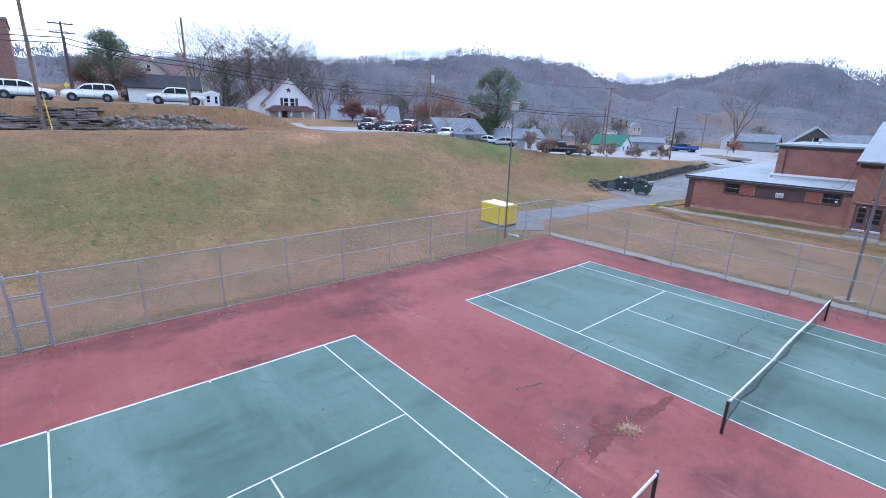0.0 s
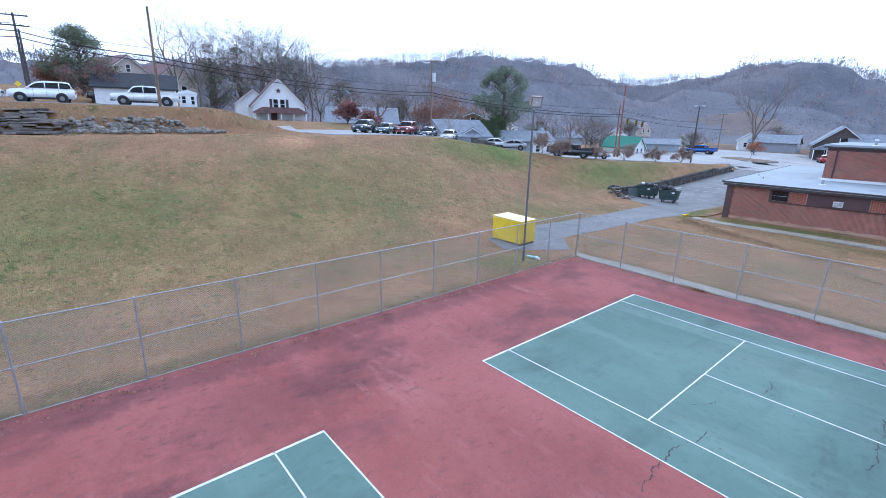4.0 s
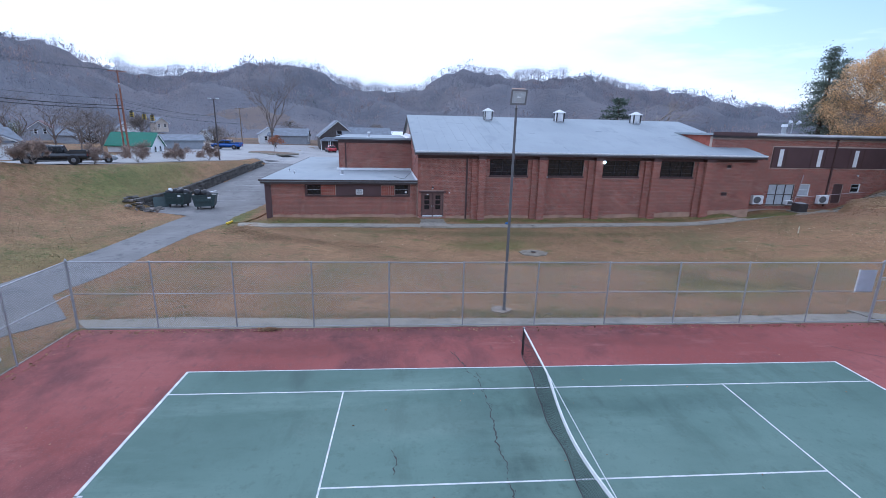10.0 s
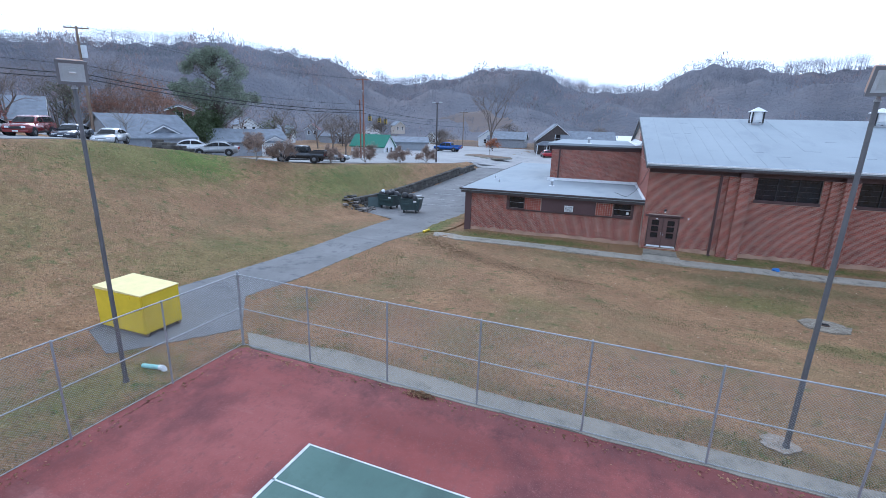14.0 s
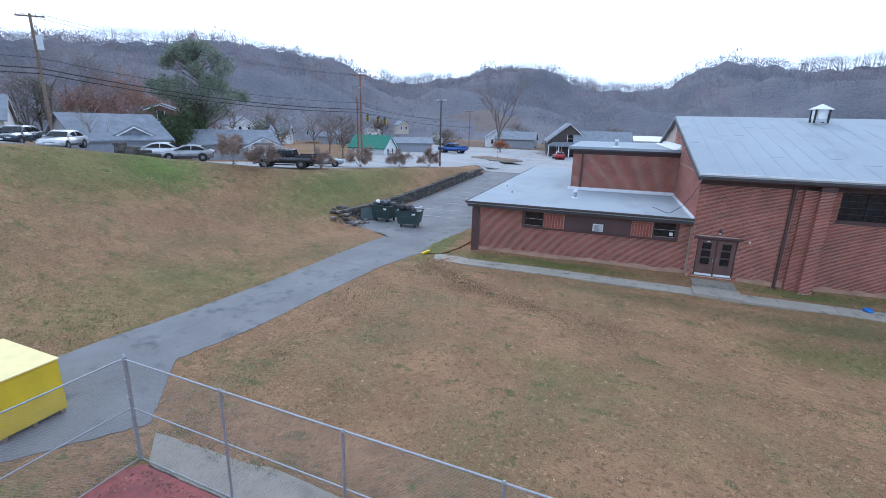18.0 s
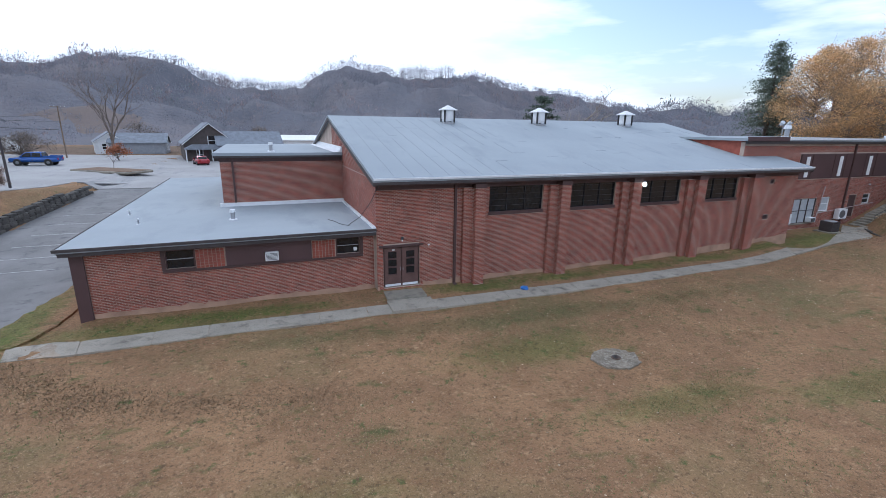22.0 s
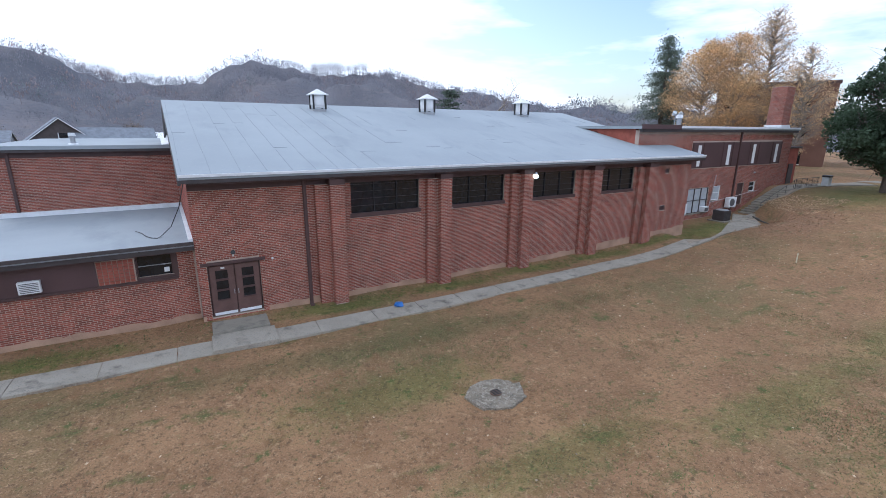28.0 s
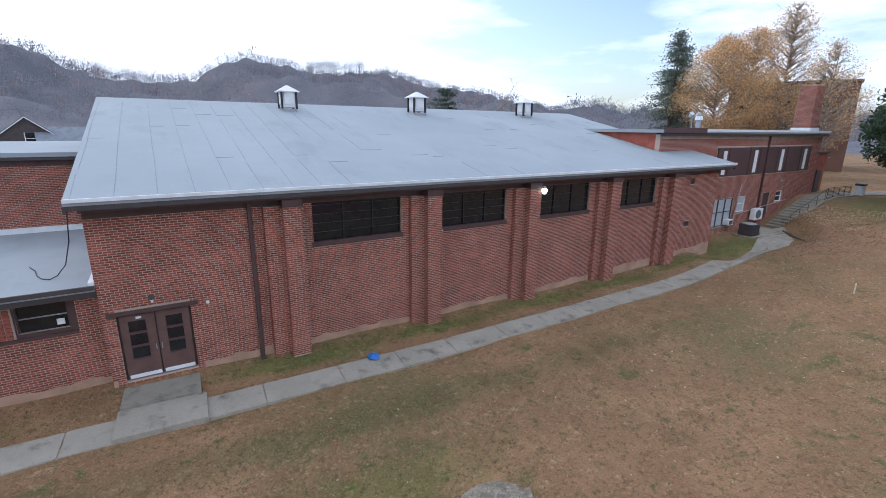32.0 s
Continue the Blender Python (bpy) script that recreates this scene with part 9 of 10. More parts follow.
def bench(x, y, turn, label="slatted wooden park bench on the lawn"):
    q = thing("park_bench", label, "bench", Matrix.Translation(g3(x, y)) @ Matrix.Rotation(radians(turn), 4, "Z"), "benches on the lawn")
    for s in (-0.75, 0.75):
        part("leg", bx(s - 0.04, -0.25, -0.05, s + 0.04, 0.25, 0.42), M_BLACK, q)
        part("back_post", bx(s - 0.03, 0.2, 0.4, s + 0.03, 0.27, 0.9), M_BLACK, q)
    for k in range(4):
        part("seat_slat", bx(-0.9, -0.25 + k * 0.125, 0.42, 0.9, -0.15 + k * 0.125, 0.46), M_WOODSLAT, q)
    for k in range(3):
        part("back_slat", bx(-0.9, 0.17, 0.52 + k * 0.14, 0.9, 0.2, 0.62 + k * 0.14), M_WOODSLAT, q)


M_WOODSLAT = plain("brown_bench_wood", (0.26, 0.14, 0.075), 0.8, vary=0.2)
for x, y, a in ((56.3, 20.3, -110), (58.8, 14.2, -110), (58.2, 13.0, -110), (62.5, 24.0, -110)):
    bench(x, y, a)

# planting bed with a small stone urn
bed = thing("planting_bed", "low stone-edged planting bed with dry shrubs", "planter", Matrix.Translation(g3(49.6, 14.3)) @ Matrix.Rotation(radians(75), 4, "Z") @ Matrix.Diagonal((0.8, 0.75, 0.8, 1)))
part("soil", bx(-2.3, -1.1, -0.1, 2.3, 1.1, 0.1, bevel=0.03), bpy.data.materials["mulch"], bed)
for dims in ((-2.5, -1.3, 2.5, -1.12), (-2.5, 1.12, 2.5, 1.3), (-2.5, -1.1, -2.32, 1.1), (2.32, -1.1, 2.5, 1.1)):
    part("edging", bx(dims[0], dims[1], -0.15, dims[2], dims[3], 0.17, bevel=0.03), M_STAINED, bed)
urn = thing("stone_urn", "small pale stone urn in the planting bed", "urn", Matrix.Translation(g3(49.6, 14.3, 0.1)))
part("foot", tb((0, 0, 0), (0, 0, 0.45), 0.22, 0.12, 14), M_LIMESTONE, urn)
part("bowl", tb((0, 0, 0.45), (0, 0, 0.8), 0.16, 0.36, 14), M_LIMESTONE, urn)
for i, (dx, dy, h) in enumerate(((0.3, 1.5, 0.9), (-0.3, -1.4, 1.0), (0.4, -0.7, 0.8), (-0.2, 0.7, 2.8))):
    tree("bed_shrub", "small dry twiggy shrub in the planting bed", g3(49.6 + dx * 0.8, 14.3 + dy * 0.8, 0.05), h, 0.03, L_BUSH if h < 2 else None, 260 if h < 2 else 0, 0.06, 140 + i, levels=2, bole=0.12, bark=M_TWIG, cluster=0.15, category="shrub", widen=1.2)
lit = thing("litter_bin", "square pale litter bin by the walk", "bin", Matrix.Translation(g3(51.8, 29.2)))
part("case", bx(-0.3, -0.3, 0, 0.3, 0.3, 0.85, bevel=0.02), M_LENS, lit)
part("lid", bx(-0.35, -0.35, 0.86, 0.35, 0.35, 1.05, bevel=0.05), M_BLACK, lit)

# the hall behind the golden trees
hall = thing("brick_hall", "large plain brown brick hall behind the golden trees", "building", Matrix.Translation((73.6, 58.0, 0)) @ Matrix.Rotation(math.atan2(-15.5, 8.4), 4, "Z"))
part("wall", bx(2, 0, 0, 17.6, 18, 14.9), plain("brown_brick", (0.19, 0.10, 0.072), 0.9, vary=0.15, scale=0.5), hall)
part("parapet", bx(1.8, -0.2, 14.9, 17.8, 18.2, 15.4), M_TRIM, hall)
for f in range(3):
    for k in range(3):
        x = 3.6 + k * 4.6
        w = part("window", bx(x, -0.06, 3.0 + f * 4, x + 1.8, -0.004, 5.2 + f * 4), M_DARKGLASS, hall)
        part("window_sill", bx(x - 0.1, -0.16, 2.85 + f * 4, x + 1.9, -0.005, 2.996 + f * 4), M_LIMESTONE, w)
lodge = thing("white_lodge", "low white building beyond the lawn", "building", Matrix.Translation(g3(96, 22)) @ Matrix.Rotation(radians(-105), 4, "Z"))
part("wall", bx(-6, 0, -0.5, 6, 6, 1.9), M_WHITE, lodge)
part("roof", ep([(-6.5, 1.9), (6.5, 1.9), (5.5, 2.9), (-5.5, 2.9)], -0.5, 6.5), M_SHINGLE, lodge)
for k in range(4):
    part("window", bx(-5 + k * 2.6, -0.05, 0.6, -3.8 + k * 2.6, -0.004, 1.5), M_DARKGLASS, lodge)
sfence = thing("iron_fence", "low dark iron fence beyond the lawn", "fence", Matrix.Translation(g3(86, 26)) @ Matrix.Rotation(radians(-105), 4, "Z"))
for k in range(30):
    part("picket", tb((k * 0.5 - 7, 0, -0.2), (k * 0.5 - 7, 0, 1.3), 0.02, seg=5), M_BLACK, sfence)
part("rail", tb((-7, 0, 1.2), (7.5, 0, 1.2), 0.02), M_BLACK, sfence)

# ---- wooded hills ----
HILL_AZ = (-180, -160, -100, -40, -20, -13, -7, -2, 8, 15, 30, 41, 50, 54, 58, 62, 65, 69, 71, 74, 77, 79.5, 81.6, 84, 87.5, 90, 93, 95.5, 98, 101, 103.5, 106, 108, 110.5, 113, 116.3, 119, 122, 125, 128, 131, 135, 138, 142, 148, 153, 160, 175, 180)
HILL_EL = (4.4, 3.2, 2.2, 2.0, 2.3, 3.9, 4.4, 3.4, 2.0, 1.3, 1.0, 1.4, 1.7, 2.1, 3.0, 3.8, 4.4, 5.8, 5.8, 5.0, 5.0, 5.6, 5.95, 5.6, 4.3, 3.75, 3.4, 3.15, 3.9, 5.1, 5.6, 6.0, 5.7, 4.8, 4.5, 3.95, 4.0, 4.7, 5.6, 6.1, 6.8, 7.1, 6.9, 6.2, 6.0, 5.5, 5.5, 4.6, 4.4)
HILL_R = ((-180, 330), (-60, 330), (-20, 150), (0, 150), (14, 330), (40, 620), (58, 560), (75, 450), (118, 440), (128, 330), (160, 300), (180, 330))
EYE = (-4.0, -8.0, 8.3)


def fbm(x, y, scale, octaves=4):
    v, amp = np.zeros_like(x), 1.0
    for o in range(octaves):
        a = scale * 2**o
        v = v + amp * np.sin(x / a * 6.283 * 1.0 + 1.7 * o + 1.9 * np.sin(y / a * 4.1 + o)) * np.sin(y / a * 6.283 * 0.9 + 2.3 * o + 1.6 * np.sin(x / a * 3.7))
        scale, amp = scale / 4, amp * 0.5
    return v


def hill_height(az, f):
    """Height of the hillside at an azimuth in degrees, f from 0 at its foot to 1 at its crest and beyond."""
    r_top = np.interp(az, [a for a, r in HILL_R], [r for a, r in HILL_R])
    top = EYE[2] + r_top * np.tan(np.radians(np.interp(az, HILL_AZ, HILL_EL))) + 1.6 * sm(35, 45, az)
    r = r_top * (0.34 + 0.66 * f)
    x, y = EYE[0] + r * np.cos(np.radians(az)), EYE[1] + r * np.sin(np.radians(az))
    rise = np.where(f < 1, sm(-0.02, 1.12, f) * 1.0 / 0.97, 1.0 - 0.55 * (f - 1))
    spur = fbm(x, y, 170.0, 3) * 15.0 * np.clip(f, 0, 1) * np.clip(1.25 - f, 0, 1) * (r_top / 400)
    return x, y, 1.2 + (top - 1.2) * np.clip(rise, -0.2, 1.0) + spur


naz, nf = 720, 34
AZ, FF = np.meshgrid(np.linspace(-180, 180, naz), np.concatenate([np.linspace(-0.05, 1, 27), np.linspace(1.06, 2.0, nf - 27)]))
hx, hy, hz = hill_height(AZ, FF)
hz = hz + 0.8 * np.sin(AZ * 3.1) * np.clip(FF, 0, 1)
verts = np.stack([hx, hy, hz], -1).reshape(-1, 3)
i = (np.arange(nf - 1)[:, None] * naz + np.arange(naz - 1)).reshape(-1)
me = mesh_of(verts.tolist(), np.stack([i, i + 1, i + 1 + naz, i + naz], -1).tolist(), "hills")
me.shade_smooth()
# distance haze is put into these hillside colours as a blue-grey tint
me.materials.append(layered("hazed_litter_hillside", (
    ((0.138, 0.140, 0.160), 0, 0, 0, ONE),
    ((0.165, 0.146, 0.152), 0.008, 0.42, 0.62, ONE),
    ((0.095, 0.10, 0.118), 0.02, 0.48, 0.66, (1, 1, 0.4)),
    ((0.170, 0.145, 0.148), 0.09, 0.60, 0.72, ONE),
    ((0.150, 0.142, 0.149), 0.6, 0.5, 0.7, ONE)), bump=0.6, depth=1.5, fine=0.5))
tagged(new("wooded_hills", me), "steep leaf-littered hills closing the valley, colours blued for haze", "hill", kind="structure")


def woods(name, label, count, seed, lo, hi, f0, f1, size, height, mat, blades, patch=None, upright=0.75, mid=0.62):
    """Far trees strewn over the hills: each a thin stem with a ragged spray of twigs or leaves."""
    g = np.random.default_rng(seed)
    az = g.uniform(lo, hi, count)
    f = f0 + (f1 - f0) * g.random(count) ** 0.62
    x, y, z = hill_height(az, f)
    if patch is not None:
        keep = fbm(x, y, patch[0], 2) + g.normal(0, 0.25, count) > patch[1]
        x, y, z = x[keep], y[keep], z[keep]
    n = len(x)
    rr = np.hypot(x - EYE[0], y - EYE[1]) / 450.0
    h = height * g.uniform(0.65, 1.3, n) * np.clip(rr, 0.55, 1.4)
    stem = np.stack([x, y, z], 1)
    q = g.normal(0, 1, (n, blades, 3)) * np.array([0.26, 0.26, 0.2]) * h[:, None, None]
    c = (stem[:, None] + q + np.array([0, 0, 1.0]) * (h * mid)[:, None, None]).reshape(-1, 3)
    a = g.normal(0, 1, (len(c), 3)) * np.array([1 - upright, 1 - upright, 1.0]) + np.array([0, 0, 0.3])
    a /= np.linalg.norm(a, axis=1, keepdims=True)
    b = np.cross(a, g.normal(size=(len(c), 3)))
    b /= np.linalg.norm(b, axis=1, keepdims=True) + 1e-9
    s = (size * np.repeat(h / height, blades) * g.uniform(0.6, 1.4, len(c)))[:, None]
    a, b = a * s, b * s * 0.32
    v = np.stack([c - a, c + b, c + a, c - b], 1).reshape(-1, 3)
    side = np.stack([-(y - EYE[1]), x - EYE[0], np.zeros(n)], 1)
    side /= np.linalg.norm(side, axis=1, keepdims=True)
    w = side * (0.011 * h)[:, None]
    up = np.array([0, 0, 1.0]) * h[:, None]
    t = np.stack([stem - w - up * 0.1, stem + w - up * 0.1, stem + w * 0.3 + up * 0.95, stem - w * 0.3 + up * 0.95], 1).reshape(-1, 3)
    v = np.concatenate([v, t])
    me = mesh_of(v.tolist(), np.arange(len(v)).reshape(-1, 4).tolist(), name)
    me.materials.append(mat)
    return tagged(new(name, me), label, "trees", kind="stuff")


def twiggy(name, c, vary=0.3):
    return plain(name, c, 0.95, vary=vary, scale=0.02, fine=0.3, bump=0.0, island=0.06, thin=0.7)


# grey and pine twig colours hold the far haze: paled and turned bluish
woods("bare_woods", "leafless woods covering the hills, coloured blue-grey for haze", 11000, 201, 40, 182, 0.1, 0.93, 0.5, 6.0, twiggy("hazed_twigs", (0.215, 0.217, 0.245)), 13)
woods("crest_woods", "leafless trees along the hill crests", 2200, 207, 40, 182, 0.93, 1.0, 0.24, 3.0, bpy.data.materials["hazed_twigs"], 46, upright=0.35, mid=0.42)
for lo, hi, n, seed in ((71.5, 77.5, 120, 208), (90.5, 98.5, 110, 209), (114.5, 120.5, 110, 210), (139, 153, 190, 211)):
    woods("crest_woods", "tall slender trees standing clear along the saddle of the hills", n, seed, lo, hi, 0.96, 1.0, 0.24, 9.0, bpy.data.materials["hazed_twigs"], 90, upright=0.35, mid=0.72)
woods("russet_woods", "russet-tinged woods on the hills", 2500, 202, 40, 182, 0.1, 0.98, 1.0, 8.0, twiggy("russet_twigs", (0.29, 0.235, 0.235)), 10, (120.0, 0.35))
woods("pine_woods", "scattered pines on the hills, their colour greyed for haze", 260, 203, 40, 182, 0.1, 0.9, 1.0, 9, twiggy("hazed_pine_twigs", (0.18, 0.205, 0.21)), 26, (140.0, 0.5))
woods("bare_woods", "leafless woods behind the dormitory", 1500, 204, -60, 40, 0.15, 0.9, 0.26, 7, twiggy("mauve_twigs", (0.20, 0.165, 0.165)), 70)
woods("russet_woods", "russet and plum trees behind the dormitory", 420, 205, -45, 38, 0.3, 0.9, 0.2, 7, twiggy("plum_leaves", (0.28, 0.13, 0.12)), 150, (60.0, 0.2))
woods("bare_woods", "leafless woods on the far slopes", 2200, 206, -180, -60, 0.2, 1.0, 1.2, 8, bpy.data.materials["hazed_twigs"], 12)
for i, (x, y, top, h, rad) in enumerate(((141.4, -25.8, 24.5, 12, 4.4), (138.7, -36.7, 22.2, 11, 4.2), (142.5, -20.5, 24.0, 12, 2.4))):
    conifer("pine_tree", "green pine on the hill behind the dormitory", (x, y, top - h), h, rad, L_PINE if i < 2 else L_FIR, 5200, 0.3, 230 + i, bole=0.1, droop=0.05, top_round=0.7 if i < 2 else 0.0, tiers=14, gaps=0.1, group="pines behind the dormitory")
kinds = []
for i, (h, leaf, n) in enumerate(((13, "mauve_twigs", 1800), (11, "plum_leaves", 3200), (14, "mauve_twigs", 2000), (10, "mauve_twigs", 3200))):
    kinds.append(tree("hill_tree", ("slender leafless tree on the hill behind the dormitory", "plum-leaved tree on the hill behind the dormitory")[i % 2], (150 + 3 * i, -30 + 9 * i, 12.0), h, 0.16, bpy.data.materials[leaf] if leaf else None, n, 0.13, 250 + i, levels=3, fork=(2, 2), bole=0.3, bark=M_TWIG, spread=0.5, cluster=0.5, group="trees behind the dormitory", sides=3))
rs = random.Random(55)
for i in range(44):
    az = rs.uniform(-34, 22)
    f = rs.uniform(0.55, 1.0)
    x, y, z = (float(v) for v in hill_height(np.array(az), np.array(f)))
    k = rs.uniform(0.7, 1.15)
    copy_thing(kinds[i % 4], Matrix.Translation((x, y, z - 0.3)) @ Matrix.Rotation(rs.uniform(0, 6.28), 4, "Z") @ Matrix.Scale(k, 4))
# a bare pasture spur low on the hill, and a pine beyond the gym
bm = bmesh.new()
rings = []
for r in range(9):
    ring = []
    for k in range(40):
        a = k / 40 * math.tau
        d = r / 8 * (78 + 14 * math.sin(a * 2 + 1))
        h = 17.0 * (math.cos(math.pi * r / 8) * 0.5 + 0.5) * (1 + 0.06 * math.sin(a * 3 + r))
        ring.append(bm.verts.new((d * math.cos(a), d * math.sin(a), h - 3.0)))
    rings.append(ring)
for r in range(8):
    for k in range(40):
        q = [rings[r][k], rings[r + 1][k], rings[r + 1][(k + 1) % 40], rings[r][(k + 1) % 40]]
        bm.faces.new(q)
bmesh.ops.remove_doubles(bm, verts=rings[0], dist=0.01)
bmesh.ops.recalc_face_normals(bm, faces=bm.faces)
spur = part("pasture_spur", bm, layered("brown_pasture", (((0.15, 0.122, 0.115), 0, 0, 0, ONE), ((0.18, 0.143, 0.125), 0.03, 0.4, 0.6, ONE), ((0.115, 0.10, 0.10), 0.12, 0.52, 0.68, ONE), ((0.165, 0.135, 0.12), 0.8, 0.5, 0.7, ONE)), bump=0.4, depth=0.4, fine=1.0), smooth=True)
spur.matrix_basis = Matrix.Translation((EYE[0] + 265 * math.cos(radians(106.5)), EYE[1] + 265 * math.sin(radians(106.5)), 2.0))
tagged(spur, "rounded brown pasture spur below the wooded hills", "hill", kind="structure")
conifer("pine_tree", "dark round pine beyond the gymnasium roof", g3(43.5, 92.0), 13.0, 4.0, L_FIR, 5000, 0.3, 240, bole=0.1, droop=0.05, top_round=0.7, tiers=16)
tree("pale_bare_tree", "pale leafless tree beyond the gymnasium roof", g3(52.0, 90.0), 15.0, 0.4, None, 0, 0, 241, levels=4, bole=0.2, spread=0.65, bark=M_PALEBARK, widen=1.5)

# ---- single bricks beside the gym door ----
by_size = {}
for a, c, b, t in single:
    key = (round(c - a, 3), round(t - b, 3))
    if key not in by_size:
        w, h = key
        by_size[key] = brick_mesh("brick", [(-w / 2, w / 2, -h / 2, h / 2)], lambda u, o, z: (u, -o, z), M_BRICK1)
    piece("brick", by_size[key], M_BRICK1, gym, Matrix.Translation(((a + c) / 2, GY0, (b + t) / 2)))

# ---- small growth and litter ----
rng = np.random.default_rng(31)


def strew(count, xs, ys, seed):
    g = np.random.default_rng(seed)
    x, y = g.uniform(*xs, count), g.uniform(*ys, count)
    return x, y


def blades(name, label, x, y, height, width, mat, seed, lean=0.5, lift=0.0):
    """Blades of grass standing on the ground."""
    g = np.random.default_rng(seed)
    z = rough_ground(x, y) + lift
    ang = g.uniform(0, math.tau, len(x))
    h = height * g.uniform(0.5, 1.4, len(x))
    w = width * g.uniform(0.6, 1.4, len(x))
    p = np.stack([x, y, z], 1)
    s = np.stack([np.cos(ang), np.sin(ang), 0 * ang], 1) * w[:, None]
    tip = p + np.stack([g.normal(0, lean, len(x)) * h, g.normal(0, lean, len(x)) * h, h], 1)
    v = np.stack([p - s, p + s, tip + s * 0.15, tip - s * 0.15], 1).reshape(-1, 3)
    me = mesh_of(v.tolist(), np.arange(len(v)).reshape(-1, 4).tolist(), name)
    me.materials.append(mat)
    return tagged(new(name, me), label, "grass", kind="stuff")


def open_lawn(x, y):
    path = paved(x, y) | ((x < -18.5) & (x > -21) & (y > 24))
    walk_ = within(x, y, WALK)
    built = (y > 27.0 + 0.0585 * (x + 3.2)) & (x > -18) & (x < 50)
    slab = np.hypot(x - 5.0, y - 18.0) < 1.1
    return ~(on_court(x, y) | ((y < 4.7) & (y > 3.3) & (np.abs(x) < 19)) | path | walk_ | built | slab)


M_BLADE = plain("dry_grass_blade", (0.275, 0.18, 0.098), 0.9, vary=0.3, scale=0.4, fine=2.0, bump=0, island=0.45)
M_BLADE_R = plain("olive_grass_blade", (0.155, 0.15, 0.06), 0.9, vary=0.3, scale=0.4, fine=2.0, bump=0, island=0.4)
M_BLADE_G = plain("green_grass_blade", (0.10, 0.125, 0.04), 0.9, vary=0.3, scale=0.4, fine=2.0, bump=0, island=0.4)
x, y = strew(90000, (-19, 34), (4.2, 26.5), 301)
k = open_lawn(x, y)
blades("dry_grass_blades", "short dry tan grass blades on the lawn", x[k], y[k], 0.04, 0.009, M_BLADE, 302, 0.7)
x, y = strew(52000, (-46, -17.7), (-40, 22), 303)
k = open_lawn(x, y)
blades("dry_grass_blades", "short dry tan grass blades on the slope", x[k], y[k], 0.06, 0.018, M_BLADE, 304, 0.9)
x, y = strew(90000, (-19, 36), (4.2, 26.5), 305)
k = open_lawn(x, y) & (fbm(x, y, 11.0, 3) + rng.normal(0, 0.25, len(x)) > 0.62)
blades("green_grass_blades", "greener grass patches on the lawn", x[k], y[k], 0.045, 0.011, M_BLADE_G, 306, 0.7)
x, y = strew(70000, (-52, -17.7), (-40, 30), 307)
k = open_lawn(x, y) & (fbm(x, y, 13.0, 3) + rng.normal(0, 0.25, len(x)) + 0.5 * sm(-36, -44, x) * sm(-2, 16, y) > 0.7)
blades("green_grass_blades", "greener grass patches on the slope", x[k], y[k], 0.06, 0.018, M_BLADE_G, 308, 0.8)
x = np.concatenate([np.full(1500, FX0) + rng.normal(-0.12, 0.12, 1500), rng.uniform(-17.4, 17.6, 1300), np.full(500, FX1) + rng.normal(0.15, 0.1, 500)])
y = np.concatenate([rng.uniform(-40, 3.4, 1500), np.full(1300, 4.35) + rng.normal(0.1, 0.14, 1300), rng.uniform(-30, 3.4, 500)])
blades("fence_weeds", "straggling weeds and grass along the fence foot", x, y, 0.11, 0.012, M_BLADE_G, 309, 0.5)
x = rng.uniform(-17, 27, 1500)
y = 26.95 + 0.0585 * (x + 3.2) + rng.normal(-0.35, 0.2, 1500)
k = (x < -3.4) | (x > -0.9)
blades("wall_weeds", "rough grass along the foot of the brick wall", x[k], y[k], 0.07, 0.012, M_BLADE_G, 310, 0.5)


def fallen(name, label, x, y, size, mat, seed, lift=0.05):
    me = leaf_mesh(name, np.stack([x, y, rough_ground(x, y) + lift], 1), size, seed, flat=0.85, aspect=0.7)
    me.materials.append(mat)
    return tagged(new(name, me), label, "leaves", kind="stuff")


L_FALL = leafy("fallen_brown_leaf", (0.30, 0.18, 0.10))
L_PALE = leafy("fallen_pale_leaf", (0.52, 0.42, 0.30))
fallen("fallen_leaves", "brown fallen leaves drifted below the steps", rng.normal(35.5, 3.2, 2600), rng.normal(24.2, 1.7, 2600), 0.045, L_FALL, 320, 0.03)
fallen("fallen_leaves", "pale fallen leaves scattered over the lawn", rng.normal(24, 8, 500), rng.normal(20.5, 3.0, 500), 0.04, L_PALE, 321)
fallen("fallen_leaves", "single fallen leaves on the lawn", rng.uniform(-17, 40, 420), rng.uniform(5, 23, 420), 0.035, L_PALE, 322)
k = 160
me = leaf_mesh("court_litter", np.stack([rng.uniform(-17, 17, k), rng.uniform(-40, 3.3, k), np.full(k, 0.012)], 1), 0.035, 323, flat=0.95, aspect=0.7)
me.materials.append(L_FALL)
tagged(new("court_litter", me), "scattered dead leaves on the court", "leaves", kind="stuff")
x = np.concatenate([np.full(900, FX0 + 0.2) + np.abs(rng.normal(0, 0.25, 900)), rng.uniform(-17.3, 17.6, 900)])
y = np.concatenate([rng.uniform(-40, 3.3, 900), 3.35 - np.abs(rng.normal(0, 0.18, 900))])
me = leaf_mesh("fence_litter", np.stack([x, y, np.full(1800, 0.012)], 1), 0.04, 324, flat=0.95, aspect=0.7)
me.materials.append(L_FALL)
tagged(new("fence_litter", me), "dead leaves and dirt drifted against the fence", "leaves", kind="stuff")
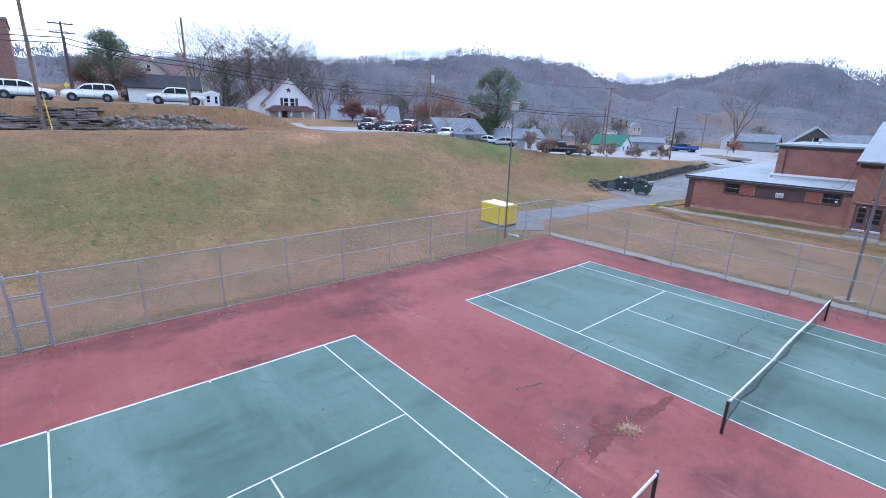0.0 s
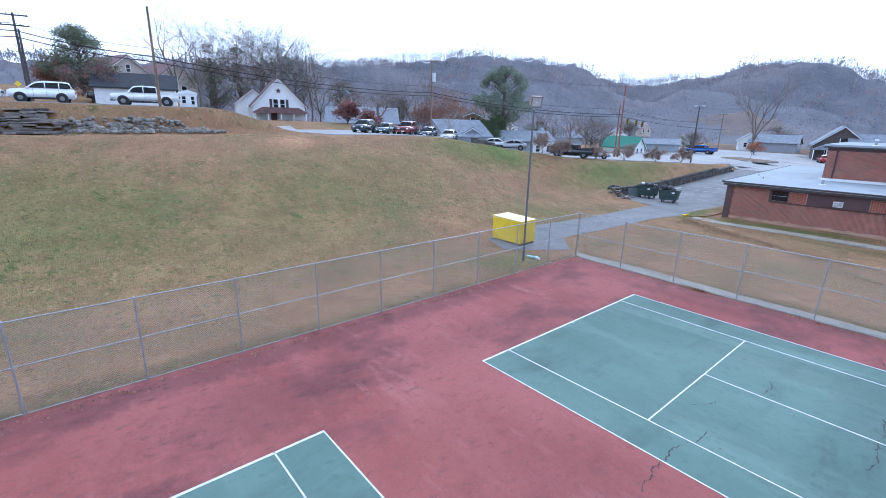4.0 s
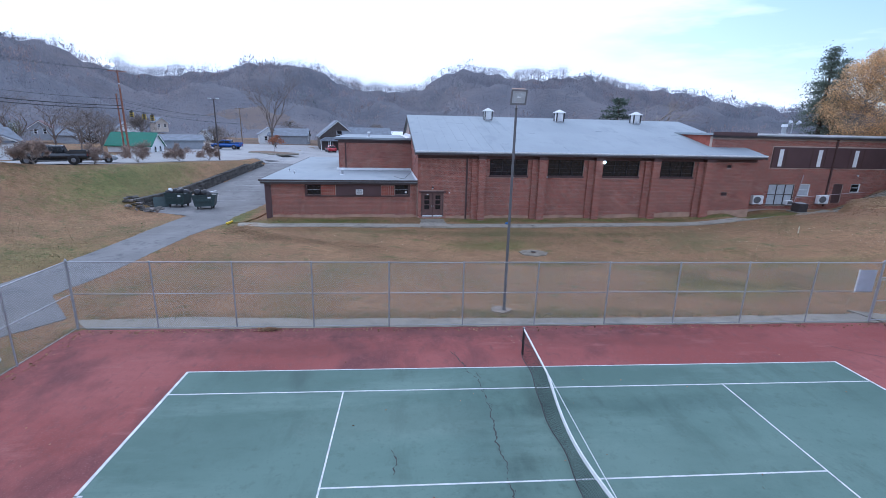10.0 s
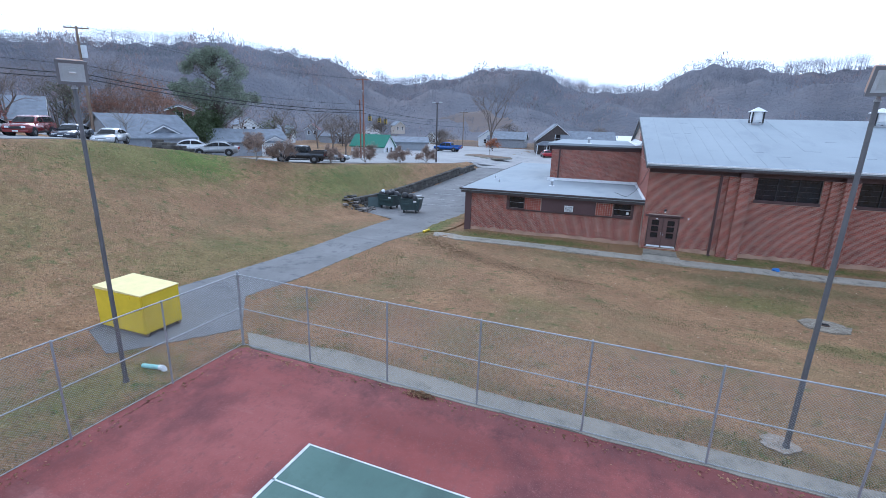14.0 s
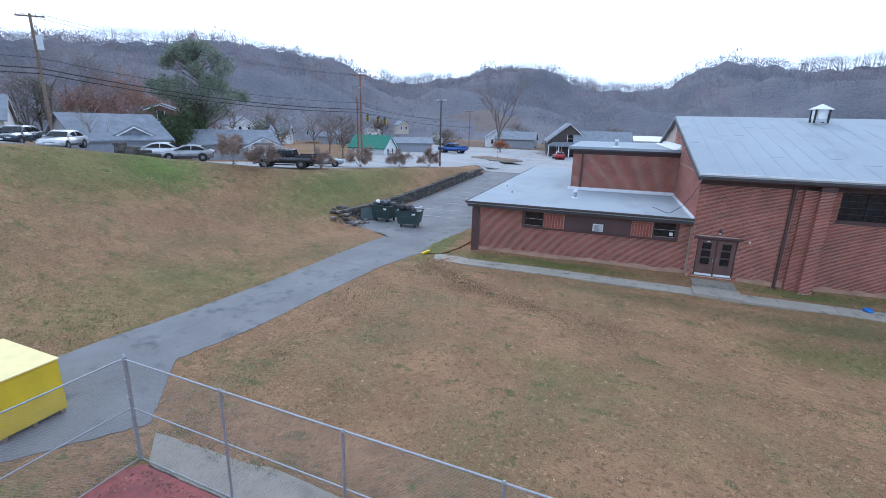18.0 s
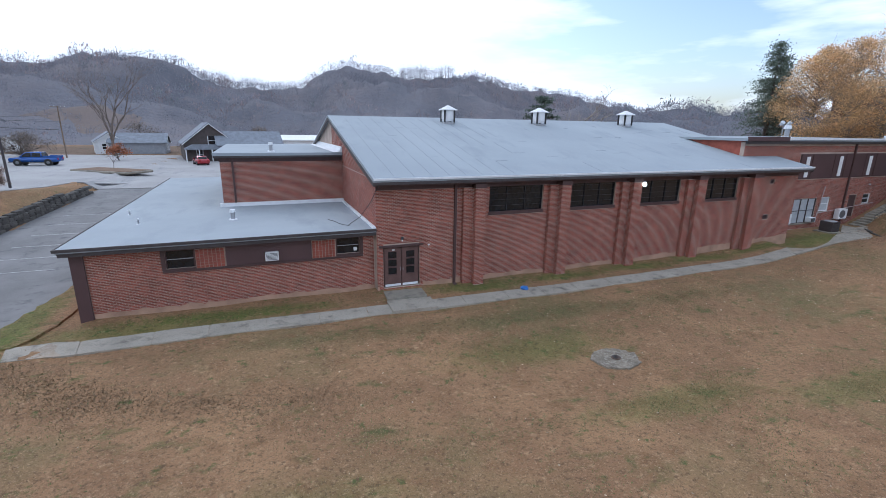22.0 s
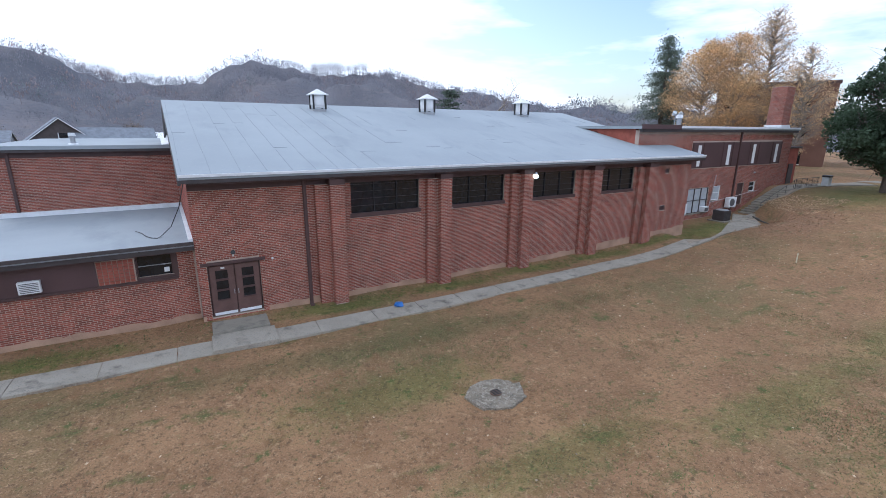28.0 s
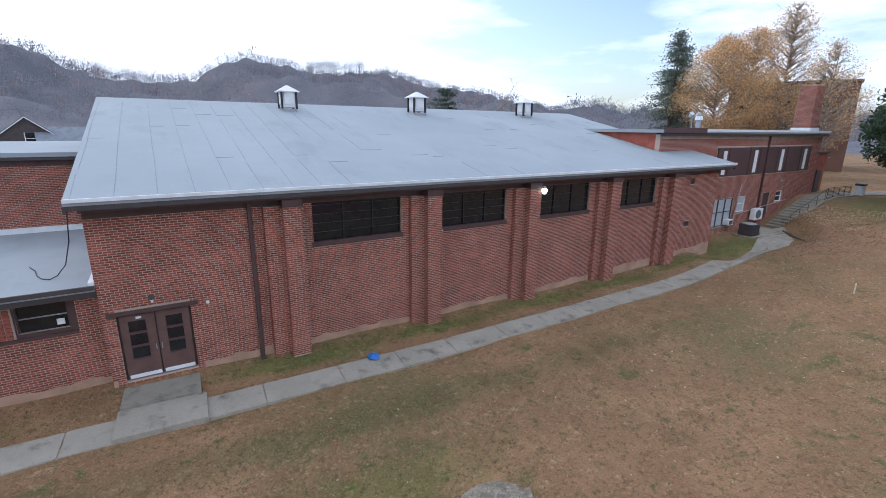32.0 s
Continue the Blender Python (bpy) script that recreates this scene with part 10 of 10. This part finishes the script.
for i, (cx, cy, n) in enumerate(((-2.6, -15.6, 40), (-1.9, -17.2, 20), (0.4, 2.3, 20))):
    me = leaf_mesh("paint_chips", np.stack([rng.normal(cx, 0.5, n), rng.normal(cy, 0.5, n), np.full(n, 0.012)], 1), 0.025, 330 + i, flat=0.97, aspect=0.8)
    me.materials.append(L_PALE)
    tagged(new("paint_chips", me), "loose pale chips beside the court crack", "debris", kind="stuff")

g = np.random.default_rng(95)
px, py = g.normal(-10.1, 0.22, 260), g.normal(3.28, 0.07, 260)
me = leaf_mesh("leaf_pile", np.stack([px, py, 0.02 + 0.05 * g.random(260)], 1), 0.05, 96, flat=0.5, aspect=0.6)
me.materials.append(L_FALL)
tagged(new("leaf_pile", me), "small heap of dead leaves and weeds under the fence", "leaves", kind="stuff")
px, py = g.normal(-1.76, 0.16, 170), g.normal(-13.85, 0.16, 170)
a = g.uniform(0, math.tau, 170)
tip = np.stack([px + 0.14 * np.cos(a), py + 0.14 * np.sin(a), 0.03 + 0.07 * g.random(170)], 1)
root = np.stack([px, py, np.full(170, 0.004)], 1)
w = np.stack([-np.sin(a), np.cos(a), 0 * a], 1) * 0.006
me = mesh_of(np.stack([root - w, root + w, tip + w * 0.3, tip - w * 0.3], 1).reshape(-1, 3).tolist(), np.arange(680).reshape(-1, 4).tolist(), "straw_tuft")
me.materials.append(plain("pale_straw", (0.50, 0.36, 0.22), 0.9, vary=0.2, bump=0, island=0.3))
tagged(new("straw_tuft", me), "tuft of pale dead grass in the broken court", "grass", kind="stuff")

# parking bay lines
M_FADED = plain("faded_line_paint", (0.40, 0.40, 0.39), 0.8, vary=0.3, scale=6)
for i in range(6):
    ln = part("bay_line", bx(-2.2, -0.05, -0.02, 2.2, 0.05, 0.004), M_FADED)
    x, y = -23.8, 36.0 + i * 2.7
    ln.matrix_basis = Matrix.Translation((x, y, gz(x, y) + 0.012)) @ Matrix.Rotation(radians(4), 4, "Z")
    tagged(ln, "faded white parking bay line", "marking", kind="structure")

# a swale winds through the lawn from the path; darker blades paint its shade
SWALE = ((-19.0, 23.0), (-16.0, 20.6), (-13.5, 19.0), (-10.0, 18.2), (-6.0, 17.9))
g = np.random.default_rng(77)
t = g.random(5000) * (len(SWALE) - 1)
i0 = t.astype(int)
a, b = np.array(SWALE)[i0], np.array(SWALE)[i0 + 1]
p = a + (b - a) * (t - i0)[:, None] + g.normal(0, 1, (5000, 2)) * np.array([0.7, 0.55])
blades("swale_grass", "darker grass blades painting the faint shade along a shallow swale in the lawn", p[:, 0], p[:, 1], 0.05, 0.018, plain("swale_shade_blade", (0.20, 0.135, 0.075), 0.95, vary=0.3, bump=0, island=0.4), 341, 0.9)

# darker rings where the mower turns
RINGS = (((14.6, 19.4), (14.2, 14.6), (13.8, 11.6), (12.9, 9.4), (10.6, 7.4), (7.2, 6.0)), ((12.0, 18.7), (11.7, 14.3), (12.4, 11.9), (12.1, 10.0), (10.3, 8.0), (7.2, 6.8)), ((17.6, 18.6), (17.2, 14.0), (16.2, 11.0), (14.6, 8.6), (12.0, 6.4)),
         ((-2.0, 20.6), (1.5, 20.2), (6.0, 20.4), (10.0, 20.9), (14.0, 20.6)), ((-6.0, 15.4), (0.0, 14.4), (5.0, 14.6), (9.0, 15.6)), ((3.0, 22.4), (9.0, 22.2), (15.0, 22.8)), ((20.0, 17.5), (19.8, 13.0), (18.4, 9.6), (16.0, 7.2)))
for k, ring in enumerate(RINGS):
    g = np.random.default_rng(130 + k)
    count = 5200
    t = g.random(count) * (len(ring) - 1)
    i0 = t.astype(int)
    a, b = np.array(ring)[i0], np.array(ring)[i0 + 1]
    p = a + (b - a) * (t - i0)[:, None] + g.normal(0, 0.6, (count, 2))
    ok = (fbm(p[:, 0] * 1.0, p[:, 1] * 1.0, 5.0, 3) + g.normal(0, 0.5, count) > -0.1) & open_lawn(p[:, 0], p[:, 1])
    blades("mower_ring", "greener ring of grass where the mower turned", p[ok, 0], p[ok, 1], 0.04, 0.014, M_BLADE_R, 150 + k, 0.9)

# fallen leaves on the bank beside the concrete steps
g = np.random.default_rng(91)
lx, ly = 38.0 + 6.5 * g.random(2600) ** 1.2, 24.0 + 5.2 * g.random(2600)
ok = ly < 29.2 - np.maximum(0, 40.5 - lx) * 1.22
lx, ly = lx[ok], ly[ok]
fallen = leaf_mesh("fallen_leaves", np.stack([lx, ly, ground_z(lx, ly) + 0.03], 1), 0.055, 92, flat=0.9)
fallen.materials.append(leafy("pale_fallen_leaf", (0.52, 0.36, 0.23)))
tagged(new("fallen_leaves", fallen), "pale brown fallen leaves strewn over the bank", "leaves", kind="stuff")
